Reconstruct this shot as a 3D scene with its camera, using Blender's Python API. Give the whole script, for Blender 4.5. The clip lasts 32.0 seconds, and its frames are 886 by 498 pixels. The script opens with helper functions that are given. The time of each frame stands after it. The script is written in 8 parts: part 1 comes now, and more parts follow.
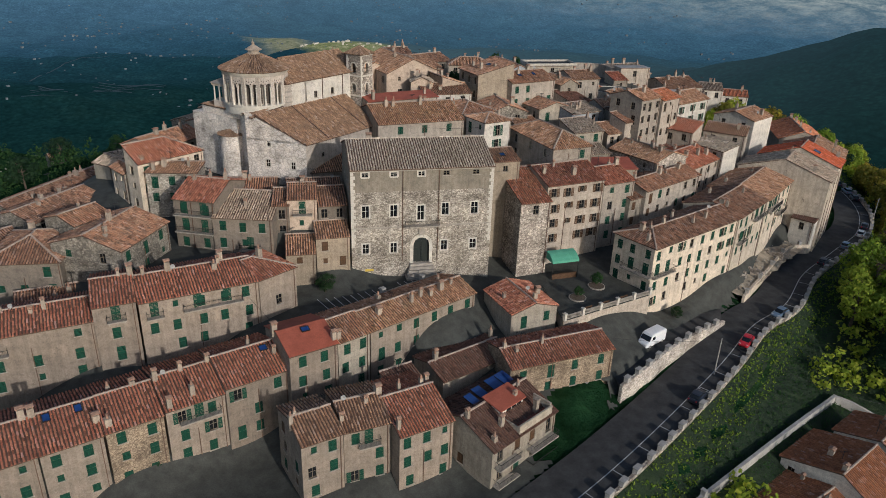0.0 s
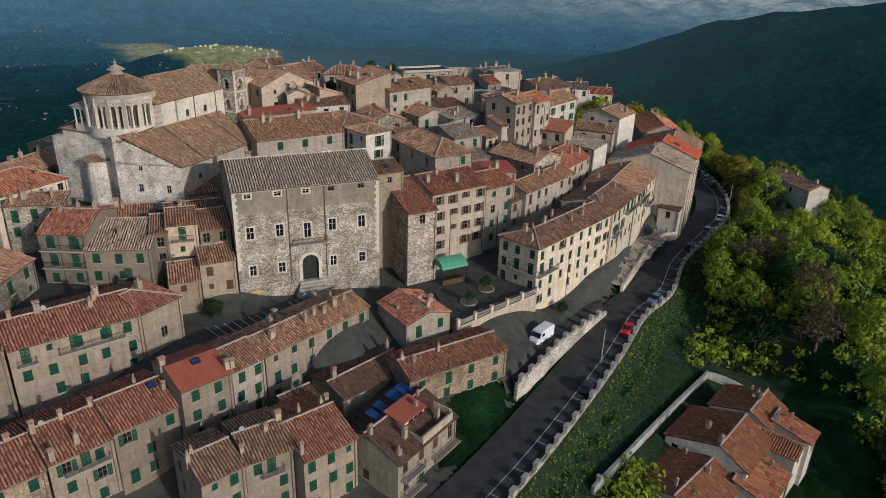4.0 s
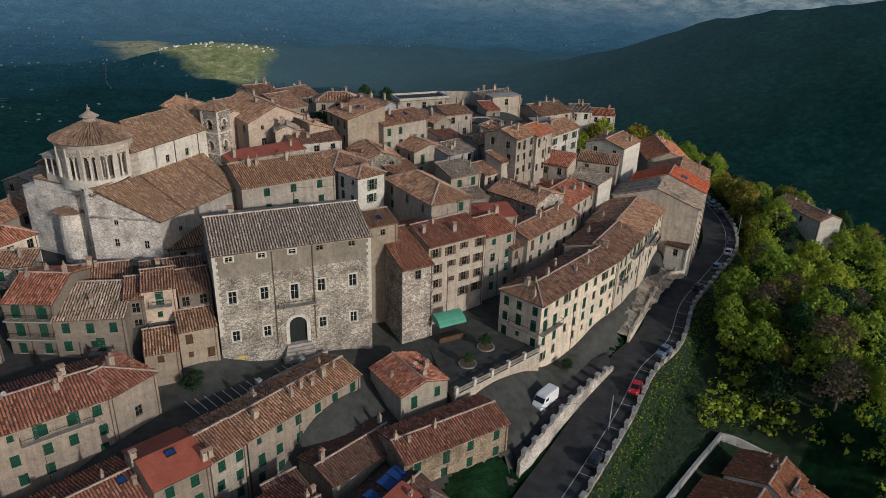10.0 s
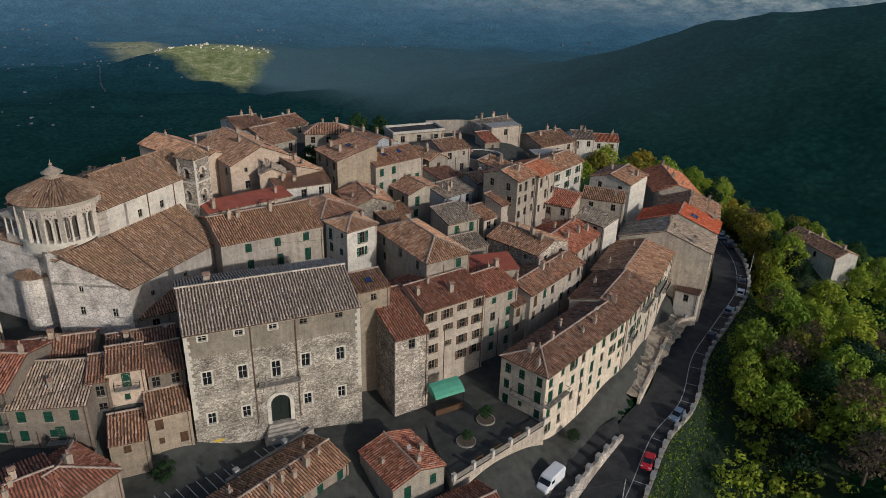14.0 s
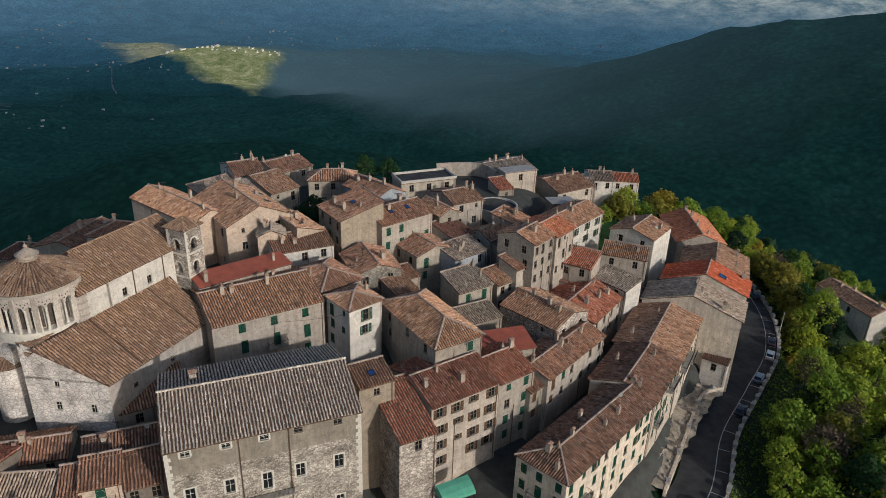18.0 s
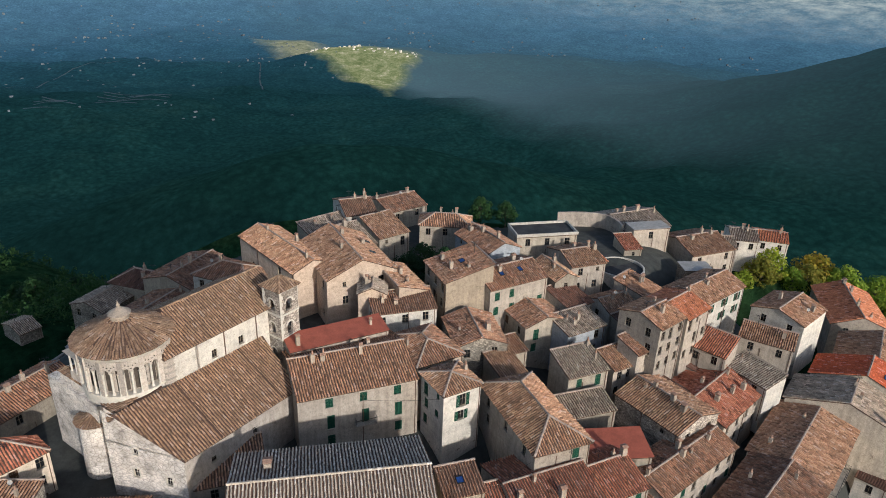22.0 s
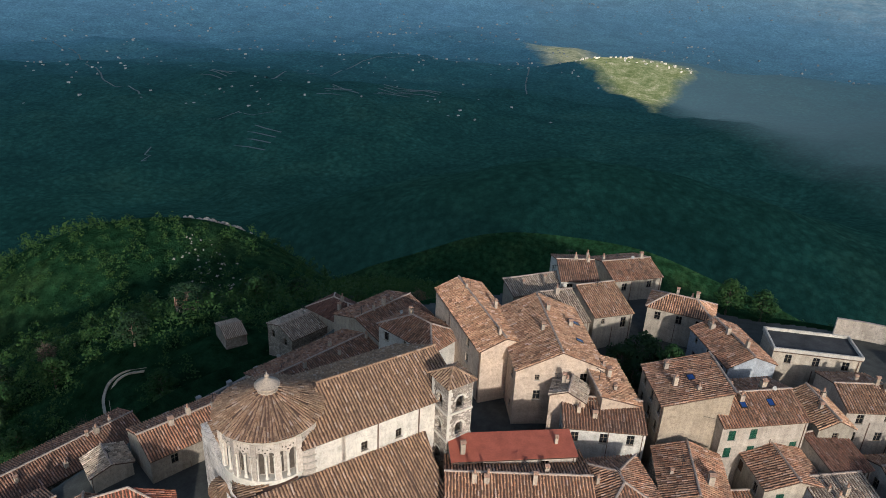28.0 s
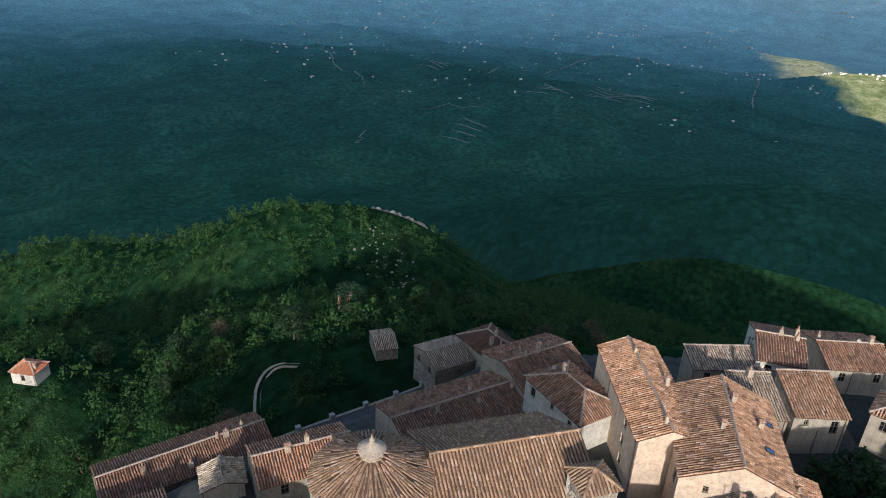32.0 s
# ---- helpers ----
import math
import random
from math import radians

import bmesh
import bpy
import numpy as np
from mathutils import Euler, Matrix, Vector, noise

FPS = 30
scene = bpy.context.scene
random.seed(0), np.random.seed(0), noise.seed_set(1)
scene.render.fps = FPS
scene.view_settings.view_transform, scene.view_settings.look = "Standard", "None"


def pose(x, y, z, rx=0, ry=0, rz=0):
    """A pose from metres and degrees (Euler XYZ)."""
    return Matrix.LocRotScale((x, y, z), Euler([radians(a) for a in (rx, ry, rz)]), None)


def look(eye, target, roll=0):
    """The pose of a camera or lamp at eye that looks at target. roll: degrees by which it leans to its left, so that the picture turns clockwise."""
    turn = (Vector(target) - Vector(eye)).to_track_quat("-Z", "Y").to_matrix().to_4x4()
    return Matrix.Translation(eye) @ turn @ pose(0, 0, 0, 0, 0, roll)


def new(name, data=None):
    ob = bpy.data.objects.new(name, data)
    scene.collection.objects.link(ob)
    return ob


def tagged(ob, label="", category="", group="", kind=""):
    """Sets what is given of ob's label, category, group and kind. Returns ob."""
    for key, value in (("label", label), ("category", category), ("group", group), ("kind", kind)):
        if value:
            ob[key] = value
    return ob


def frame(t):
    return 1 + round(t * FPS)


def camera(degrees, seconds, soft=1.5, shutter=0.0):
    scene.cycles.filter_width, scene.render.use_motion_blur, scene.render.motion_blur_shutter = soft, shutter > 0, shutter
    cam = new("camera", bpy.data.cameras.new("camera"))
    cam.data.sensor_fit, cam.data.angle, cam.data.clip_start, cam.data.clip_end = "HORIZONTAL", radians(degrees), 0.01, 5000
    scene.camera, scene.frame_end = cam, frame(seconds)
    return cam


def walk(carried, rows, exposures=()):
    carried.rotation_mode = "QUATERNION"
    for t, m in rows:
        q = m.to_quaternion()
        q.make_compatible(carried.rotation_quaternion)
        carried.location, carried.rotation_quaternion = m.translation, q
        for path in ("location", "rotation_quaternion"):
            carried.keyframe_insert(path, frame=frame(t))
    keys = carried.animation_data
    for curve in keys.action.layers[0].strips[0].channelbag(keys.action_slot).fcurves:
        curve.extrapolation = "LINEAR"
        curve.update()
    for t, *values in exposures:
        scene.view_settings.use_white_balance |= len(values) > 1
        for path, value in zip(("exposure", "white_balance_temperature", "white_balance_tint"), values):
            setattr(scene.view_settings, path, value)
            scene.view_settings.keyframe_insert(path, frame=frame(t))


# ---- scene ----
cam = camera(64.637, 32.0, soft=0.85)
# seconds, place in metres, yaw, pitch and roll in degrees
FLIGHT = [
    (0, -20.91, -106.11, 47.56, -12.988, -23.783, 2.066),
    (0.5, -21.06, -106.15, 47.74, -13.767, -23.741, 2.110),
    (1, -20.90, -105.97, 48.05, -14.538, -23.764, 2.195),
    (1.5, -20.84, -105.92, 48.38, -15.992, -23.768, 2.220),
    (2, -20.79, -105.91, 48.54, -18.415, -23.651, 2.055),
    (2.5, -21.03, -106.18, 48.88, -20.764, -23.583, 1.975),
    (3, -21.01, -106.15, 49.21, -22.300, -23.565, 1.821),
    (3.5, -21.12, -106.11, 49.50, -22.812, -23.543, 1.817),
    (5.5, -20.73, -104.79, 51.06, -22.971, -23.630, 1.874),
    (6, -20.38, -104.03, 51.45, -22.946, -23.682, 1.798),
    (6.5, -20.17, -103.34, 51.95, -22.989, -23.723, 1.828),
    (7, -19.92, -102.47, 52.40, -23.052, -23.732, 1.846),
    (7.5, -19.48, -101.54, 52.88, -23.048, -23.743, 1.827),
    (8, -19.08, -100.48, 53.46, -23.076, -23.821, 1.834),
    (8.5, -18.58, -99.45, 54.02, -23.083, -23.851, 1.830),
    (9, -18.02, -98.21, 54.76, -23.075, -23.888, 1.789),
    (9.5, -17.58, -96.95, 55.50, -23.130, -23.915, 1.812),
    (10, -16.96, -95.65, 56.19, -23.126, -23.937, 1.777),
    (10.5, -16.45, -94.22, 56.86, -23.199, -23.949, 1.821),
    (11, -15.83, -92.78, 57.49, -23.223, -23.980, 1.776),
    (11.5, -15.29, -91.35, 58.12, -23.267, -23.988, 1.810),
    (12, -14.66, -89.91, 58.76, -23.287, -23.999, 1.810),
    (12.5, -14.04, -88.49, 59.43, -23.296, -23.992, 1.739),
    (13, -13.36, -86.89, 60.09, -23.341, -24.015, 1.755),
    (13.5, -12.70, -85.36, 60.84, -23.388, -24.022, 1.743),
    (15.5, -10.14, -79.11, 64.72, -23.233, -24.000, 1.749),
    (16, -9.50, -77.50, 65.80, -22.609, -24.020, 1.792),
    (16.5, -8.86, -75.84, 66.79, -22.475, -24.028, 1.852),
    (17, -8.29, -74.17, 67.60, -22.541, -24.018, 1.851),
    (17.5, -7.74, -72.58, 68.53, -22.600, -24.034, 1.876),
    (18, -7.14, -70.71, 69.31, -22.553, -24.032, 1.974),
    (18.5, -6.51, -69.20, 70.22, -22.174, -24.041, 1.970),
    (19, -5.74, -67.51, 71.03, -21.257, -24.058, 2.009),
    (19.5, -5.03, -65.75, 71.83, -19.696, -24.099, 2.082),
    (20, -4.27, -64.08, 72.60, -17.901, -24.136, 2.122),
    (20.5, -3.50, -62.37, 73.39, -16.145, -24.170, 2.112),
    (21, -2.76, -60.60, 74.19, -14.206, -24.223, 2.190),
    (21.5, -2.04, -58.82, 74.77, -12.786, -24.215, 2.246),
    (22, -1.32, -56.87, 75.26, -11.825, -24.212, 2.226),
    (22.5, -0.73, -55.00, 75.80, -10.712, -24.250, 2.323),
    (23, -0.07, -53.14, 76.29, -9.227, -24.280, 2.407),
    (23.5, 0.56, -51.19, 76.69, -7.319, -24.317, 2.446),
    (24, 1.19, -49.17, 76.96, -5.280, -24.357, 2.466),
    (24.5, 1.83, -47.09, 77.18, -3.177, -24.419, 2.419),
    (25, 2.33, -45.02, 77.23, -1.255, -24.409, 2.448),
    (25.5, 2.74, -42.93, 77.25, 0.603, -24.433, 2.511),
    (27.5, 3.88, -34.65, 77.25, 7.546, -24.542, 2.761),
    (28, 3.99, -32.56, 77.20, 9.433, -24.581, 2.803),
    (28.5, 4.01, -30.28, 77.05, 10.980, -24.604, 2.871),
    (29, 4.04, -28.11, 77.02, 12.430, -24.724, 2.946),
    (29.5, 4.08, -25.99, 76.99, 13.135, -25.141, 2.958),
    (30, 4.06, -23.93, 76.93, 13.302, -25.180, 2.978),
    (30.5, 3.94, -21.87, 76.92, 13.251, -25.151, 3.042),
    (31, 3.60, -19.88, 76.89, 13.854, -25.142, 3.118),
    (31.5, 3.36, -18.06, 77.11, 22.282, -25.463, 3.261),
    (32, 3.51, -15.95, 77.16, 26.557, -25.583, 3.267),
]
walk(cam, [(t, pose(x, y, z, 90 + pitch, 0, yaw) @ pose(0, 0, 0, 0, 0, roll)) for t, x, y, z, yaw, pitch, roll in FLIGHT],
     exposures=[(t, e, 6120, 10) for t, e in ((0, -0.28), (3, -0.26), (6, -0.50), (13, -0.50), (17, -0.33), (19, -0.16), (23, 0.22), (29, 0.22), (30.5, 0.32), (32, 0.56))])

# ---- light ----
SUN = Vector((0.36, -0.875, 0.30)).normalized()
world = bpy.data.worlds.new("sky")
scene.world = world
world.use_nodes = True
wn = world.node_tree.nodes
sky = wn.new("ShaderNodeTexSky")
sky.sky_type, sky.sun_disc = "NISHITA", False
sky.sun_elevation = math.asin(SUN.z)
sky.sun_rotation = math.atan2(SUN.x, SUN.y)
sky.altitude, sky.dust_density, sky.air_density = 600, 2.0, 1.0
world.node_tree.links.new(sky.outputs[0], wn["Background"].inputs[0])
wn["Background"].inputs[1].default_value = 0.15
sun_data = bpy.data.lights.new("sun", "SUN")
sun_data.energy, sun_data.angle, sun_data.color = 3.35, radians(1.5), (1.0, 0.94, 0.855)
new("sun", sun_data).matrix_world = look(SUN * 300, (0, 0, 0))

# ---- materials ----
def nodes_of(name, rough=0.85, metal=0.0):
    m = bpy.data.materials.new(name)
    m.use_nodes = True
    nt = m.node_tree
    b = nt.nodes["Principled BSDF"]
    b.inputs["Roughness"].default_value, b.inputs["Metallic"].default_value = rough, metal
    return m, nt, b


def ramp(nt, fac, stops):
    r = nt.nodes.new("ShaderNodeValToRGB")
    e = r.color_ramp.elements
    while len(e) < len(stops):
        e.new(0.5)
    for k, (p, c) in zip(e, stops):
        k.position, k.color = p, (*c, 1)
    nt.links.new(fac, r.inputs[0])
    return r.outputs[0]


def noise_of(nt, scale, detail=6.0, rough=0.6, coords="Object", stretch=None):
    co = nt.nodes.new("ShaderNodeTexCoord").outputs[coords]
    if stretch:
        mp = nt.nodes.new("ShaderNodeMapping")
        mp.inputs["Scale"].default_value = stretch
        nt.links.new(co, mp.inputs[0])
        co = mp.outputs[0]
    n = nt.nodes.new("ShaderNodeTexNoise")
    n.inputs["Scale"].default_value, n.inputs["Detail"].default_value, n.inputs["Roughness"].default_value = scale, detail, rough
    nt.links.new(co, n.inputs["Vector"])
    return n.outputs["Fac"]


def mixed(nt, fac, a, b, blend="MIX"):
    x = nt.nodes.new("ShaderNodeMix")
    x.data_type, x.blend_type = "RGBA", blend
    if isinstance(fac, float):
        x.inputs[0].default_value = fac
    else:
        nt.links.new(fac, x.inputs[0])
    for sock, v in ((x.inputs[6], a), (x.inputs[7], b)):
        if isinstance(v, tuple):
            sock.default_value = (*v, 1)
        else:
            nt.links.new(v, sock)
    return x.outputs[2]


def bumped(nt, b, height, strength=0.4, dist=0.05):
    k = nt.nodes.new("ShaderNodeBump")
    k.inputs["Strength"].default_value, k.inputs["Distance"].default_value = strength, dist
    nt.links.new(height, k.inputs["Height"])
    nt.links.new(k.outputs[0], b.inputs["Normal"])


def plain(name, col, rough=0.8, metal=0.0, vary=0.25, scale=1.5):
    """A surface of one colour with stains at two sizes."""
    m, nt, b = nodes_of(name, rough, metal)
    if rough > 0.55:
        b.inputs["Specular IOR Level"].default_value = 0.2
    dark = tuple(c * (1 - vary) for c in col)
    lite = tuple(min(1, c * (1 + vary * 0.6)) for c in col)
    base = ramp(nt, noise_of(nt, scale), [(0.3, dark), (0.7, lite)])
    fine = ramp(nt, noise_of(nt, scale * 9), [(0.35, (0.78,) * 3), (0.65, (1.0,) * 3)])
    nt.links.new(mixed(nt, 1.0, base, fine, "MULTIPLY"), b.inputs["Base Color"])
    bumped(nt, b, noise_of(nt, scale * 12), 0.3, 0.02)
    return m


def plaster(name, col, stain=(0.15, 0.125, 0.10), amount=0.5):
    """Old lime render: patches, runs of dirt, spalled spots down to the stone, fine grain, a tone of its own on each house."""
    m, nt, b = nodes_of(name, 0.95)
    b.inputs["Specular IOR Level"].default_value = 0.2
    patch = ramp(nt, noise_of(nt, 0.33, 8, 0.68), [(0.28, tuple(c * 0.56 for c in col)), (0.44, tuple(c * 0.86 for c in col)), (0.58, col), (0.74, tuple(min(1, c * 1.22) for c in col))])
    streak = ramp(nt, noise_of(nt, 1.4, 7, 0.72, stretch=(1.0, 1.0, 0.10)), [(0.46, (0, 0, 0)), (0.72, (amount,) * 3)])
    c1 = mixed(nt, streak, patch, stain)
    blot = ramp(nt, noise_of(nt, 1.25, 9, 0.78), [(0.48, (0, 0, 0)), (0.64, (0.8,) * 3)])
    c2 = mixed(nt, blot, c1, tuple(min(1, c * 0.52) for c in col))
    spall = ramp(nt, noise_of(nt, 0.55, 10, 0.8), [(0.595, (0, 0, 0)), (0.63, (0.75,) * 3)])
    cell = nt.nodes.new("ShaderNodeTexVoronoi")
    cell.inputs["Scale"].default_value = 4.0
    nt.links.new(nt.nodes.new("ShaderNodeTexCoord").outputs["Object"], cell.inputs["Vector"])
    bare = ramp(nt, cell.outputs["Distance"], [(0.10, (0.44, 0.37, 0.28)), (0.55, (0.15, 0.12, 0.09))])
    c3 = mixed(nt, spall, c2, bare)
    grain = ramp(nt, noise_of(nt, 6.0, 7, 0.8), [(0.34, (0.66,) * 3), (0.5, (0.96,) * 3), (0.66, (1.16,) * 3)])
    c4 = mixed(nt, 1.0, c3, grain, "MULTIPLY")
    info = nt.nodes.new("ShaderNodeObjectInfo")
    tone = ramp(nt, info.outputs["Random"], [(0.0, (0.72, 0.70, 0.68)), (0.5, (0.9, 0.885, 0.87)), (1.0, (1.08, 1.04, 1.0))])
    nt.links.new(mixed(nt, 1.0, c4, tone, "MULTIPLY"), b.inputs["Base Color"])
    bumped(nt, b, noise_of(nt, 4, 9, 0.75), 0.8, 0.09)
    return m


def rubble(name, lite, dark, size=3.2):
    """Rubble stone walling with joints darker than the stones."""
    m, nt, b = nodes_of(name, 0.95)
    co = nt.nodes.new("ShaderNodeTexCoord").outputs["Object"]
    mp = nt.nodes.new("ShaderNodeMapping")
    mp.inputs["Scale"].default_value = (1, 1, 1.5)
    nt.links.new(co, mp.inputs[0])
    v = nt.nodes.new("ShaderNodeTexVoronoi")
    v.inputs["Scale"].default_value = size
    nt.links.new(mp.outputs[0], v.inputs["Vector"])
    e = nt.nodes.new("ShaderNodeTexVoronoi")
    e.feature = "DISTANCE_TO_EDGE"
    e.inputs["Scale"].default_value = size
    nt.links.new(mp.outputs[0], e.inputs["Vector"])
    sep = nt.nodes.new("ShaderNodeSeparateColor")
    nt.links.new(v.outputs["Color"], sep.inputs[0])
    stone = ramp(nt, sep.outputs[0], [(0.0, dark), (0.45, tuple((a + c) / 2 for a, c in zip(lite, dark))), (1.0, lite)])
    joint = ramp(nt, e.outputs["Distance"], [(0.0, (1,) * 3), (0.09, (0,) * 3)])
    c1 = mixed(nt, joint, stone, tuple(c * 0.55 for c in dark))
    dirt = ramp(nt, noise_of(nt, 0.3, 6), [(0.34, (0.45, 0.43, 0.41)), (0.5, (0.8, 0.79, 0.78)), (0.66, (1.08, 1.06, 1.04))])
    nt.links.new(mixed(nt, 1.0, c1, dirt, "MULTIPLY"), b.inputs["Base Color"])
    bumped(nt, b, e.outputs["Distance"], 0.9, 0.12)
    return m


def tiles(name, cols, moss=0.35, moss_col=(0.10, 0.085, 0.065), spread=1.0):
    """Clay roof tiles: each piece its own tone, sooty patches, pale lichen, fine grain."""
    m, nt, b = nodes_of(name, 0.9)
    b.inputs["Specular IOR Level"].default_value = 0.25
    g = nt.nodes.new("ShaderNodeNewGeometry")
    mean = tuple(sum(c[k] for c in cols) / len(cols) for k in range(3))
    grey = sum(mean) / 3
    pale = tuple(min(1, c * 0.9 + grey * 0.75) for c in mean)
    stops = [(0.0, tuple(c * (1 - 0.55 * spread) for c in mean)), (0.09, tuple(c * (1 - 0.32 * spread) for c in mean))]
    stops += [(0.14 + 0.66 * i / (len(cols) - 1), c) for i, c in enumerate(cols)]
    stops += [(0.88, tuple(min(1, c * 1.35) for c in mean)), (1.0, pale)]
    tone = ramp(nt, g.outputs["Random Per Island"], stops)
    patch = ramp(nt, noise_of(nt, 0.42, 8, 0.72), [(0.42, (0, 0, 0)), (0.66, (moss,) * 3)])
    c1 = mixed(nt, patch, tone, moss_col)
    lichen = ramp(nt, noise_of(nt, 1.3, 9, 0.8), [(0.56, (0, 0, 0)), (0.70, (0.55,) * 3)])
    c2 = mixed(nt, lichen, c1, tuple(min(1, c * 0.8 + 0.11) for c in pale))
    info = nt.nodes.new("ShaderNodeObjectInfo")
    own = ramp(nt, info.outputs["Random"], [(0.0, (0.84, 0.82, 0.82)), (0.5, (1.10, 1.08, 1.06)), (1.0, (1.30, 1.20, 1.12))])
    c3 = mixed(nt, 1.0, c2, own, "MULTIPLY")
    fine = ramp(nt, noise_of(nt, 5, 6, 0.75), [(0.32, (0.5,) * 3), (0.68, (1.2,) * 3)])
    nt.links.new(mixed(nt, 1.0, c3, fine, "MULTIPLY"), b.inputs["Base Color"])
    bumped(nt, b, noise_of(nt, 12, 5), 0.5, 0.03)
    return m


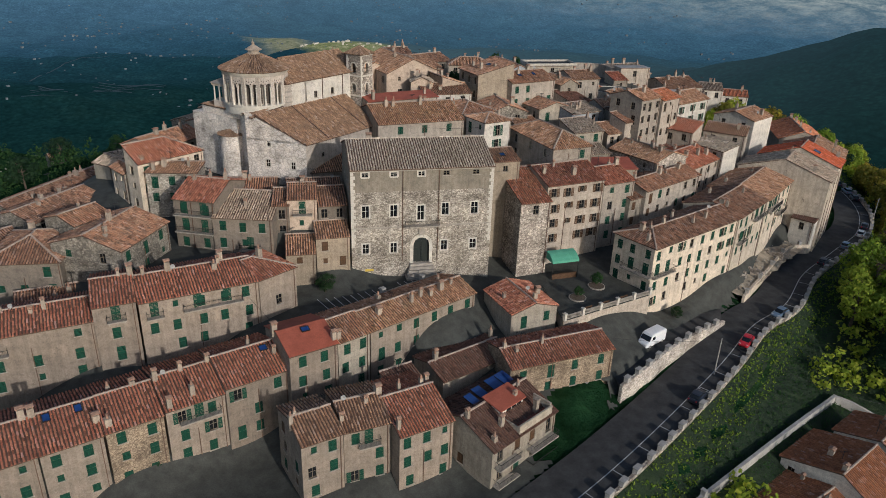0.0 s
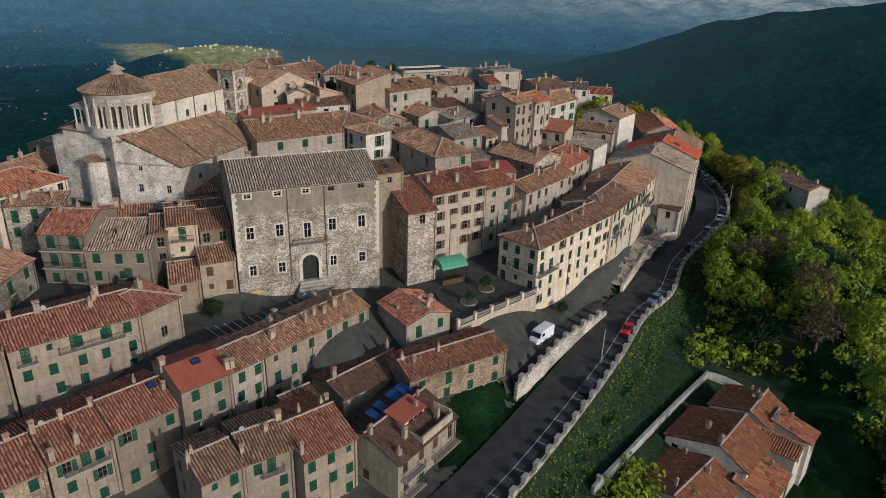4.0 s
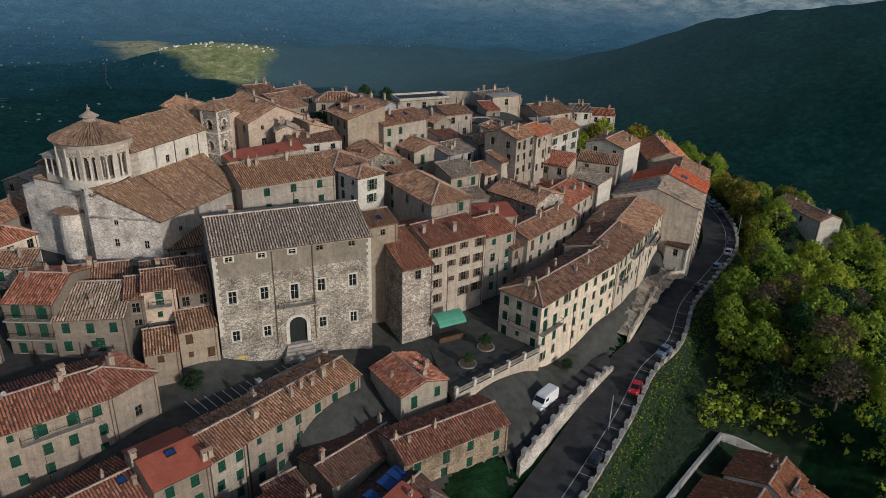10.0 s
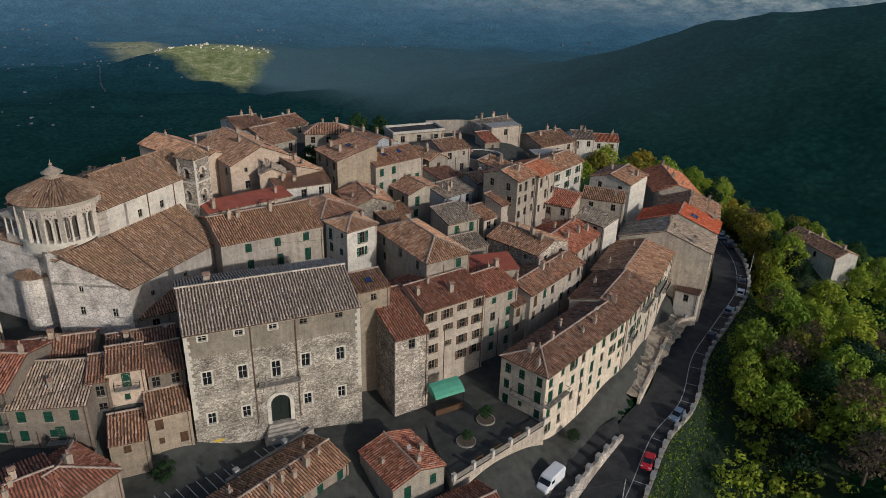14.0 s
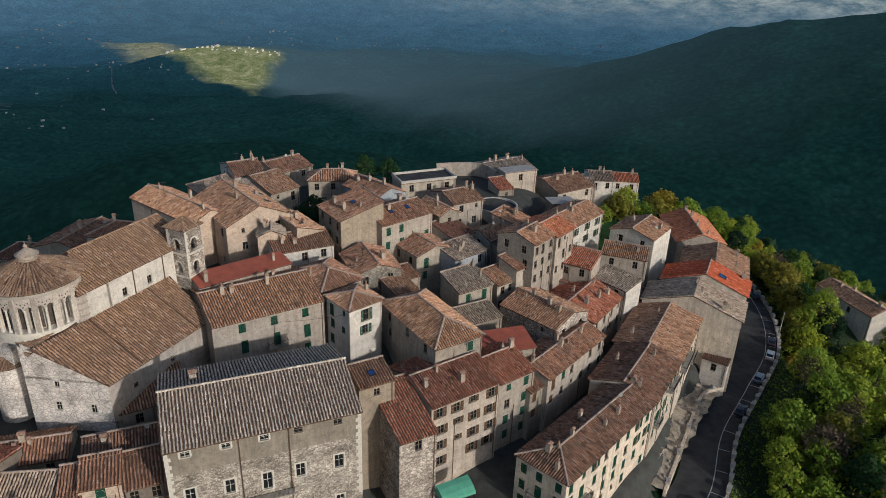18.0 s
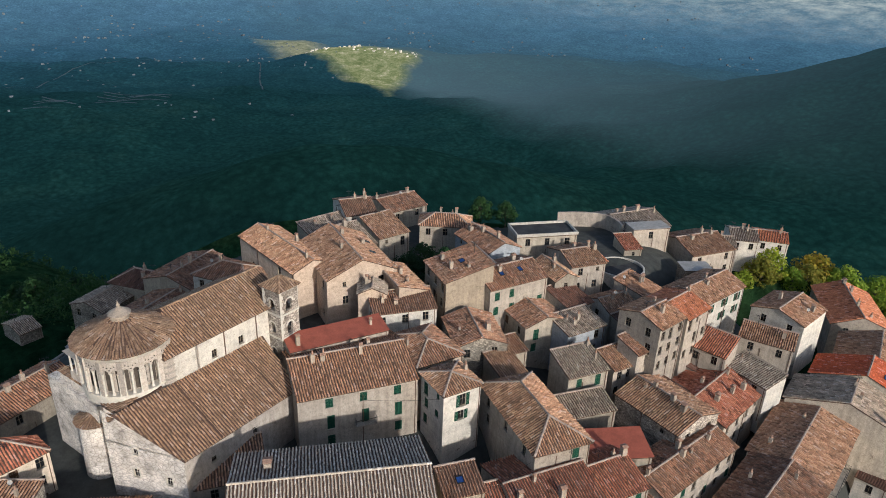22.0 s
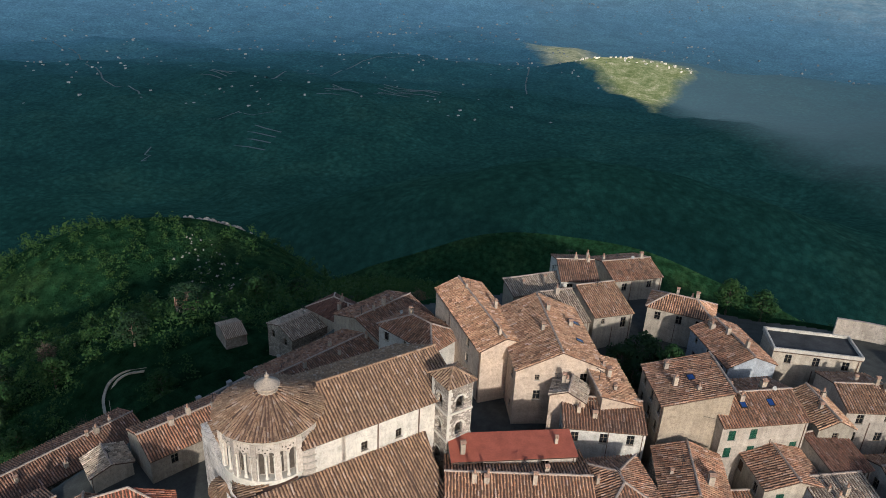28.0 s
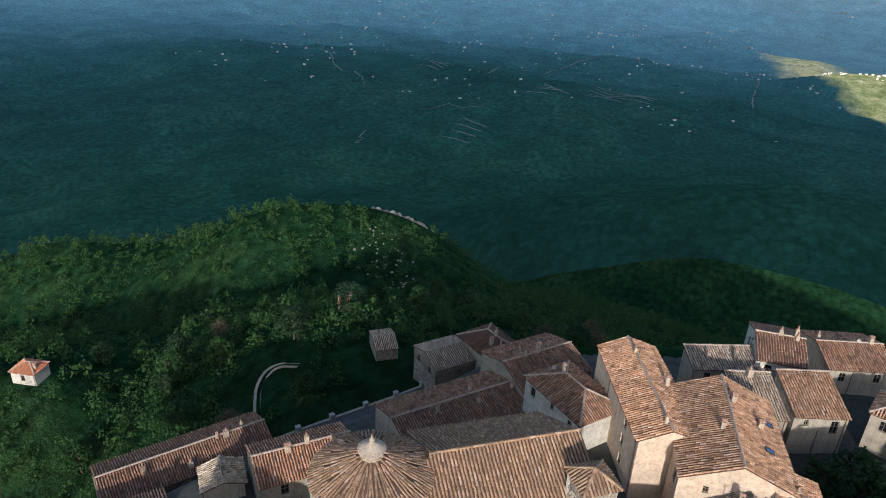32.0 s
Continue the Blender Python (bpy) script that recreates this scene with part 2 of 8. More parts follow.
MAT = dict(
    cream=plaster("cream_plaster", (0.46, 0.40, 0.335)),
    # cream darkened in colour for the weaker light on the lower rows
    tan=plaster("shaded_cream_plaster", (0.34, 0.28, 0.225), amount=0.6),
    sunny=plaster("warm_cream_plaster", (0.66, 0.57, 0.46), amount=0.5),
    grey=plaster("grey_plaster", (0.42, 0.37, 0.30)),
    pink=plaster("pink_plaster", (0.58, 0.46, 0.36), amount=0.2),
    ochre=plaster("ochre_plaster", (0.37, 0.305, 0.23)),
    white=plaster("white_plaster", (0.66, 0.62, 0.55), amount=0.25),
    blue=plaster("blue_grey_plaster", (0.36, 0.39, 0.42), amount=0.2),
    palazzo=plaster("palazzo_plaster", (0.33, 0.29, 0.23), amount=0.7),
    # church rubble lightened in colour for the sun on aisle, apse and turret
    rubble_lit=rubble("sunlit_rubble", (0.80, 0.735, 0.67), (0.66, 0.59, 0.515), 1.5),
    church=plaster("church_plaster", (0.57, 0.505, 0.44), amount=0.45),
    rubble=rubble("rubble_stone", (0.66, 0.58, 0.49), (0.24, 0.20, 0.165), 2.6),
    rubble_fine=rubble("fine_rubble_stone", (0.62, 0.56, 0.47), (0.23, 0.195, 0.155), 3.3),
    rubble_pale=rubble("pale_rubble_stone", (0.76, 0.69, 0.61), (0.40, 0.345, 0.29), 2.4),
    # plaster darkened further for the dimmer light on the western houses
    umber=plaster("shaded_umber_plaster", (0.235, 0.20, 0.165), amount=0.5),
    rubble_dark=rubble("dark_rubble_stone", (0.38, 0.34, 0.28), (0.15, 0.13, 0.105), 2.8),
    brick=rubble("warm_rubble_stone", (0.46, 0.36, 0.25), (0.22, 0.16, 0.11), 3.6),
    t_old=tiles("old_clay_tiles", [(0.286, 0.135, 0.081), (0.431, 0.226, 0.136), (0.359, 0.177, 0.109), (0.521, 0.307, 0.196), (0.239, 0.140, 0.097)], 0.55),
    t_red=tiles("red_clay_tiles", [(0.367, 0.126, 0.078), (0.483, 0.189, 0.114), (0.311, 0.111, 0.069), (0.542, 0.244, 0.148)], 0.2),
    t_orange=tiles("orange_clay_tiles", [(0.52, 0.19, 0.095), (0.60, 0.25, 0.13), (0.46, 0.16, 0.08)], 0.12),
    t_grey=tiles("weathered_grey_tiles", [(0.327, 0.270, 0.211), (0.459, 0.387, 0.300), (0.375, 0.288, 0.222), (0.539, 0.438, 0.337)], 0.6, (0.15, 0.135, 0.105)),
    t_vivid=tiles("new_red_tiles", [(0.60, 0.135, 0.055), (0.66, 0.165, 0.07), (0.55, 0.115, 0.048)], 0.08, spread=0.4),
    t_villa=tiles("smooth_brown_tiles", [(0.42, 0.165, 0.075), (0.48, 0.20, 0.095), (0.38, 0.145, 0.068)], 0.2, spread=0.5),
    t_brown=tiles("brown_clay_tiles", [(0.344, 0.176, 0.102), (0.491, 0.280, 0.170), (0.403, 0.218, 0.130), (0.581, 0.361, 0.224)], 0.4),
    t_dark=tiles("dark_clay_tiles", [(0.143, 0.0719, 0.0541), (0.208, 0.107, 0.0777), (0.169, 0.086, 0.0623)], 0.4, (0.09, 0.075, 0.06)),
    t_palazzo=tiles("pale_grey_tiles", [(0.40, 0.34, 0.28), (0.48, 0.41, 0.33), (0.43, 0.36, 0.29), (0.53, 0.45, 0.36)], 0.25, (0.27, 0.235, 0.19), 0.5),
    t_church=tiles("lichened_church_tiles", [(0.25, 0.152, 0.094), (0.35, 0.220, 0.138), (0.285, 0.177, 0.112), (0.42, 0.275, 0.177)], 0.45, (0.15, 0.115, 0.085), 0.6),
    ridge=plain("ridge_mortar", (0.40, 0.31, 0.25), 0.95, 0, 0.4, 2.5),
    earth=plain("stony_earth", (0.42, 0.35, 0.26), 0.95, 0, 0.5, 0.6),
    # stone with the shade of openings put into its colour
    darkstone=plain("shaded_stone", (0.085, 0.07, 0.058), 0.9, 0, 0.3, 2),
    # clay pan tiles, darkened in colour for the shade between cover rows
    under=plain("shaded_pan_tiles", (0.120, 0.074, 0.055), 0.95, 0, 0.3, 0.9),
    redsheet=plain("red_roof_sheet", (0.36, 0.10, 0.062), 0.7, 0, 0.2, 0.8),
    stone=plain("dressed_stone", (0.60, 0.55, 0.47), 0.85, 0, 0.25, 1.2),
    dkstone=plain("weathered_stone", (0.36, 0.32, 0.27), 0.9, 0, 0.3, 1.2),
    green=plain("green_shutter_paint", (0.010, 0.060, 0.036), 0.75, 0, 0.3, 2),
    blackdoor=plain("black_green_door", (0.008, 0.014, 0.012), 0.5, 0, 0.2, 2),
    brown=plain("brown_wood", (0.10, 0.055, 0.03), 0.7, 0, 0.35, 2),
    wood=plain("grey_wood", (0.22, 0.17, 0.12), 0.85, 0, 0.3, 2),
    iron=plain("dark_iron", (0.035, 0.035, 0.035), 0.55, 0.6, 0.2, 3),
    gutter=plain("copper_gutter", (0.14, 0.085, 0.06), 0.6, 0.3, 0.25, 2),
    chimney=plaster("chimney_render", (0.48, 0.40, 0.32)),
    clay=plain("clay_pot", (0.36, 0.22, 0.155), 0.85, 0, 0.25, 3),
    concrete=plain("concrete", (0.38, 0.36, 0.33), 0.9, 0, 0.3, 0.7),
    lane=plain("worn_lane_asphalt", (0.10, 0.10, 0.10), 0.9, 0, 0.3, 0.5),
    asphalt=plain("asphalt", (0.055, 0.054, 0.053), 0.9, 0, 0.4, 0.5),
    paving=plain("piazza_paving", (0.066, 0.067, 0.059), 0.85, 0, 0.35, 0.6),
    paint=plain("white_road_paint", (0.42, 0.42, 0.41), 0.8, 0, 0.2, 1.5),
    whitep=plain("white_car_paint", (0.80, 0.80, 0.80), 0.3, 0, 0.04, 1),
    redp=plain("red_car_paint", (0.50, 0.02, 0.03), 0.3, 0, 0.05, 1),
    bluep=plain("silver_blue_car_paint", (0.18, 0.25, 0.33), 0.3, 0.3, 0.05, 1),
    darkp=plain("dark_car_paint", (0.03, 0.035, 0.05), 0.28, 0.2, 0.05, 1),
    tyre=plain("tyre_rubber", (0.02, 0.02, 0.02), 0.9, 0, 0.1, 4),
    awning=plain("green_canvas", (0.10, 0.34, 0.23), 0.8, 0, 0.15, 1),
    cloth=plain("white_cloth", (0.72, 0.72, 0.70), 0.85, 0, 0.1, 2),
    bark=plain("bark", (0.13, 0.10, 0.075), 0.95, 0, 0.35, 3),
)


def leaf_mat(name, cols):
    m, nt, b = nodes_of(name, 0.75)
    g = nt.nodes.new("ShaderNodeNewGeometry")
    info = nt.nodes.new("ShaderNodeObjectInfo")
    n = len(cols)
    tone = ramp(nt, g.outputs["Random Per Island"], [(i / (n - 1), c) for i, c in enumerate(cols)])
    tint = ramp(nt, info.outputs["Random"], [(0.0, (0.70, 0.78, 0.68)), (0.5, (1, 1, 1)), (1.0, (1.3, 1.12, 0.85))])
    col = mixed(nt, 1.0, tone, tint, "MULTIPLY")
    nt.links.new(col, b.inputs["Base Color"])
    b.inputs["Specular IOR Level"].default_value = 0.2
    tr = nt.nodes.new("ShaderNodeBsdfTranslucent")
    nt.links.new(col, tr.inputs[0])
    mix = nt.nodes.new("ShaderNodeMixShader")
    mix.inputs[0].default_value = 0.42
    nt.links.new(b.outputs[0], mix.inputs[1])
    nt.links.new(tr.outputs[0], mix.inputs[2])
    nt.links.new(mix.outputs[0], nt.nodes["Material Output"].inputs[0])
    return m


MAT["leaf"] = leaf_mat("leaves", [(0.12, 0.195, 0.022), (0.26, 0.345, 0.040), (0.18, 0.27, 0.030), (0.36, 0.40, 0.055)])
MAT["leaf_y"] = leaf_mat("yellow_leaves", [(0.20, 0.19, 0.03), (0.32, 0.27, 0.04), (0.16, 0.18, 0.028), (0.36, 0.26, 0.05)])
# hillside and far leaves darkened in colour in place of cloud shade
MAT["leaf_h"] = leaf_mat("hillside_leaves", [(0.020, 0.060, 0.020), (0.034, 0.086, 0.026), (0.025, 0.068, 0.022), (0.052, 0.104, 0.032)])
MAT["leaf_f"] = leaf_mat("far_leaves", [(0.014, 0.046, 0.026), (0.022, 0.064, 0.032), (0.017, 0.052, 0.028)])
MAT["leaf_d"] = leaf_mat("dark_leaves", [(0.014, 0.038, 0.020), (0.026, 0.060, 0.026), (0.018, 0.048, 0.022)])
MAT["twig"] = leaf_mat("bare_twigs", [(0.10, 0.075, 0.05), (0.15, 0.115, 0.08), (0.075, 0.06, 0.042)])


def glass_mat():
    m, nt, b = nodes_of("window_glass", 0.12)
    b.inputs["Base Color"].default_value = (0.012, 0.014, 0.016, 1)
    b.inputs["Specular IOR Level"].default_value = 0.5
    return m


MAT["glass"] = glass_mat()


def solar_mat():
    m, nt, b = nodes_of("solar_glass", 0.15)
    n = ramp(nt, noise_of(nt, 0.8), [(0.3, (0.012, 0.03, 0.11)), (0.7, (0.02, 0.06, 0.2))])
    nt.links.new(n, b.inputs["Base Color"])
    return m


MAT["solar"] = solar_mat()


# ---- mesh building ----
class Build:
    """Points and faces of one mesh."""

    def __init__(self):
        self.v, self.f = [], []

    def face(self, *pts):
        n = len(self.v)
        self.v += [tuple(p) for p in pts]
        self.f.append(tuple(range(n, n + len(pts))))

    def box(self, x0, y0, z0, x1, y1, z1, m=None):
        n = len(self.v)
        c = [(x0, y0, z0), (x1, y0, z0), (x1, y1, z0), (x0, y1, z0), (x0, y0, z1), (x1, y0, z1), (x1, y1, z1), (x0, y1, z1)]
        self.v += c if m is None else [tuple(m @ Vector(p)) for p in c]
        self.f += [tuple(n + k for k in q) for q in ((0, 3, 2, 1), (4, 5, 6, 7), (0, 1, 5, 4), (1, 2, 6, 5), (2, 3, 7, 6), (3, 0, 4, 7))]

    def prism(self, pts, z0, z1):
        """An upright prism over a polygon that runs anticlockwise."""
        n, k = len(self.v), len(pts)
        self.v += [(x, y, z0) for x, y in pts] + [(x, y, z1) for x, y in pts]
        self.f += [tuple(n + i for i in range(k))[::-1], tuple(n + k + i for i in range(k))]
        self.f += [(n + i, n + (i + 1) % k, n + k + (i + 1) % k, n + k + i) for i in range(k)]

    def tube(self, p, q, r0, r1=None, sides=8, caps=True):
        p, q = Vector(p), Vector(q)
        r1 = r0 if r1 is None else r1
        w = (q - p).normalized()
        a = w.orthogonal().normalized()
        b = w.cross(a)
        n = len(self.v)
        for c, r in ((p, r0), (q, r1)):
            self.v += [tuple(c + r * (math.cos(t) * a + math.sin(t) * b)) for t in (2 * math.pi * i / sides for i in range(sides))]
        self.f += [(n + i, n + (i + 1) % sides, n + sides + (i + 1) % sides, n + sides + i) for i in range(sides)]
        if caps:
            self.f += [tuple(n + i for i in range(sides))[::-1], tuple(n + sides + i for i in range(sides))]

    def lathe(self, prof, sides=32, x=0.0, y=0.0, a0=0.0, a1=2 * math.pi):
        """A profile of (radius, height) turned about an upright axis."""
        n, k = len(self.v), len(prof)
        full = a1 - a0 > 6.2
        cols = sides if full else sides + 1
        for i in range(cols):
            a = a0 + (a1 - a0) * i / sides
            self.v += [(x + r * math.cos(a), y + r * math.sin(a), z) for r, z in prof]
        for i in range(sides):
            j = (i + 1) % cols
            self.f += [(n + i * k + m, n + j * k + m, n + j * k + m + 1, n + i * k + m + 1) for m in range(k - 1)]

    def mesh(self, name, mat, smooth=False):
        me = bpy.data.meshes.new(name)
        me.from_pydata(self.v, [], self.f)
        me.materials.append(MAT[mat] if isinstance(mat, str) else mat)
        if smooth:
            me.polygons.foreach_set("use_smooth", [True] * len(me.polygons))
        me.update()
        return me


def part(name, b, mat, parent=None, label="", kind="", smooth=False, at=None):
    me = b.mesh(name, mat, smooth) if isinstance(b, Build) else b
    ob = new(name, me)
    if parent is not None:
        ob.parent = parent
    if at is not None:
        ob.matrix_basis = at
    return tagged(ob, label, kind=kind)


def thing(name, m, label, category, group="", kind=""):
    ob = new(name)
    ob.empty_display_size = 0.3
    ob.matrix_world = m
    return tagged(ob, label, category, group, kind)


# ---- ground ----
TERRACES = [(-30, -32, -17), (-5, -45, -18.5), (14, -38, -16), (-58, -42, -17), (-62, -24, -9), (-35, -22, -10), (-10, -25, -14.5),
            (0, -6, -5.5), (-22, -9, -5.5), (14, -19, -9.5), (16, -28, -13.5), (27, -1, -7), (30, -9, -7.6), (36, -17, -12.5),
            (46, -10, -12.7), (60, 1, -10), (36, 6, -6), (55, 11, -5), (70, 22, -5), (86, 26, -9), (-20, 13, 5.5), (-42, -3, 0),
            (-36, 34, 4), (0, 24, 5), (25, 38, 6), (48, 28, 1.5), (76, 45, 2), (0, 62, 10), (22, 92, 10), (62, 76, 13)]
ROAD = [(-12, -55, -17.4), (6, -45, -16.5), (22, -35.3, -15.8), (44.5, -19.6, -15), (58, -9, -14.5), (69.5, -2.6, -14.3), (82, 8.6, -14.2),
        (98, 19, -14.4), (114, 30, -14.8), (127, 46, -15), (134, 66, -15), (132, 96, -14.5)]


def smoothstep(a, b, x):
    t = np.clip((x - a) / (b - a), 0, 1)
    return t * t * (3 - 2 * t)


def wild(x, y):
    """The land round the town: its hill, the knoll behind, the mountain beyond the road, the valley."""
    def bell(cx, cy, sx, sy, h, turn=0.0):
        c, s = math.cos(turn), math.sin(turn)
        dx, dy = x - cx, y - cy
        return h * np.exp(-(((dx * c + dy * s) / sx) ** 2 + ((dy * c - dx * s) / sy) ** 2))
    z = -330 - 0.04 * np.clip(y - 1500, 0, None)
    z = z + bell(20, 20, 330, 300, 318) + bell(-175, 246, 130, 105, 128.5) + bell(-330, 120, 160, 160, 60) + bell(-262, 215, 90, 62, 4) + bell(-340, 210, 100, 85, 39) + bell(-420, 200, 120, 100, 88)
    z = z + bell(15, 680, 380, 190, 182) + bell(1350, 620, 650, 900, 328, 0.5) + bell(180, 2380, 330, 230, 75, 0.3)
    z = z + bell(-760, 1500, 900, 420, 62) + bell(-700, 2230, 900, 170, 42) + bell(900, 2300, 420, 300, 60) + bell(-300, 3000, 700, 300, 40)
    return z


def town(x, y):
    """The terraces of the town, eased into one another."""
    s, t = np.zeros_like(x), np.zeros_like(x)
    for a, b, c in TERRACES + ROAD:
        w = 1 / (((x - a) ** 2 + (y - b) ** 2) ** 2 + 900)
        s, t = s + w, t + w * c
    return t / s


def near_line(x, y, line):
    """Distance to a line of points and the line's height there."""
    best, high = np.full(x.shape, 1e9), np.zeros(x.shape)
    for (ax, ay, az), (bx, by, bz) in zip(line, line[1:]):
        ux, uy = bx - ax, by - ay
        k = np.clip(((x - ax) * ux + (y - ay) * uy) / (ux * ux + uy * uy), 0, 1)
        d = np.hypot(x - ax - k * ux, y - ay - k * uy)
        m = d < best
        best, high = np.where(m, d, best), np.where(m, az + k * (bz - az), high)
    return best, high


LANE = [(-76, 22, -9), (-66, 40, -6), (-58, 54, -4.2), (-47, 73, -3.6), (-38, 92, -4.5), (-26, 112, -8)]


SHELVES = [(104, 84, 0.5), (114, 90, -1.5), (106, 74, -3), (122, 86, -3), (95, 92, 2), (146, 41, -14.0), (-66, 98, -13.0), (-82, 106, -15.5), (-151, 65, -33.5), (-66, 118, -17)]


def ground(x, y):
    x, y = np.asarray(x, float), np.asarray(y, float)
    # distance outside the walled hilltop
    ax, ay = (x - 22) / 92, (y - 24) / 84
    r = np.sqrt(ax * ax + ay * ay)
    k = smoothstep(0.93, 1.3, r)
    low = wild(x, y)
    rough = (2.5 * np.sin(x * 0.045 + 1) * np.cos(y * 0.05) + 6 * np.sin(x * 0.011 + y * 0.007) * np.sin(y * 0.013)) * k
    z = town(x, y) * (1 - k) + low * k + rough
    # below the road's outer parapet the slope falls away at once
    d, hr = near_line(x, y, ROAD)
    side = (x - 44.5) * 0.575 - (y + 19.6) * 0.818
    outer = smoothstep(3.0, 5.0, side) * smoothstep(-70, 0, x) * smoothstep(-95, -70, -x)
    z = np.where(outer > 0, np.minimum(z, z * (1 - outer) + outer * (hr - 1.5 - np.clip(d - 4, 0, 26) * 0.42 - np.clip(d - 30, 0, 200) * 0.25)), z)
    e = 1 - smoothstep(4.6, 8.0, d)
    z = z * (1 - e) + (hr - 0.25) * e
    d, hr = near_line(x, y, LANE)
    e = 1 - smoothstep(3.0, 7.0, d)
    z = z * (1 - e) + (hr - 0.2) * e
    for cx, cy, cz in SHELVES:
        z = np.maximum(z, cz - np.clip(np.hypot(x - cx, y - cy) - 6, 0, None) * 0.5)
    # folds of the far hills
    away = smoothstep(380, 1000, np.hypot(x - 20, y - 20))
    z = z + away * (11 * np.sin(x * 0.0061 + 1.7) * np.sin(y * 0.0073 + 0.4) + 8 * np.sin(x * 0.015 + y * 0.009) * np.cos(y * 0.017 - x * 0.006) + 5 * np.sin(x * 0.041 + 2) * np.sin(y * 0.036))
    # the plain climbs gently towards the far mountains
    far = np.hypot(x - 20, y - 20)
    return z + 330 * smoothstep(2900, 4900, far)


def gz(x, y):
    return float(ground(np.array([x]), np.array([y]))[0])


# ---- houses ----
rng = random.Random(7)


def tile_plane(b, p0, p1, q1, q0, pitch=0.40, length=0.66, seed=0):
    """Rows of rounded cover tiles on a roof plane, from its eave p0 p1 up to q0 q1."""
    p0, p1, q1, q0 = map(Vector, (p0, p1, q1, q0))
    ex = (p1 - p0)
    width = ex.length
    ex.normalize()
    up = (q0 - p0) - (q0 - p0).dot(ex) * ex
    high = up.length
    if high < 0.3 or width < 0.3:
        return
    up.normalize()
    nn = ex.cross(up)
    a, c = (q0 - p0).dot(ex), (q1 - p0).dot(ex)
    rn = random.Random(seed)
    cols = max(1, round(width / pitch))
    step = width / cols
    v, f = b.v, b.f
    for i in range(int(min(0, a / step)), cols + int(max(0, (c - width) / step))):
        x = (i + 0.5) * step
        top, low = high, 0.0
        if x < 0:
            low = high * x / a
        elif x > width:
            low = high * (x - width) / (c - width)
        elif x < a:
            top = high * x / a
        elif x > c:
            top = high * (width - x) / (width - c)
        if top - low < 0.25:
            continue
        y = low - 0.10 + rn.uniform(-0.05, 0.05)
        while y < top - 0.05:
            y1 = min(y + length * rn.uniform(0.85, 1.15), top + 0.05)
            n = len(v)
            dx = rn.uniform(-0.04, 0.04)
            lift = rn.uniform(0, 0.05)
            for yy, w, h in ((y, 0.125, 0.18 + lift), (y1, 0.100, 0.13)):
                base = p0 + (x + dx) * ex + yy * up
                for s, k in ((-1, 0.0), (-0.5, 0.85), (0.5, 0.85), (1, 0.0)):
                    v.append(tuple(base + s * w * ex + k * h * nn))
            f += [(n, n + 1, n + 5, n + 4), (n + 1, n + 2, n + 6, n + 5), (n + 2, n + 3, n + 7, n + 6), (n, n + 3, n + 2, n + 1)]
            y = y1


def ridge_tiles(b, p, q, seed=0, r=0.17):
    p, q = Vector(p), Vector(q)
    w = q - p
    n = max(1, round(w.length / 0.6))
    w = w / n
    side = w.cross(Vector((0, 0, 1))).normalized() * r
    up = side.cross(w).normalized()
    if up.z < 0:
        up = -up
    rn = random.Random(seed)
    for i in range(n):
        a, c = p + w * i, p + w * (i + 1.06)
        k = len(b.v)
        for o, g in ((a, 1.12), (c, 0.95)):
            h = r * rn.uniform(0.85, 1.1) * g
            b.v += [tuple(o - side * g), tuple(o - side * 0.5 * g + up * h), tuple(o + side * 0.5 * g + up * h), tuple(o + side * g)]
        b.f += [(k, k + 1, k + 5, k + 4), (k + 1, k + 2, k + 6, k + 5), (k + 2, k + 3, k + 7, k + 6), (k, k + 3, k + 2, k + 1)]


def slab(b, pts, thick=0.14):
    """A roof plane with thickness."""
    n, k = len(b.v), len(pts)
    b.v += [tuple(p) for p in pts] + [(p[0], p[1], p[2] - thick) for p in pts]
    b.f += [tuple(n + i for i in range(k)), tuple(n + k + i for i in range(k))[::-1]]
    b.f += [(n + (i + 1) % k, n + i, n + k + i, n + k + (i + 1) % k) for i in range(k)]


SKEW = 0.36


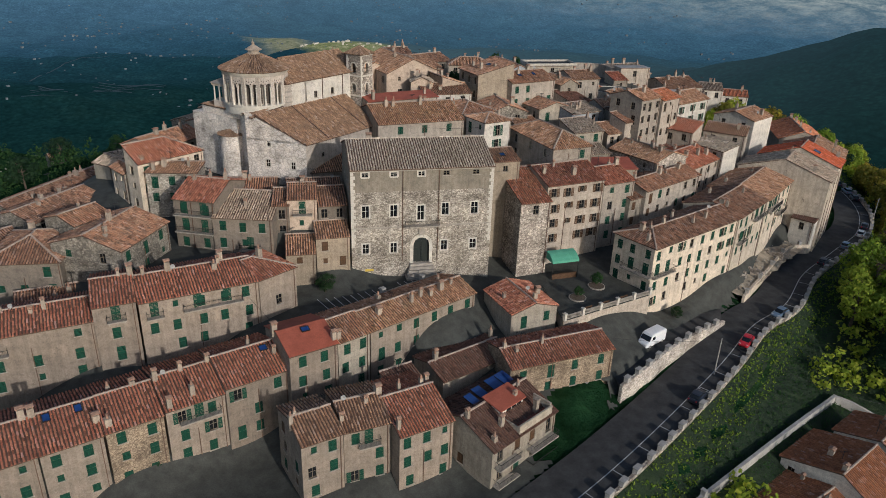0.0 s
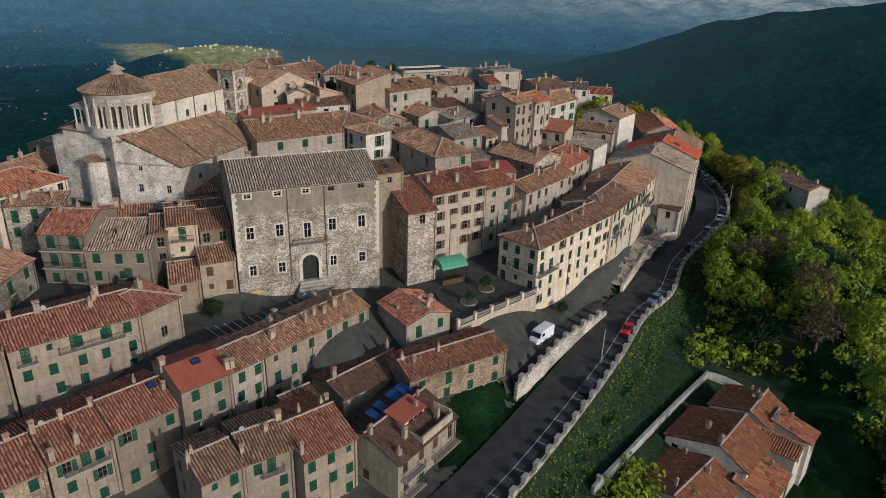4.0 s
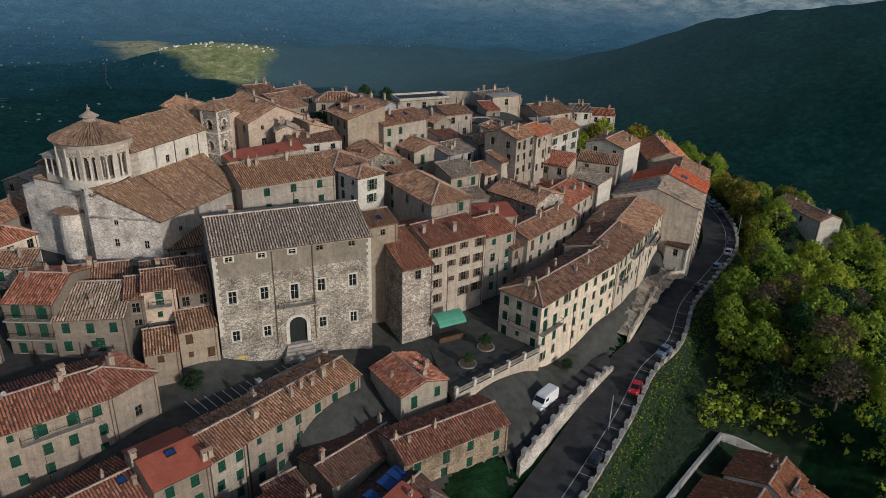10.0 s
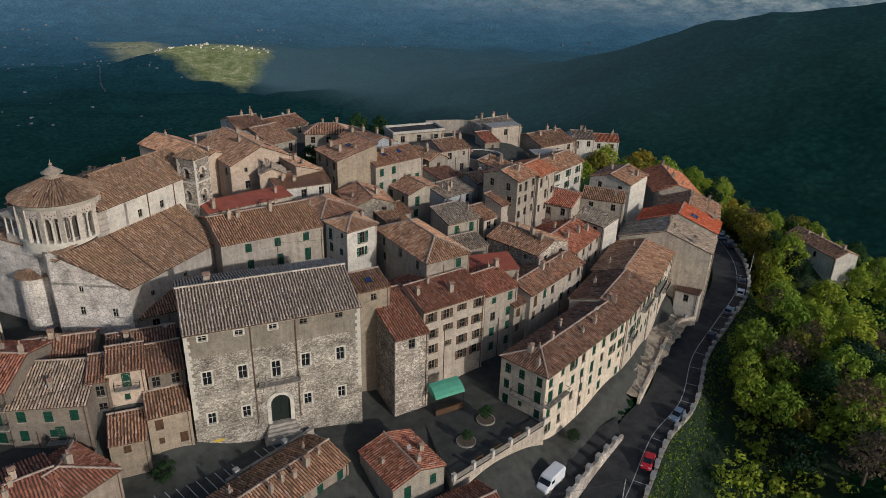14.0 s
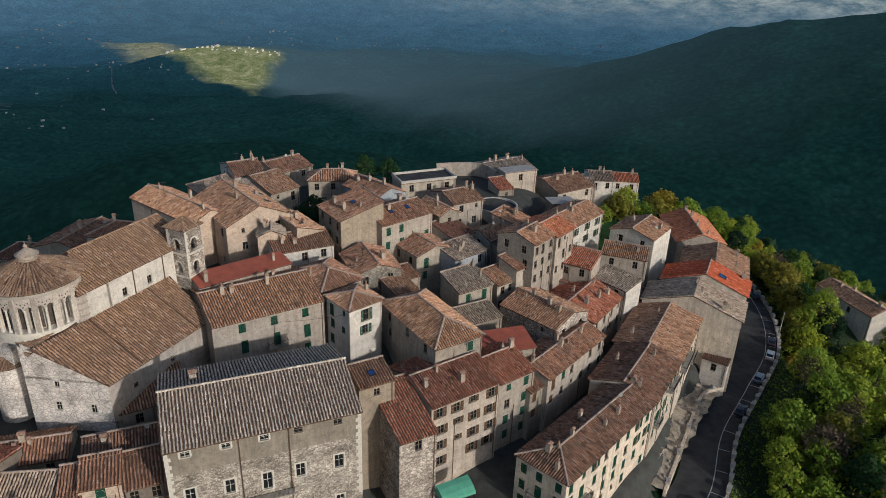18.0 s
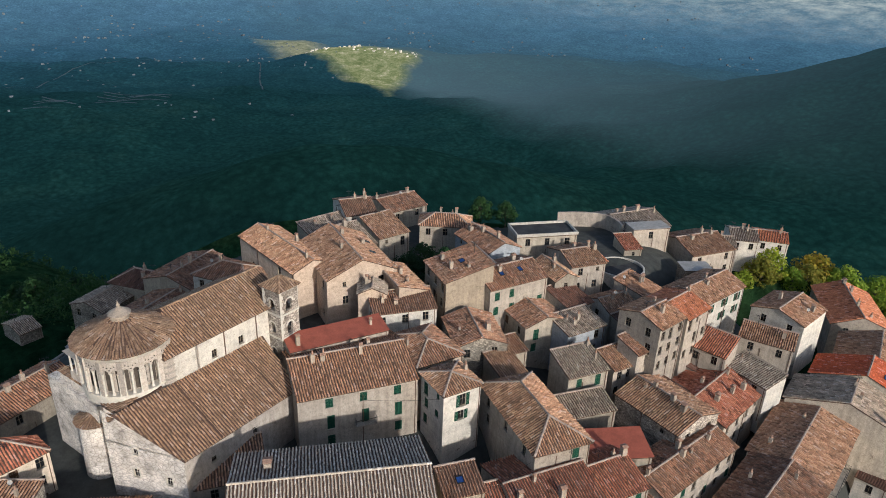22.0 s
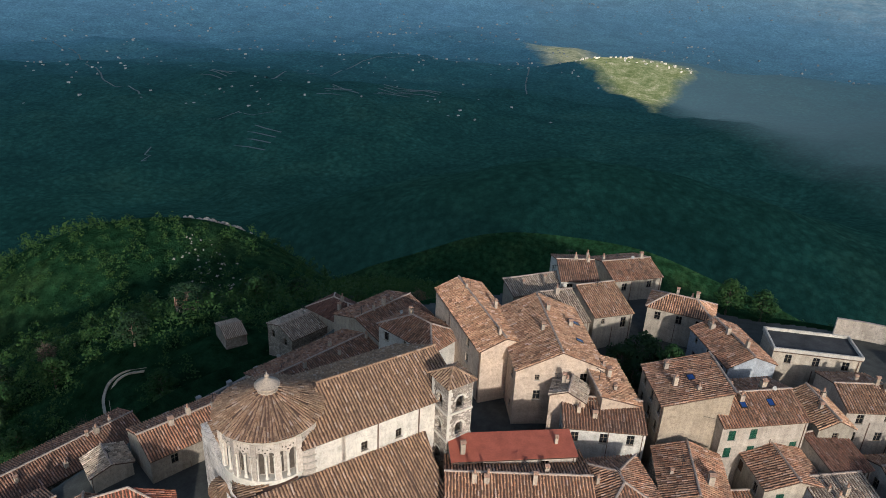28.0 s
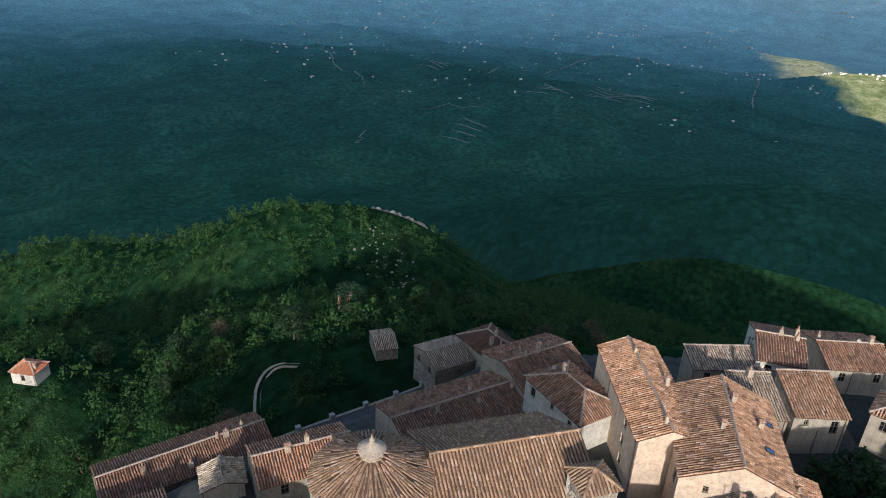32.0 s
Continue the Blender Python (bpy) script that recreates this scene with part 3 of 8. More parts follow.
def planes_of(kind, L, D, h, rise):
    """The roof's planes as (eave left, eave right, top right, top left), and its ridges and hips."""
    t = h + rise
    A, B, C, E = (0, 0, h), (L, 0, h), (L, D, h), (0, D, h)
    if kind == "gable":
        R0, R1 = (0, D / 2, t), (L, D / 2, t)
        return [(A, B, R1, R0), (C, E, R0, R1)], [(R0, R1)]
    if kind == "skew":
        R0, R1 = (0, D * SKEW, t), (L, D * SKEW, t)
        return [(A, B, R1, R0), (C, E, R0, R1)], [(R0, R1)]
    if kind == "front":
        R0, R1 = (L / 2, 0, t), (L / 2, D, t)
        return [(E, A, R0, R1), (B, C, R1, R0)], [(R0, R1)]
    if kind == "shed":
        return [(A, B, (L, D, t), (0, D, t))], [((0, D, t), (L, D, t))]
    if kind == "hip":
        k = min(D, L) / 2
        R0, R1 = ((k, D / 2, t), (L - k, D / 2, t)) if L >= D else ((L / 2, k, t), (L / 2, D - k, t))
        if L >= D:
            return [(A, B, R1, R0), (B, C, R1, R1), (C, E, R0, R1), (E, A, R0, R0)], [(R0, R1), (A, R0), (B, R1), (C, R1), (E, R0)]
        return [(A, B, R0, R0), (B, C, R1, R0), (C, E, R1, R1), (E, A, R0, R1)], [(R0, R1), (A, R0), (B, R0), (C, R1), (E, R1)]
    if kind == "hip_left":
        k = D / 2
        R0, R1 = (k, D / 2, t), (L, D / 2, t)
        return [(A, B, R1, R0), (C, E, R0, R1), (E, A, R0, R0)], [(R0, R1), (A, R0), (E, R0)]
    if kind == "hip_right":
        k = D / 2
        R0, R1 = (0, D / 2, t), (L - k, D / 2, t)
        return [(A, B, R1, R0), (B, C, R1, R1), (C, E, R0, R1)], [(R0, R1), (B, R1), (C, R1)]
    if kind == "shed_hip":
        R0, R1 = (0, D, t), (L * 0.61, D, t)
        return [(A, B, R1, R0), (B, C, R1, R1)], [(R0, R1), (B, R1)]
    return [(A, B, C, E)], []


CACHE = {}


def shared(key, make):
    if key not in CACHE:
        CACHE[key] = make()
    return CACHE[key]


def box_mesh(name, mat, *dims):
    def make():
        b = Build()
        for d in dims:
            b.box(*d)
        return b.mesh(name, mat)
    return shared((name, mat, dims), make)


def shutter_mesh(w, h, mat):
    """One louvred leaf with its stiles, rails and slats."""
    def make():
        b = Build()
        e = 0.07
        b.box(0, -0.05, 0, e, 0, h)
        b.box(w - e, -0.05, 0, w, 0, h)
        for z in (0, h / 2 - e / 2, h - e):
            b.box(e, -0.05, z, w - e, 0, z + e)
        n = max(4, int(h / 0.2))
        for i in range(n):
            z = e + (h - 2 * e) * (i + 0.15) / n
            b.box(e, -0.035, z, w - e, -0.012, z + (h - 2 * e) / n * 0.75)
        return b.mesh("shutter", mat)
    return shared(("shutter", w, h, mat), make)


def lattice_mesh(w, h, e, mat):
    """A window frame with one mullion and one transom, as a single joined piece."""
    def make():
        b = Build()
        m = round(h * 0.55, 2)
        xs, zs, ys = (0, e, w / 2 - 0.03, w / 2 + 0.03, w - e, w), (0, e, m, m + 0.05, h - e, h), (0.14, 0.20)
        b.v = [(x, y, z) for y in ys for z in zs for x in xs]
        at = lambda i, k, j: j * 36 + k * 6 + i
        solid = lambda i, k: 0 <= i < 5 and 0 <= k < 5 and not (i in (1, 3) and k in (1, 3))
        for i in range(5):
            for k in range(5):
                if not solid(i, k):
                    continue
                b.f.append((at(i, k, 0), at(i + 1, k, 0), at(i + 1, k + 1, 0), at(i, k + 1, 0)))
                b.f.append((at(i, k + 1, 1), at(i + 1, k + 1, 1), at(i + 1, k, 1), at(i, k, 1)))
                for di, dk, p, q in ((-1, 0, (i, k + 1), (i, k)), (1, 0, (i + 1, k), (i + 1, k + 1)), (0, -1, (i, k), (i + 1, k)), (0, 1, (i + 1, k + 1), (i, k + 1))):
                    if not solid(i + di, k + dk):
                        b.f.append((at(*q, 0), at(*p, 0), at(*p, 1), at(*q, 1)))
        return b.mesh("window", mat)
    return shared(("lattice", w, h, e, mat), make)


def window(house, wm, s, z, w, h, kind):
    """A window in a wall: wm is the wall's frame, s and z its lower left corner."""
    w, h = round(w, 1), round(h, 1)
    at = wm @ Matrix.Translation((s, 0, z))
    e = 0.07
    if kind == "d" or kind == "D":
        mat = "brown" if kind == "d" else "green"
        ob = part("door", box_mesh("door", mat, (0, 0.16, 0, w, 0.24, h), (0.1, 0.13, 0.15, w / 2 - 0.05, 0.17, h - 0.15), (w / 2 + 0.05, 0.13, 0.15, w - 0.1, 0.17, h - 0.15)), None, house, at=at)
        part("door_frame", box_mesh("door_frame", "dkstone", (-0.16, -0.03, 0, 0, 0.2, h), (w, -0.03, 0, w + 0.16, 0.2, h), (-0.16, -0.03, h, w + 0.16, 0.2, h + 0.18)), None, ob)
        return ob
    fmat = "stone" if kind in "sS" else ("brown" if kind in "b" else "wood")
    ob = part("window", lattice_mesh(w, h, e, fmat), None, house, at=at)
    part("window_sill", box_mesh("window_sill", "stone" if kind in "sS" else "dkstone", (-0.1, -0.12, -0.09, w + 0.1, 0.13, 0)), None, ob)
    if kind in "sS":
        f = 0.2
        part("window_surround", box_mesh("window_surround", "stone", (-f, -0.05, -0.0, 0, 0.1, h + f), (w, -0.05, -0.0, w + f, 0.1, h + f), (0, -0.05, h, w, 0.1, h + f)), None, ob)
    if kind in "gb":
        mat = "green" if kind == "g" else "brown"
        for x in (0, w / 2):
            part("shutter", shutter_mesh(w / 2, h, mat), None, ob, at=Matrix.Translation((x, 0.07, 0)))
    else:
        part("pane", box_mesh("pane", "glass", (e, 0.16, e, w - e, 0.175, h - e)), None, ob)
    if kind in "oB":
        mat = "green" if kind == "o" else "brown"
        for x, a in ((-w / 2 - 0.02, 0), (w + 0.02, 0)):
            part("shutter", shutter_mesh(w / 2, h, mat), None, ob, at=Matrix.Translation((x, -0.015, 0)))
    return ob


def wall(house, wm, S, z0, hl, hr, peak, mat, holes, thick=0.32, label="", share=0.5):
    """A wall with real openings: hl and hr are its heights at both ends, peak the gable's top or None."""
    b = Build()
    top = min(hl, hr)
    xs = sorted({0.0, S, *(x for h in holes for x in (h[0], h[0] + h[2]))})
    zs = sorted({z0, top, *(z for h in holes for z in (h[1], h[1] + h[3]))})
    for x0, x1 in zip(xs, xs[1:]):
        for y0, y1 in zip(zs, zs[1:]):
            cx, cz = (x0 + x1) / 2, (y0 + y1) / 2
            if any(h[0] < cx < h[0] + h[2] and h[1] < cz < h[1] + h[3] for h in holes):
                continue
            b.face((x0, 0, y0), (x1, 0, y0), (x1, 0, y1), (x0, 0, y1))
            b.face((x1, thick, y0), (x0, thick, y0), (x0, thick, y1), (x1, thick, y1))
    for x, z, w, h, *_ in holes:
        for p, q in (((x, z), (x, z + h)), ((x, z + h), (x + w, z + h)), ((x + w, z + h), (x + w, z)), ((x + w, z), (x, z))):
            b.face((p[0], 0, p[1]), (q[0], 0, q[1]), (q[0], thick, q[1]), (p[0], thick, p[1]))
    over = [(0, top), (S, top)]
    if hr > top + 0.01:
        over.append((S, hr))
    if peak:
        over.append((S * share, peak))
    if hl > top + 0.01:
        over.append((0, hl))
    if len(over) > 2:
        b.face(*[(x, 0, z) for x, z in over])
        b.face(*[(x, thick, z) for x, z in over][::-1])
    return part("wall", b, mat, house, label, at=wm)


def chimney(house, u, v, z, h=1.1, w=0.55, style=0):
    at = Matrix.Translation((u, v, z)) @ pose(0, 0, 0, 0, 0, (u * 37) % 9 - 4)
    c = part("chimney", box_mesh("chimney", "chimney", (-w / 2, -w / 2, -0.9, w / 2, w / 2, h)), None, house, at=at)
    if style == 1:
        part("clay_pot", shared(("pot", w), lambda: lathe_mesh("clay_pot", "clay", [(0.17, 0), (0.2, 0.12), (0.15, 0.2), (0.13, 0.55), (0.17, 0.6), (0.1, 0.62)], 10)), None, c, at=Matrix.Translation((0, 0, h)))
    else:
        def cap():
            b = Build()
            for x in (-1, 1):
                for y in (-1, 1):
                    b.box(x * w * 0.38 - 0.06, y * w * 0.38 - 0.06, 0, x * w * 0.38 + 0.06, y * w * 0.38 + 0.06, 0.22)
            b.box(-w * 0.62, -w * 0.62, 0.22, w * 0.66, w * 0.66, 0.30)
            k = len(b.v)
            b.v += [(-w * 0.6, -w * 0.6, 0.30), (w * 0.6, -w * 0.6, 0.30), (w * 0.6, w * 0.6, 0.30), (-w * 0.6, w * 0.6, 0.30), (-w * 0.6, 0, 0.46), (w * 0.6, 0, 0.46)]
            b.f += [(k, k + 1, k + 5, k + 4), (k + 2, k + 3, k + 4, k + 5), (k, k + 4, k + 3), (k + 1, k + 2, k + 5)]
            return b.mesh("chimney_cap", "clay")
        part("chimney_cap", shared(("cap", w), cap), None, c, at=Matrix.Translation((0, 0, h)))
    return c


def lathe_mesh(name, mat, prof, sides):
    b = Build()
    b.lathe(prof, sides)
    return b.mesh(name, mat, True)


def balcony(house, wm, s, z, w, deep=0.9):
    """A slab on brackets with an iron railing."""
    at = wm @ Matrix.Translation((s, 0, z))
    o = part("balcony", box_mesh("balcony", "dkstone", (0, -deep, -0.16, w, -0.01, 0), *[(x, -deep * 0.7, -0.4, x + 0.12, -0.01, -0.16) for x in (0.15, w - 0.27)]), None, house, at=at)

    def make():
        b = Build()
        n = max(3, int(w / 0.16))
        for i in range(n + 1):
            x = 0.03 + (w - 0.06) * i / n
            b.tube((x, -deep + 0.05, 0), (x, -deep + 0.05, 0.95), 0.014, sides=4, caps=False)
        for x in (0.03, w - 0.03):
            for k in range(5):
                y = -deep + 0.05 + (deep - 0.1) * k / 5
                b.tube((x, y, 0), (x, y, 0.95), 0.014, sides=4, caps=False)
            b.box(x - 0.02, -deep + 0.03, 0.93, x + 0.02, -0.02, 0.98)
        b.box(0, -deep + 0.03, 0.93, w, -deep + 0.08, 0.98)
        return b.mesh("railing", "iron")
    part("railing", shared(("rail", round(w, 1), deep), make), None, o)
    return o


def skylight(house, pt, ang, w=0.9, h=1.2):
    at = Matrix.Translation(pt) @ ang
    o = part("skylight", box_mesh("skylight", "iron", (0, 0, 0, w, 0.08, 0.16), (0, h - 0.08, 0, w, h, 0.16), (0, 0.08, 0, 0.08, h - 0.08, 0.16), (w - 0.08, 0.08, 0, w, h - 0.08, 0.16)), None, house, at=at)
    part("pane", box_mesh("pane", "solar", (0.08, 0.08, 0.08, w - 0.08, h - 0.08, 0.12)), None, o)
    return o


def antenna(x, y, z, h=2.2, turn=0.0):
    """A mast with a television aerial: a boom and its cross rods."""
    h = round(h, 1)
    t = thing("antenna", pose(x, y, z, 0, 0, turn), "thin metal television aerial on a roof mast", "antenna", "roof aerials")
    part("mast", box_mesh("mast", "iron", (-0.03, -0.03, -0.8, 0.03, 0.03, h)), None, t)
    boom = part("boom", box_mesh("boom", "iron", (-0.7, -0.025, h - 0.125, 0.7, 0.025, h - 0.075)), None, t)
    for i in range(5):
        part("rod", box_mesh("rod", "iron", (-0.018, -0.38, -0.018, 0.018, 0.38, 0.018)), None, boom, at=Matrix.Translation((-0.6 + 0.3 * i, 0, h - 0.06)))
    return t


def dish_mesh():
    b = Build()
    b.lathe([(0.02, 0.0), (0.18, 0.02), (0.32, 0.08), (0.33, 0.08), (0.19, 0.0), (0.02, -0.02)], 14)
    return b.mesh("reflector", "concrete", True)


def satellite_dish(x, y, z, turn):
    """A small pale dish on a short post, facing south."""
    t = thing("satellite_dish", pose(x, y, z, 0, 0, turn), "small pale satellite dish on a roof post", "dish", "roof dishes")
    part("post", box_mesh("post", "iron", (-0.03, -0.03, -0.6, 0.03, 0.03, 0.75)), None, t)
    d = part("reflector", shared("reflector", dish_mesh), None, t, at=Matrix.Translation((0, -0.12, 0.75)) @ pose(0, 0, 0, 58, 0, 0))
    part("feed_arm", box_mesh("feed_arm", "iron", (-0.02, -0.36, 0.05, 0.02, -0.32, 0.45)), None, d)
    return t


SIDES = "frbl"


def house(ax, ay, ang, L, D, z, rise, kind, mat, roof, label, win="", chim="", base=None, over=0.32, holes=(), group="houses of the hill town", front_mat=None, name="house", gutter=True):
    """One house: the eave's front corner and direction, length, depth, eave height, the roof's rise and kind."""
    rn = random.Random(int(ax * 31 + ay * 17))
    c, s = math.cos(radians(ang)), math.sin(radians(ang))
    if base is None:
        base = min(gz(ax + c * u - s * v, ay + s * u + c * v) for u in (0.2 * L, 0.8 * L) for v in (0.1 * D, 0.9 * D))
    h = z - base
    t = thing(name, pose(ax, ay, base, 0, 0, ang), label, "house", group)
    planes, ridges = planes_of(kind, L, D, h, rise)
    rb, tb, gb = Build(), Build(), Build()
    for i, (p0, p1, q1, q0) in enumerate(planes):
        pts = [p0, p1, q1] if q0 == q1 else [p0, p1, q1, q0]
        slab(rb, pts)
        if roof.startswith("t_"):
            tile_plane(tb, p0, p1, q1, q0, seed=i + int(abs(ax) * 10))
    for p, q in ridges:
        if roof.startswith("t_"):
            ridge_tiles(gb, Vector(p) + Vector((0, 0, 0.05)), Vector(q) + Vector((0, 0, 0.05)), int(abs(ay) * 10))
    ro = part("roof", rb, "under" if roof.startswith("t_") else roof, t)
    if tb.v:
        part("roof_tiles", tb, roof, ro, kind="stuff")
    if gb.v:
        part("ridge_cap", gb, "ridge", ro, kind="stuff")
    if gutter and kind != "front":
        part("gutter", box_mesh("gutter", "gutter", (0, -0.10, h - 0.16, round(L, 1), 0.0, h - 0.06)), None, t)
        part("downpipe", box_mesh("downpipe", "gutter", (round(L, 1) - over - 0.25, over - 0.1, -1, round(L, 1) - over - 0.15, over - 0.01, h - 0.1)), None, t)
    # walls
    o, os = over, 0.12 if kind not in ("hip",) else over
    frames = {"f": (Matrix.Translation((os, o, 0)), L - 2 * os), "r": (Matrix.Translation((L - os, o, 0)) @ pose(0, 0, 0, 0, 0, 90), D - 2 * o),
              "b": (Matrix.Translation((L - os, D - o, 0)) @ pose(0, 0, 0, 0, 0, 180), L - 2 * os), "l": (Matrix.Translation((os, D - o, 0)) @ pose(0, 0, 0, 0, 0, 270), D - 2 * o)}
    want = {k: [] for k in SIDES}
    for word in win.split():
        side, spec = word.split(":")
        nums, k = spec[:-1], spec[-1]
        cols, rows = (int(x) for x in nums.split("x"))
        S = frames[side][1]
        for r in range(rows):
            for q in range(cols):
                kk = rn.choice("ggggop") if k == "m" else (rn.choice("gpbp") if k == "q" else k)
                w, hh = (1.05, 1.6) if kk != "s" else (1.0, 1.7)
                if rn.random() < 0.12:
                    continue
                if rn.random() < 0.22:
                    w, hh = rn.choice(((0.7, 0.9), (0.9, 1.1), (1.1, 2.1)))
                x = S * (q + 0.5) / cols - w / 2 + rn.uniform(-0.25, 0.25)
                zz = h - 0.75 - hh - 2.9 * r + rn.uniform(-0.12, 0.12)
                if zz > 0.3:
                    want[side].append((x, zz, w, hh, kk))
    for side, u, zt, w, hh, kk in holes:
        want[side].append((u - (os if side in "fb" else o), h - zt - hh, w, hh, kk))
    slope = rise / (D / 2) if kind in ("gable",) else (rise / (L / 2) if kind == "front" else rise / D)
    for side in SIDES:
        wm, S = frames[side]
        hl = hr = h - 0.05
        peak = None
        if kind in ("gable", "skew") and side in "rl" or kind == "front" and side in "fb" or kind == "hip_left" and side == "r" or kind == "hip_right" and side == "l":
            peak = h + rise - 0.12
        if kind == "gable" and side in "fb" or kind == "front" and side in "rl":
            hl = hr = h + slope * o - 0.14
        if kind == "shed_hip":
            hl, hr = {"f": (h, h), "r": (h, h), "b": (h, h + rise - 0.1), "l": (h + rise - 0.1, h)}[side]
        if kind == "shed":
            hl, hr = {"f": (h, h), "r": (h, h + rise - 0.1), "b": (h + rise - 0.1,) * 2, "l": (h + rise - 0.1, h)}[side]
        ok = [q for q in want[side] if 0.15 < q[0] and q[0] + q[2] < S - 0.15 and q[1] + q[3] < min(hl, hr) - 0.1]
        good = []
        for q in ok:
            if all(abs(q[0] + q[2] / 2 - g[0] - g[2] / 2) > (q[2] + g[2]) / 2 + 0.08 or abs(q[1] + q[3] / 2 - g[1] - g[3] / 2) > (q[3] + g[3]) / 2 + 0.08 for g in good):
                good.append(q)
        wall(t, wm, S, -3.5, hl, hr, peak, front_mat if front_mat and side == "f" else mat, good, share=0.5 if kind != "skew" else (SKEW if side == "r" else 1 - SKEW))
        for x, zz, w, hh, kk in good:
            if kk == "O":
                continue
            window(t, wm, x, zz, w, hh, kk)
    for word in chim.split():
        u, v = (float(q) for q in word.split(","))
        up = roof_height(kind, L, D, h, rise, u * L, v * D)
        chimney(t, u * L, v * D, up, rn.uniform(0.8, 1.5), rn.choice((0.5, 0.6, 0.75)), rn.choice((0, 0, 1)))
    M = pose(ax, ay, base, 0, 0, ang)
    if kind != "flat" and roof.startswith("t_") and rn.random() < 0.7 and L > 4.5:
        u, v = rn.uniform(0.1, 0.9) * L, (0.5 if kind != "shed" else 0.85) * D
        w = M @ Vector((u, v, roof_height(kind, L, D, h, rise, u, v)))
        antenna(w.x, w.y, w.z, rn.uniform(1.2, 2.4), rn.uniform(0, 180))
    if len(chim) and rn.random() < 0.55:
        u, v = rn.uniform(0.1, 0.9) * L, rn.uniform(0.3, 0.7) * D
        chimney(t, u, v, roof_height(kind, L, D, h, rise, u, v), rn.uniform(0.5, 0.9), rn.choice((0.4, 0.5)), rn.choice((0, 1)))
    if roof.startswith("t_") and rn.random() < 0.16 and L > 6:
        u, v = rn.uniform(0.15, 0.85) * L, 0.8 * D if kind == "shed" else 0.46 * D
        w = M @ Vector((u, v, roof_height(kind, L, D, h, rise, u, v) + 0.05))
        satellite_dish(w.x, w.y, w.z, rn.uniform(-25, 15))
    if roof.startswith("t_") and L > 6.5 and rn.random() < 0.7:
        u, v = rn.uniform(0.06, 0.94) * L, rn.uniform(0.35, 0.62) * D
        chimney(t, u, v, roof_height(kind, L, D, h, rise, u, v), rn.uniform(0.6, 1.3), rn.choice((0.4, 0.5, 0.65)), rn.choice((0, 1, 1)))
    if gutter and kind != "front" and L > 7 and h > 4:
        x = round(L * rn.uniform(0.3, 0.6), 1)
        part("drain_pipe", box_mesh("drain_pipe", "gutter", (x, over - 0.10, -1, x + 0.09, over - 0.012, round(h * rn.uniform(0.6, 0.98), 1))), None, t)
    t["eave"] = h
    return t, frames, h


def roof_light(info, L, D, rise, kind, u, v, w=0.9, hh=1.2):
    """A roof window on the front slope, at shares u and v of the length and depth."""
    t, frames, h = info
    run = D / 2 if kind == "gable" else D
    a = math.degrees(math.atan2(rise, run))
    skylight(t, (u * L, v * D, roof_height(kind, L, D, h, rise, u * L, v * D) + 0.1), pose(0, 0, 0, a, 0, 0), w, hh)


def rail_on(info, side, u, drop, w, deep=0.9):
    """A balcony on one side, its floor a drop below the eave."""
    t, frames, h = info
    balcony(t, frames[side][0], u, h - drop, w, deep)
    n = max(1, int(w / 3.0))
    for i in range(n):
        x = u + w * (i + 0.5) / n - 0.55
        for k in (0, 1):
            part("balcony_shutter", shutter_mesh(0.55, 2.1, "green"), None, t, at=frames[side][0] @ Matrix.Translation((x + 0.55 * k, -0.012, h - drop + 0.02)))


def roof_height(kind, L, D, h, rise, u, v):
    if kind == "gable":
        return h + rise * (1 - abs(v - D / 2) / (D / 2))
    if kind == "skew":
        return h + rise * min(v / (D * SKEW), (D - v) / (D * (1 - SKEW)))
    if kind == "front":
        return h + rise * (1 - abs(u - L / 2) / (L / 2))
    if kind == "shed":
        return h + rise * v / D
    if kind.startswith("hip"):
        k = min(L, D) / 2
        return h + rise * min(1, min(u if kind != "hip_right" else 99, L - u if kind != "hip_left" else 99, v, D - v) / k)
    return h

# ---- the town: lower rows ----
CREAM = "cream rendered house with clay tile roof and green shutters"
house(-56.8, -38.4, 23, 6.9, 11.5, -7.0, 1.8, "gable", "tan", "t_red", "cream street house with corrugated red tile roof", "f:2x3g", "0.9,0.5", base=-17)
a2 = house(-50.4, -35.9, 23, 6.9, 11.5, -6.9, 1.8, "gable", "tan", "t_red", "cream street house with two roof windows and green shutters", "f:2x3g", "0.05,0.5 0.95,0.2", base=-17)
house(-43.9, -33.5, 23, 6.8, 11.5, -6.6, 1.8, "gable", "brick", "t_red", "rough stone street house with red tile roof", "f:2x3g", "0.1,0.1", base=-17)
a4 = house(-37.6, -30.8, 23, 7.6, 11.5, -6.3, 1.8, "gable", "tan", "t_red", "cream street house with a long iron balcony", "f:2x4m", "0.05,0.45 0.5,0.12 0.1,0.05 0.95,0.5", base=-17)
a5 = house(-30.6, -28.4, 23, 8.8, 11.0, -5.4, 1.8, "gable", "tan", "t_red", "cream corner house with ribbed red tile roof and a roof window", "f:3x4m r:1x3q", "0.9,0.3", base=-16.5)
lb9 = house(-61.4, -21.0, 15, 14.4, 9.5, -0.2, 1.5, "gable", "tan", "t_red", "cream house with red tile roof below the upper lane", "f:3x3g", "0.6,0.4", base=-9)
lb0 = house(-47.6, -18.0, 13, 5.6, 11.0, 2.0, 1.7, "gable", "tan", "t_red", "narrow cream house with a small balcony", "f:1x3g", "0.95,0.5", base=-9)
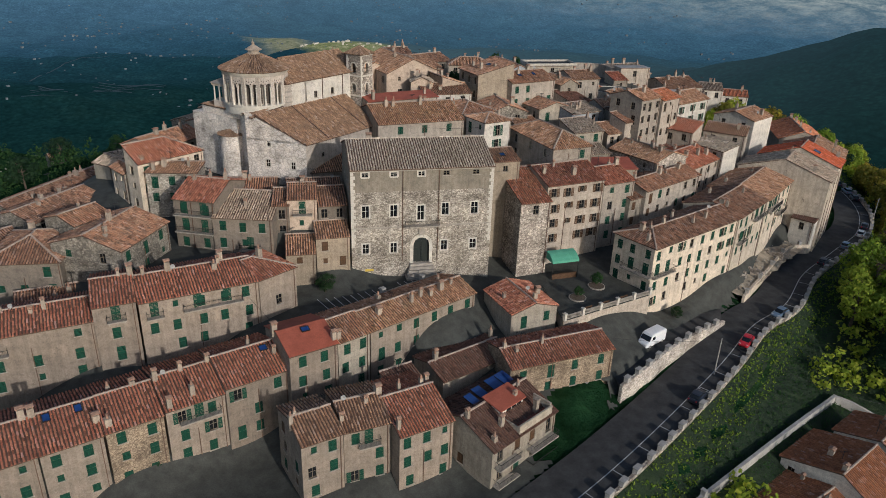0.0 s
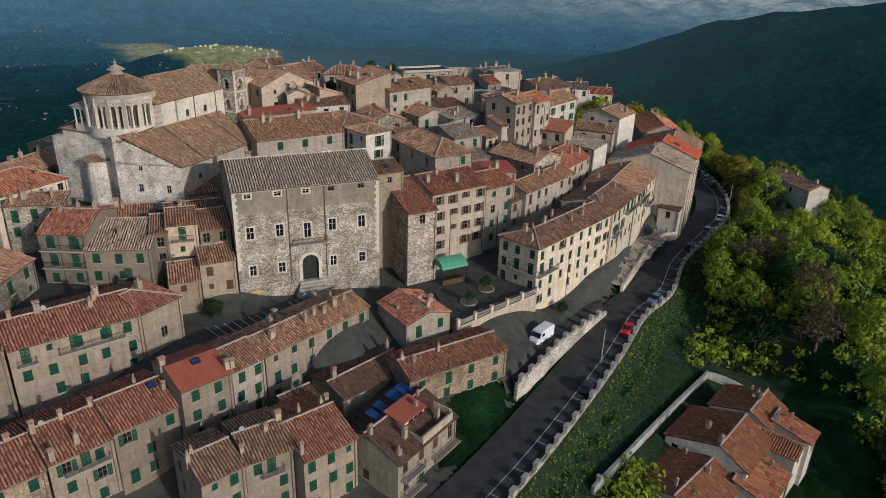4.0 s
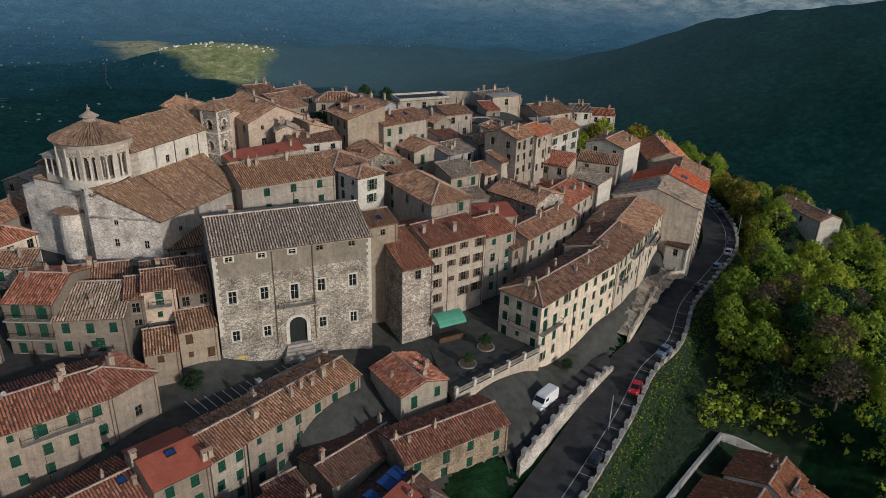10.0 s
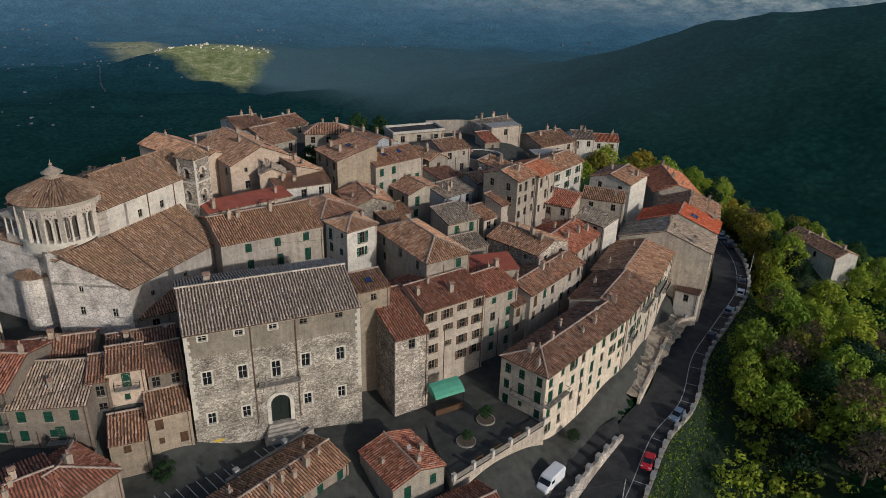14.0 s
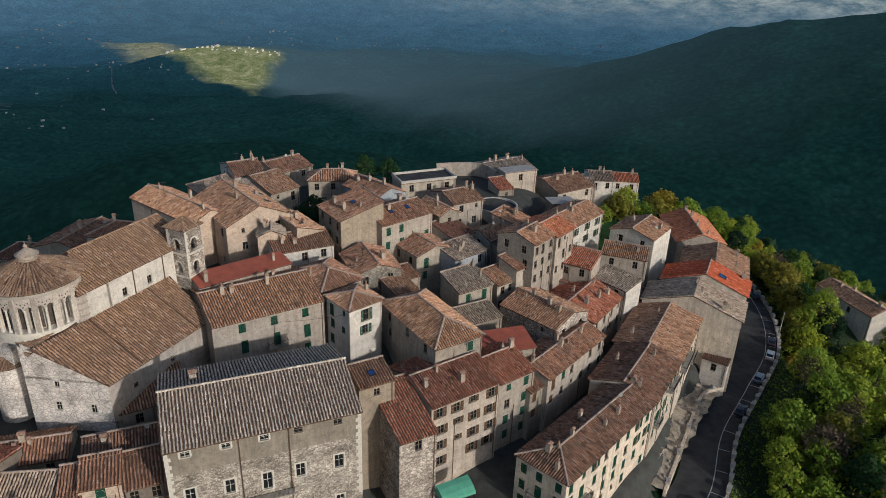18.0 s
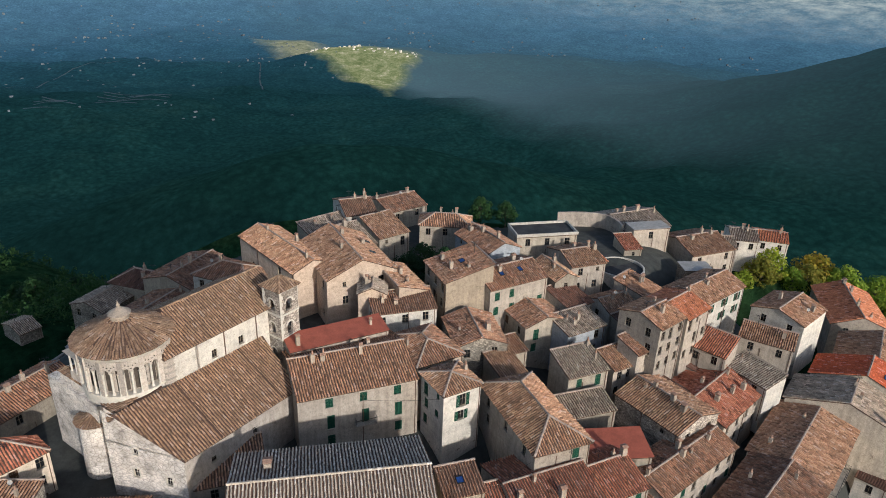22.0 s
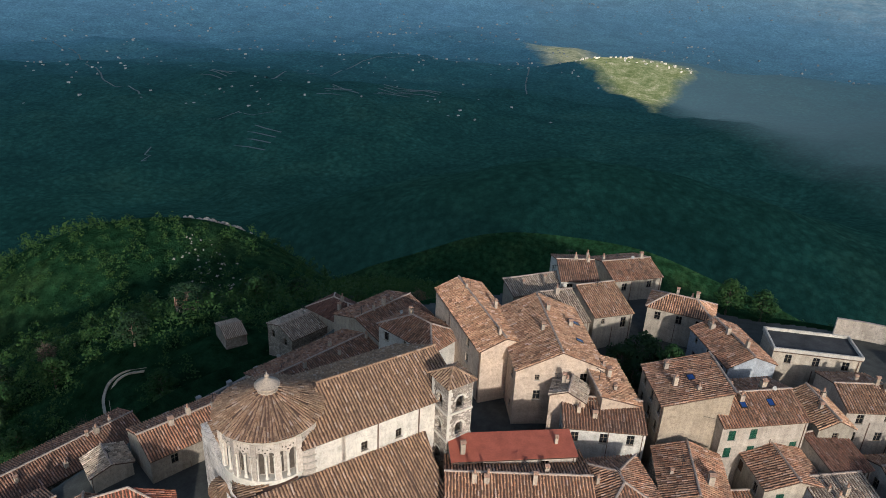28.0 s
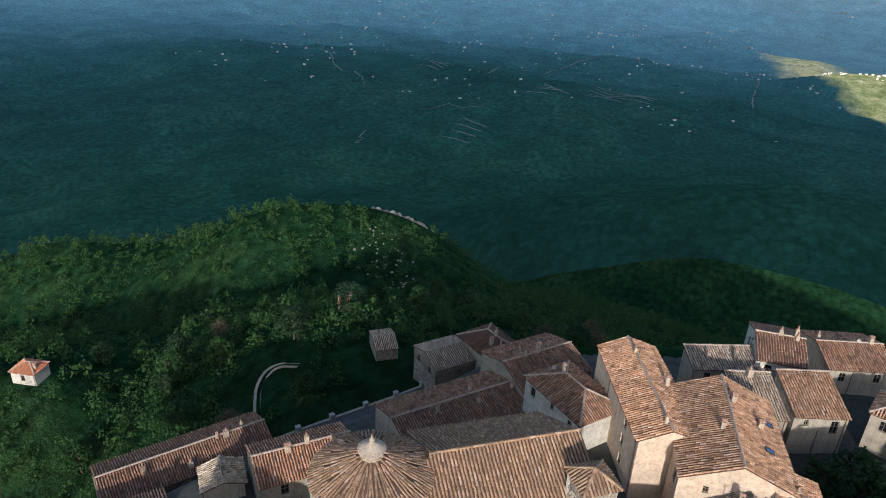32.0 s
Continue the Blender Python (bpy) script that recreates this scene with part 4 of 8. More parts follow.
lb = house(-42.1, -16.6, 17, 16.5, 11.0, 1.5, 1.7, "gable", "tan", "t_red", "long cream house with balconies and a red tile roof", "f:5x3g r:2x2p", "0.1,0.5 0.3,0.5 0.75,0.55", base=-8)
c1 = house(-22.5, -26.4, 21, 7.1, 9.5, -2.7, 1.5, "gable", "tan", "redsheet", "cream house with smooth red roof and roof window", "f:2x3g", "0.02,0.6 0.95,0.1", base=-14)
house(-15.9, -22.9, 27, 5.4, 9.0, -3.4, 1.4, "gable", "grey", "t_old", "grey rendered house with worn tile roof", "f:2x3g", "0.1,0.1", base=-14)
house(-11.0, -19.6, 28, 20.5, 8.6, -3.9, 1.3, "gable", "tan", "t_brown", "long pale house with many chimneys below the piazza", "f:6x3g r:1x3g", "0.15,0.3 0.28,0.75 0.45,0.3 0.55,0.35 0.63,0.3 0.75,0.35", base=-14)
house(-21.6, -39.0, 19, 5.6, 8.9, -7.2, 1.3, "gable", "tan", "t_brown", "cream house with light brown tile roof", "f:2x4m l:2x3q", "0.02,0.4", base=-19)
b2 = house(-16.5, -36.8, 11, 6.3, 9.5, -7.6, 1.4, "gable", "tan", "t_brown", "cream house with a balcony and brown tiles", "f:2x4m", "0.95,0.5 0.05,0.2", base=-19)
house(-9.7, -37.8, 17, 7.9, 12.5, -8.4, 1.9, "gable", "tan", "t_red", "tall cream house with dark red tile roof", "f:3x4g l:1x2q", "0.05,0.1 0.02,0.6 0.95,0.6", base=-19)
d4 = house(1.8, -40.0, 32, 13.1, 12.0, -10.6, 2.2, "gable", "grey", "t_dark", "grey house with terraces and a mottled tile roof", "f:4x3q l:1x2q", "0.1,0.1 0.05,0.45 0.3,0.2", base=-18.5)
house(7.8, -27.1, 10, 17.6, 8.1, -7.5, 1.2, "gable", "brick", "t_red", "low stone house with red tile roof by the ramp", "f:4x2g r:1x1q", "0.05,0.5", base=-13.8)
house(11.0, -16.6, 13, 8.6, 9.5, -4.8, 1.3, "front", "grey", "t_red", "small gabled house with red tile roof", "f:2x1g", "0.6,0.2", base=-10)
# ---- left of the palazzo ----
g1 = house(-65.3, -4.1, -3, 11.0, 13.0, 3.0, 2.2, "hip", "umber", "t_old", "house with brown tiled hip roof and roof window", "f:3x2g r:2x2g", "0.4,0.7", base=-5)
house(-45.5, -6.8, 66, 12.7, 12.0, 5.0, 1.9, "gable", "rubble_dark", "t_old", "stone house with broken brown tile roof", "f:3x2g l:2x2q", "0.5,0.5", base=-3)
house(-53.6, 1.6, 51, 7.0, 7.2, 6.0, 1.1, "gable", "rubble_dark", "t_old", "small stone house with brown tiles", "f:2x2q", "", base=-2)
house(-46.4, 16.75, 39.7, 13.1, 4.6, 10.9, 2.5, "shed_hip", "sunny", "t_red", "tall white house with a smooth red tile roof", "f:4x3q l:1x3p", "0.1,0.2", base=0)
house(-45.5, 16.2, -9, 9.0, 5.6, 9.7, 0.35, "shed", "rubble_fine", "t_brown", "rubble stone house with a low brown roof below the red one", "f:3x2g", "0.15,0.2 0.3,0.5", base=-1)
house(-53.3, 26.5, -57, 6.2, 4.0, 7.8, 1.0, "gable", "sunny", "t_old", "narrow pale house joined to the tall white one", "f:2x2p", "", base=0)
g6 = house(-40.0, 6.2, -22, 7.4, 12.0, 8.3, 1.9, "gable", "umber", "t_red", "house with two long balconies and green shutters", "f:2x3g r:1x2q", "0.9,0.5", base=-2)
g7 = house(-33.9, 3.3, -14, 9.9, 7.6, 5.9, 2.2, "shed", "umber", "t_grey", "cream house with weathered grey tile roof", "f:3x2g", "", base=-4)
house(-24.5, 3.8, -5, 3.0, 5.0, 7.2, 1.4, "shed", "umber", "t_old", "narrow grey house with tall windows", "f:1x2p", "", base=-4)
g8 = house(-22.0, 3.7, -2, 5.0, 4.8, 8.2, 1.3, "shed", "pink", "t_old", "pale house with a covered balcony", "f:1x2g", "", base=-4.5)
house(-17.0, 3.5, 2, 5.0, 5.5, 6.9, 1.6, "shed", "umber", "t_old", "grey house beside the palazzo", "f:2x1p", "", base=-4.5)
house(-17.7, -0.6, 3, 5.7, 4.4, 2.9, 1.3, "shed", "ochre", "t_brown", "ochre house with lean-to tile roof", "f:2x2b", "", base=-5.5)
house(-22.6, -2.1, -1, 4.9, 4.9, 1.0, 1.5, "shed", "ochre", "t_brown", "ochre lean-to with ribbed tile roof", "f:1x2b", "", base=-5.5)
house(-84, 8, 45, 11.0, 9.0, 1.0, 1.5, "gable", "umber", "t_red", "house on the western edge with red tiles", "f:3x2q", "0.3,0.5", base=-6)
house(-70, 3, 45, 9.5, 8.0, 1.0, 1.4, "gable", "umber", "t_old", "low house with brown tile roof", "f:2x1q", "0.4,0.5", base=-6)
# ---- right of the palazzo ----
pb = house(13.3, 6.6, 7, 5.6, 4.6, 12.5, 1.2, "shed", "ochre", "t_old", "small raised block with tile roof and roof window", "f:1x1p", "", base=-5)
house(17.1, 0.4, 7, 6.0, 10.6, 6.9, 3.1, "shed", "rubble", "t_red", "stone tower house with long red tile roof", "f:1x1p", "", base=-6.5)
house(23.2, 4.2, 13, 12.5, 12.5, 8.5, 2.0, "gable", "cream", "t_red", "tall cream house with rows of brown shutters", "f:4x4B", "0.1,0.3 0.55,0.2", base=-6)
house(35.9, 8.2, 15, 7.6, 11.0, 7.0, 1.7, "gable", "cream", "t_red", "cream house with green shutters on the lane", "f:2x4m", "0.9,0.5", base=-6)
house(42.0, 8.9, 24, 5.5, 5.0, 3.5, 1.3, "shed", "grey", "t_old", "low house with lean-to roof on the lane", "f:2x2q", "", base=-5.5)
house(45.5, 9.5, 28, 19.0, 8.1, 4.8, 1.3, "gable", "cream", "t_old", "long house along the narrow lane", "f:6x2q", "0.05,0.5 0.5,0.6 0.8,0.4", base=-5)
H = house(38.3, -8.9, 26, 26.0, 9.2, 1.2, 1.5, "hip_left", "sunny", "t_old", "long corner house with iron balconies above the road", "f:8x4m l:3x3g", "0.12,0.6 0.05,0.3 0.3,0.5 0.5,0.7 0.55,0.3 0.7,0.3", base=-12.5)
I1 = house(62.0, 2.6, 36, 15.0, 12.0, 1.2, 1.8, "gable", "sunny", "t_old", "house with balconies above the ruined yard", "f:5x3m", "0.1,0.4 0.08,0.3 0.5,0.8", base=-11)
I2 = house(74.3, 11.4, 39, 18.6, 13.0, 1.0, 1.9, "gable", "sunny", "t_brown", "lit house with lean brown tile roof", "f:5x3m", "0.2,0.8", base=-10)
house(93.6, 17.4, 42, 9.6, 20.0, 2.2, 3.3, "gable", "sunny", "t_grey", "large pale house with grey tile roof at the bend", "f:2x1p l:2x1p", "0.1,0.2", base=-13)
J2 = house(100.9, 24.0, 42, 8.6, 18.0, 3.1, 3.3, "gable", "sunny", "t_vivid", "house with bright orange tile roof and roof window", "f:3x3p", "0.9,0.1", base=-13)
house(107.6, 30.6, 46, 15.6, 15.0, 1.8, 2.8, "gable", "cream", "t_brown", "house with pinkish tiles at the end of the row", "f:3x3p", "0.4,0.2 0.8,0.2", base=-13)
# ---- middle of the town ----
lh = house(-4.1, 25.8, 10.5, 18.3, 15.0, 14.7, 2.4, "gable", "cream", "t_brown", "long cream house with green shutters behind the palazzo", "", "0.2,0.42 0.28,0.42 0.6,0.42", base=4,
            holes=[("f", u, zt, 1.1, hh, "g") for u, zt, hh in ((4.1, 0.7, 1.5), (9.2, 0.7, 1.5), (14.4, 0.7, 1.5), (4.3, 3.7, 2.3), (9.5, 3.7, 2.3), (14.6, 3.7, 2.3), (4.3, 7.2, 1.6), (14.6, 7.2, 1.6))])
house(13.7, 31.0, 20, 8.8, 10.7, 15.2, 1.6, "hip", "cream", "t_old", "house with brown hip roof", "f:2x2g", "", base=5)
house(-4.9, 34.8, 17, 16.3, 4.6, 17.2, 0.7, "shed", "cream", "redsheet", "block with flat red sheet roof and aerials", "f:2x1p", "0.1,0.3", base=6)
house(16.3, 23.2, 20, 7.0, 7.1, 15.3, 1.1, "hip", "white", "t_brown", "white house with hip roof and a green shuttered window", "f:1x2o l:2x3g", "", base=4)
house(26.4, 11.8, 11, 9.2, 17.6, 13.0, 2.2, "hip", "cream", "t_brown", "house with ribbed hip roof above the lane", "f:2x2g l:3x2p", "", base=0)
house(21.2, 37.6, 2, 9.0, 10.5, 14.0, 1.6, "front", "rubble_dark", "t_old", "dark stone house with worn tile roof", "f:2x2p", "0.7,0.3", base=6)
house(27.7, 32.4, 20, 5.2, 5.7, 11.0, 1.6, "shed", "grey", "t_brown", "low house with lean-to tile roof", "f:2x1p", "", base=5)
tw = house(19.3, 59.0, -78, 10.2, 9.8, 19.9, 2.4, "shed", "ochre", "t_old", "tower house of pale blockwork with sloping roof", "f:3x2p", "0.2,0.3 0.6,0.3", base=8)
rw = house(29.8, 48.9, 20, 13.1, 10.5, 18.0, 1.7, "gable", "cream", "t_old", "house with roof windows behind the tower house", "f:4x2g", "0.3,0.6 0.7,0.6", base=7)
house(35.0, 43.5, 15, 9.0, 9.0, 13.1, 1.4, "front", "grey", "t_old", "grey house with lichened tile roof", "f:2x2g l:2x2q", "", base=5)
house(44.8, 47.9, 27, 6.5, 7.0, 13.5, 1.8, "shed", "grey", "t_dark", "house with dark red lean-to roof", "f:2x1p", "", base=5)
house(38.7, 31.2, 13, 8.0, 6.4, 10.7, 1.7, "shed", "grey", "t_grey", "house with greenish tile roof", "f:2x2g", "0.9,0.9", base=3)
house(47.8, 33.8, 19, 5.2, 5.0, 9.6, 1.5, "shed", "cream", "t_brown", "low house with brown lean-to roof", "f:2x2p", "", base=2)
house(51.9, 34.2, 25, 5.4, 5.0, 12.0, 1.4, "shed", "cream", "t_old", "narrow house with brown tiles", "f:1x2p", "", base=2)
house(42.0, 41.0, 20, 9.0, 6.0, 12.5, 1.2, "shed", "blue", "t_grey", "blue-grey house with dark tile roof", "f:2x2p", "0.5,0.5", base=4)
house(55.0, 33.7, 29, 7.4, 9.0, 17.0, 1.5, "gable", "cream", "t_brown", "tall house with smooth brown roof", "f:3x3p l:2x2p", "0.5,0.3", base=2)
house(62.3, 37.8, 30, 7.6, 9.6, 16.0, 1.5, "gable", "cream", "t_orange", "tall house with orange tile roof", "f:3x3p", "", base=2)
house(71.7, 47.5, 28, 14.7, 9.6, 12.8, 1.8, "gable", "white", "t_brown", "white house with brown roof and pale verge", "f:3x2o l:2x2p", "0.4,0.4", base=2)
house(84.8, 52.0, -59, 10.7, 11.0, 9.5, 1.7, "front", "white", "t_brown", "pale stone house with sunlit gable roof", "f:2x2p", "0.3,0.5", base=1)
house(78.5, 45.6, -42, 10.1, 4.7, 7.0, 1.4, "shed", "cream", "t_brown", "low block with ribbed lean-to roof", "f:2x1p", "", base=1)
house(71.2, 38.6, -70, 9.3, 5.7, 6.0, 1.1, "shed", "white", "t_grey", "low house with pale parapet and grey tiles", "f:2x1p", "", base=0)
house(63.2, 23.5, 33, 14.3, 13.0, 4.2, 2.0, "gable", "cream", "t_red", "long house with orange brown roof and chimneys", "f:4x2p", "0.3,0.3 0.6,0.25 0.8,0.2 0.45,0.6", base=-4)
house(65.1, 41.2, -52, 7.2, 6.2, 9.0, 1.6, "shed", "cream", "t_red", "low house with dark red roof", "f:2x1p", "", base=1)
house(46.8, 31.1, -66, 12.9, 10.6, 7.3, 1.6, "gable", "rubble", "t_brown", "stone house with ribbed tile roof", "f:2x1p r:2x2p", "0.3,0.5 0.8,0.4", base=-1)
house(37.2, 16.0, -4, 9.0, 6.0, 7.5, 0.8, "shed", "grey", "redsheet", "low block with red sheet roof and railing", "", "", base=0)
# ---- the far side ----
house(-33.2, 50.7, 57, 23.6, 12.2, 8.6, 1.9, "gable", "grey", "t_old", "long row house behind the church", "f:4x1p b:5x2p", "0.3,0.4 0.6,0.6", base=1)
house(-23.6, 69.4, 57, 14.0, 13.0, 10.6, 2.0, "gable", "grey", "t_old", "row house with worn roof", "f:2x1p b:4x2p", "0.5,0.5", base=2)
house(-33.0, 81.0, 62, 8.4, 12.5, 5.0, 2.3, "hip", "grey", "t_dark", "house with smooth dark red roof", "l:2x1p", "0.3,0.4", base=-3)
house(-43.0, 77.0, 57, 9.0, 9.0, 3.0, 1.5, "gable", "rubble_dark", "t_grey", "low stone barn with grey roof", "l:2x1p", "", base=-4)
house(-15.1, 75.3, -60.4, 21.5, 8.8, 19.5, 1.7, "gable", "pink", "t_brown", "pale house with dormer and sunlit tile roof", "f:2x3p l:3x2p", "0.5,0.8", base=9)
pk = house(1.3, 52.9, 16, 13.5, 18.4, 19.6, 3.0, "front", "pink", "t_brown", "large pink house with brown tile roof and roof windows", "f:2x2p l:4x3p", "0.4,0.4 0.55,0.7", base=8)
house(8.6, 46.2, 6, 11.5, 5.4, 16.2, 1.5, "shed", "white", "t_old", "white addition with stepped tile roofs", "f:3x1p l:1x1p", "0.2,0.5", base=8)
house(-23.6, 67.7, -31.5, 13.0, 8.8, 15.2, 1.9, "hip", "white", "t_old", "pale house with a patched red hip roof behind the church", "f:3x1p l:2x1p", "0.3,0.5", base=4)
house(6.8, 87.1, 12, 7.5, 11.8, 18.0, 1.8, "gable", "white", "t_old", "white house on the far edge", "f:2x1p l:2x2p", "0.5,0.5 0.8,0.5", base=9)
house(17.4, 95.8, 26, 11.2, 11.6, 15.0, 1.7, "gable", "grey", "t_old", "house with brown roof on the far edge", "f:2x1p", "0.8,0.5", base=8)
house(6.5, 73.5, 28, 7.0, 8.0, 16.0, 2.4, "shed", "grey", "t_grey", "house with long grey lean-to roof", "f:2x1p", "0.5,0.9", base=9)
house(13.2, 77.3, 28, 8.0, 7.9, 16.5, 2.4, "shed", "grey", "t_brown", "house with orange brown lean-to roof", "f:2x1p", "", base=9)
house(22.4, 84.2, -14, 11.8, 7.0, 16.5, 1.8, "hip", "grey", "t_brown", "house with sunlit hipped roof above the courtyard", "f:3x1p", "0.4,0.8 0.7,0.6", base=10)
house(28.9, 76.6, -70, 12.4, 8.6, 17.5, 1.8, "gable", "blue", "t_old", "house with pale blue walls and brown roof", "f:3x2p", "0.2,0.3 0.8,0.5", base=9)
house(48.6, 58.4, 10, 8.0, 10.1, 17.0, 1.5, "gable", "cream", "t_brown", "sunlit house with tan tile roof", "f:2x2p", "0.8,0.5", base=8)
house(70.3, 80.6, 13, 13.4, 13.5, 14.0, 2.0, "gable", "cream", "t_grey", "house with grey roof and many chimneys", "f:3x2p", "0.3,0.5 0.6,0.5 0.9,0.4", base=7)
house(82.1, 70.5, 12, 12.3, 13.0, 12.0, 2.0, "gable", "cream", "t_brown", "sunlit house on the eastern edge", "f:3x2p", "0.3,0.4 0.6,0.5", base=4)
house(100.9, 85.0, -22, 6.9, 9.6, 9.0, 1.4, "gable", "white", "t_grey", "small pale house on the eastern edge", "f:2x1p", "0.5,0.5", base=-6)
house(112.0, 90.7, -27, 8.3, 8.9, 6.0, 1.3, "gable", "white", "t_orange", "white house with orange roof on the edge", "f:2x2p r:2x2p", "0.8,0.5", base=-6)
house(-58.6, 35.8, -40, 5.4, 6.0, 6.0, 1.0, "gable", "grey", "t_grey", "small house with a flat grey roof", "f:1x1p", "", base=-4)
house(-70.4, 28.4, 62, 26.0, 10.0, -1.8, 1.8, "gable", "rubble_dark", "t_old", "long house with a broad patched brick red roof", "f:5x1q r:1x1q", "0.25,0.3 0.5,0.15 0.75,0.45", base=-11)
house(-63.8, 15.0, 58, 16.0, 9.5, 1.6, 1.5, "gable", "rubble_dark", "t_old", "low stone house with brown tiles beside a narrow yard", "f:4x1q", "0.3,0.4 0.7,0.6", base=-6)
house(-46.9, 35.1, 52.8, 14.0, 9.0, 8.2, 1.8, "gable", "grey", "t_old", "row house with brown roof beside the church", "f:2x1p", "0.35,0.45 0.55,0.5 0.8,0.4", base=-2)
house(-66.0, 93.0, 44, 5.2, 8.2, -10.0, 1.2, "gable", "rubble_dark", "t_grey", "small stone hut on the wooded slope", "", "", base=-14)
# ---- low roofs, terraces and sheds between the houses ----
house(-1.6, -25.9, 24, 13.0, 8.0, -9.3, 1.1, "gable", "grey", "t_dark", "low back building with broad dark tile roof", "", "0.95,0.6 0.1,0.5", base=-14)
house(-9.1, -27.2, 20, 5.3, 4.0, -9.0, 0.8, "shed", "grey", "t_dark", "small shed with dark ribbed tile roof", "", "", base=-14)
house(-60.0, -9.8, 14, 9.0, 4.6, -2.0, 1.0, "shed", "cream", "t_old", "low lean-to with patched tile roof", "", "0.6,0.3", base=-8)
def roof_deck(info, L, D, name="roof_deck"):
    """A flat dark roof with a pale rim."""
    t, fr, h = info
    part(name, box_mesh(name, "asphalt", (0.3, 0.3, h, L - 0.3, D - 0.3, h + 0.06)), None, t, "flat dark roof deck")
    part("roof_rim", box_mesh("roof_rim", "white", (0, 0, h - 0.2, L, 0.3, h + 0.55), (0, D - 0.3, h - 0.2, L, D, h + 0.55), (0, 0.3, h - 0.2, 0.3, D - 0.3, h + 0.55), (L - 0.3, 0.3, h - 0.2, L, D - 0.3, h + 0.55)), None, t, "pale rim")


roof_deck(house(41.0, 70.8, 1.5, 13.6, 6.8, 18.4, 0.0, "flat", "grey", "concrete", "building with a flat dark roof and white rim", "f:3x1p", "", base=9), 13.6, 6.8)
house(69.5, 75.3, 2, 9.0, 4.5, 17.0, 0.0, "flat", "cream", "concrete", "plain pale block with a flat roof", "f:1x1p", "", base=9)
house(65.3, 70.2, 3, 4.4, 6.0, 14.6, 1.3, "shed", "grey", "t_red", "small house with red lean-to roof", "f:1x1p", "", base=9)
house(56.6, 66.3, 15, 4.0, 3.2, 13.6, 0.6, "shed", "brick", "t_orange", "small shed with orange tile roof", "", "", base=8)
house(62.0, 51.8, 35, 6.6, 8.0, 12.6, 1.6, "shed", "cream", "t_brown", "low house with smooth brown roof", "f:2x1p", "0.7,0.5", base=5)
house(75.6, 62.5, -8, 6.4, 4.8, 12.8, 0.0, "flat", "brick", "concrete", "low brick block with a flat roof", "", "", base=5)
# ---- roof windows and balconies ----
roof_light(a2, 6.9, 11.5, 1.8, "gable", 0.18, 0.36)
roof_light(a2, 6.9, 11.5, 1.8, "gable", 0.68, 0.36)
roof_light(a5, 8.8, 11.0, 1.8, "gable", 0.72, 0.36, 1.1, 1.0)
roof_light(c1, 7.1, 9.5, 1.5, "gable", 0.45, 0.34, 1.2, 0.9)
roof_light(rw, 13.1, 10.5, 1.7, "gable", 0.30, 0.25)
roof_light(rw, 13.1, 10.5, 1.7, "gable", 0.62, 0.25)
roof_light(tw, 10.2, 9.8, 2.4, "shed", 0.45, 0.5, 1.3, 1.0)
roof_light(pb, 5.6, 4.6, 1.2, "shed", 0.4, 0.35, 1.0, 1.0)
roof_light(J2, 8.6, 18.0, 3.3, "gable", 0.25, 0.28, 1.6, 1.6)
for u, v in ((0.62, 0.3), (0.7, 0.62)):
    t, fr, h = pk
    skylight(t, (u * 13.5 + 2.0, v * 18.4, roof_height("front", 13.5, 18.4, h, 3.0, u * 13.5 + 2.0, v * 18.4) + 0.1), pose(0, 0, 0, 0, 24, 0), 1.2, 0.9)
balcony(lh[0], lh[1]["f"][0], 8.3, lh[2] - 6.0, 3.2, 0.9)
rail_on(a4, "f", 1.4, 2.35, 5.2, 0.9)
rail_on(lb, "f", 0.8, 2.5, 2.2, 0.9)
rail_on(lb, "f", 5.6, 2.4, 8.2, 0.9)
rail_on(lb0, "f", 1.6, 2.4, 2.4, 0.8)
rail_on(lb9, "f", 0.3, 2.6, 3.6, 0.9)
rail_on(b2, "f", 1.8, 2.6, 2.8, 0.9)
rail_on(g6, "f", 0.2, 2.5, 6.6, 0.9)
rail_on(g6, "f", 0.2, 5.4, 6.6, 0.9)
rail_on(g7, "f", 4.2, 5.4, 3.4, 0.9)
rail_on(g8, "f", 0.8, 2.6, 3.2, 1.0)
rail_on(H, "l", 2.6, 5.3, 6.2, 1.0)
rail_on(H, "f", 0.0, 5.3, 6.0, 1.0)
rail_on(I1, "f", 8.0, 2.6, 6.0, 1.0)
rail_on(I1, "f", 1.0, 5.6, 3.0, 1.0)
rail_on(I2, "f", 1.0, 2.7, 8.0, 1.1)
rail_on(I2, "f", 9.5, 5.6, 5.0, 1.1)


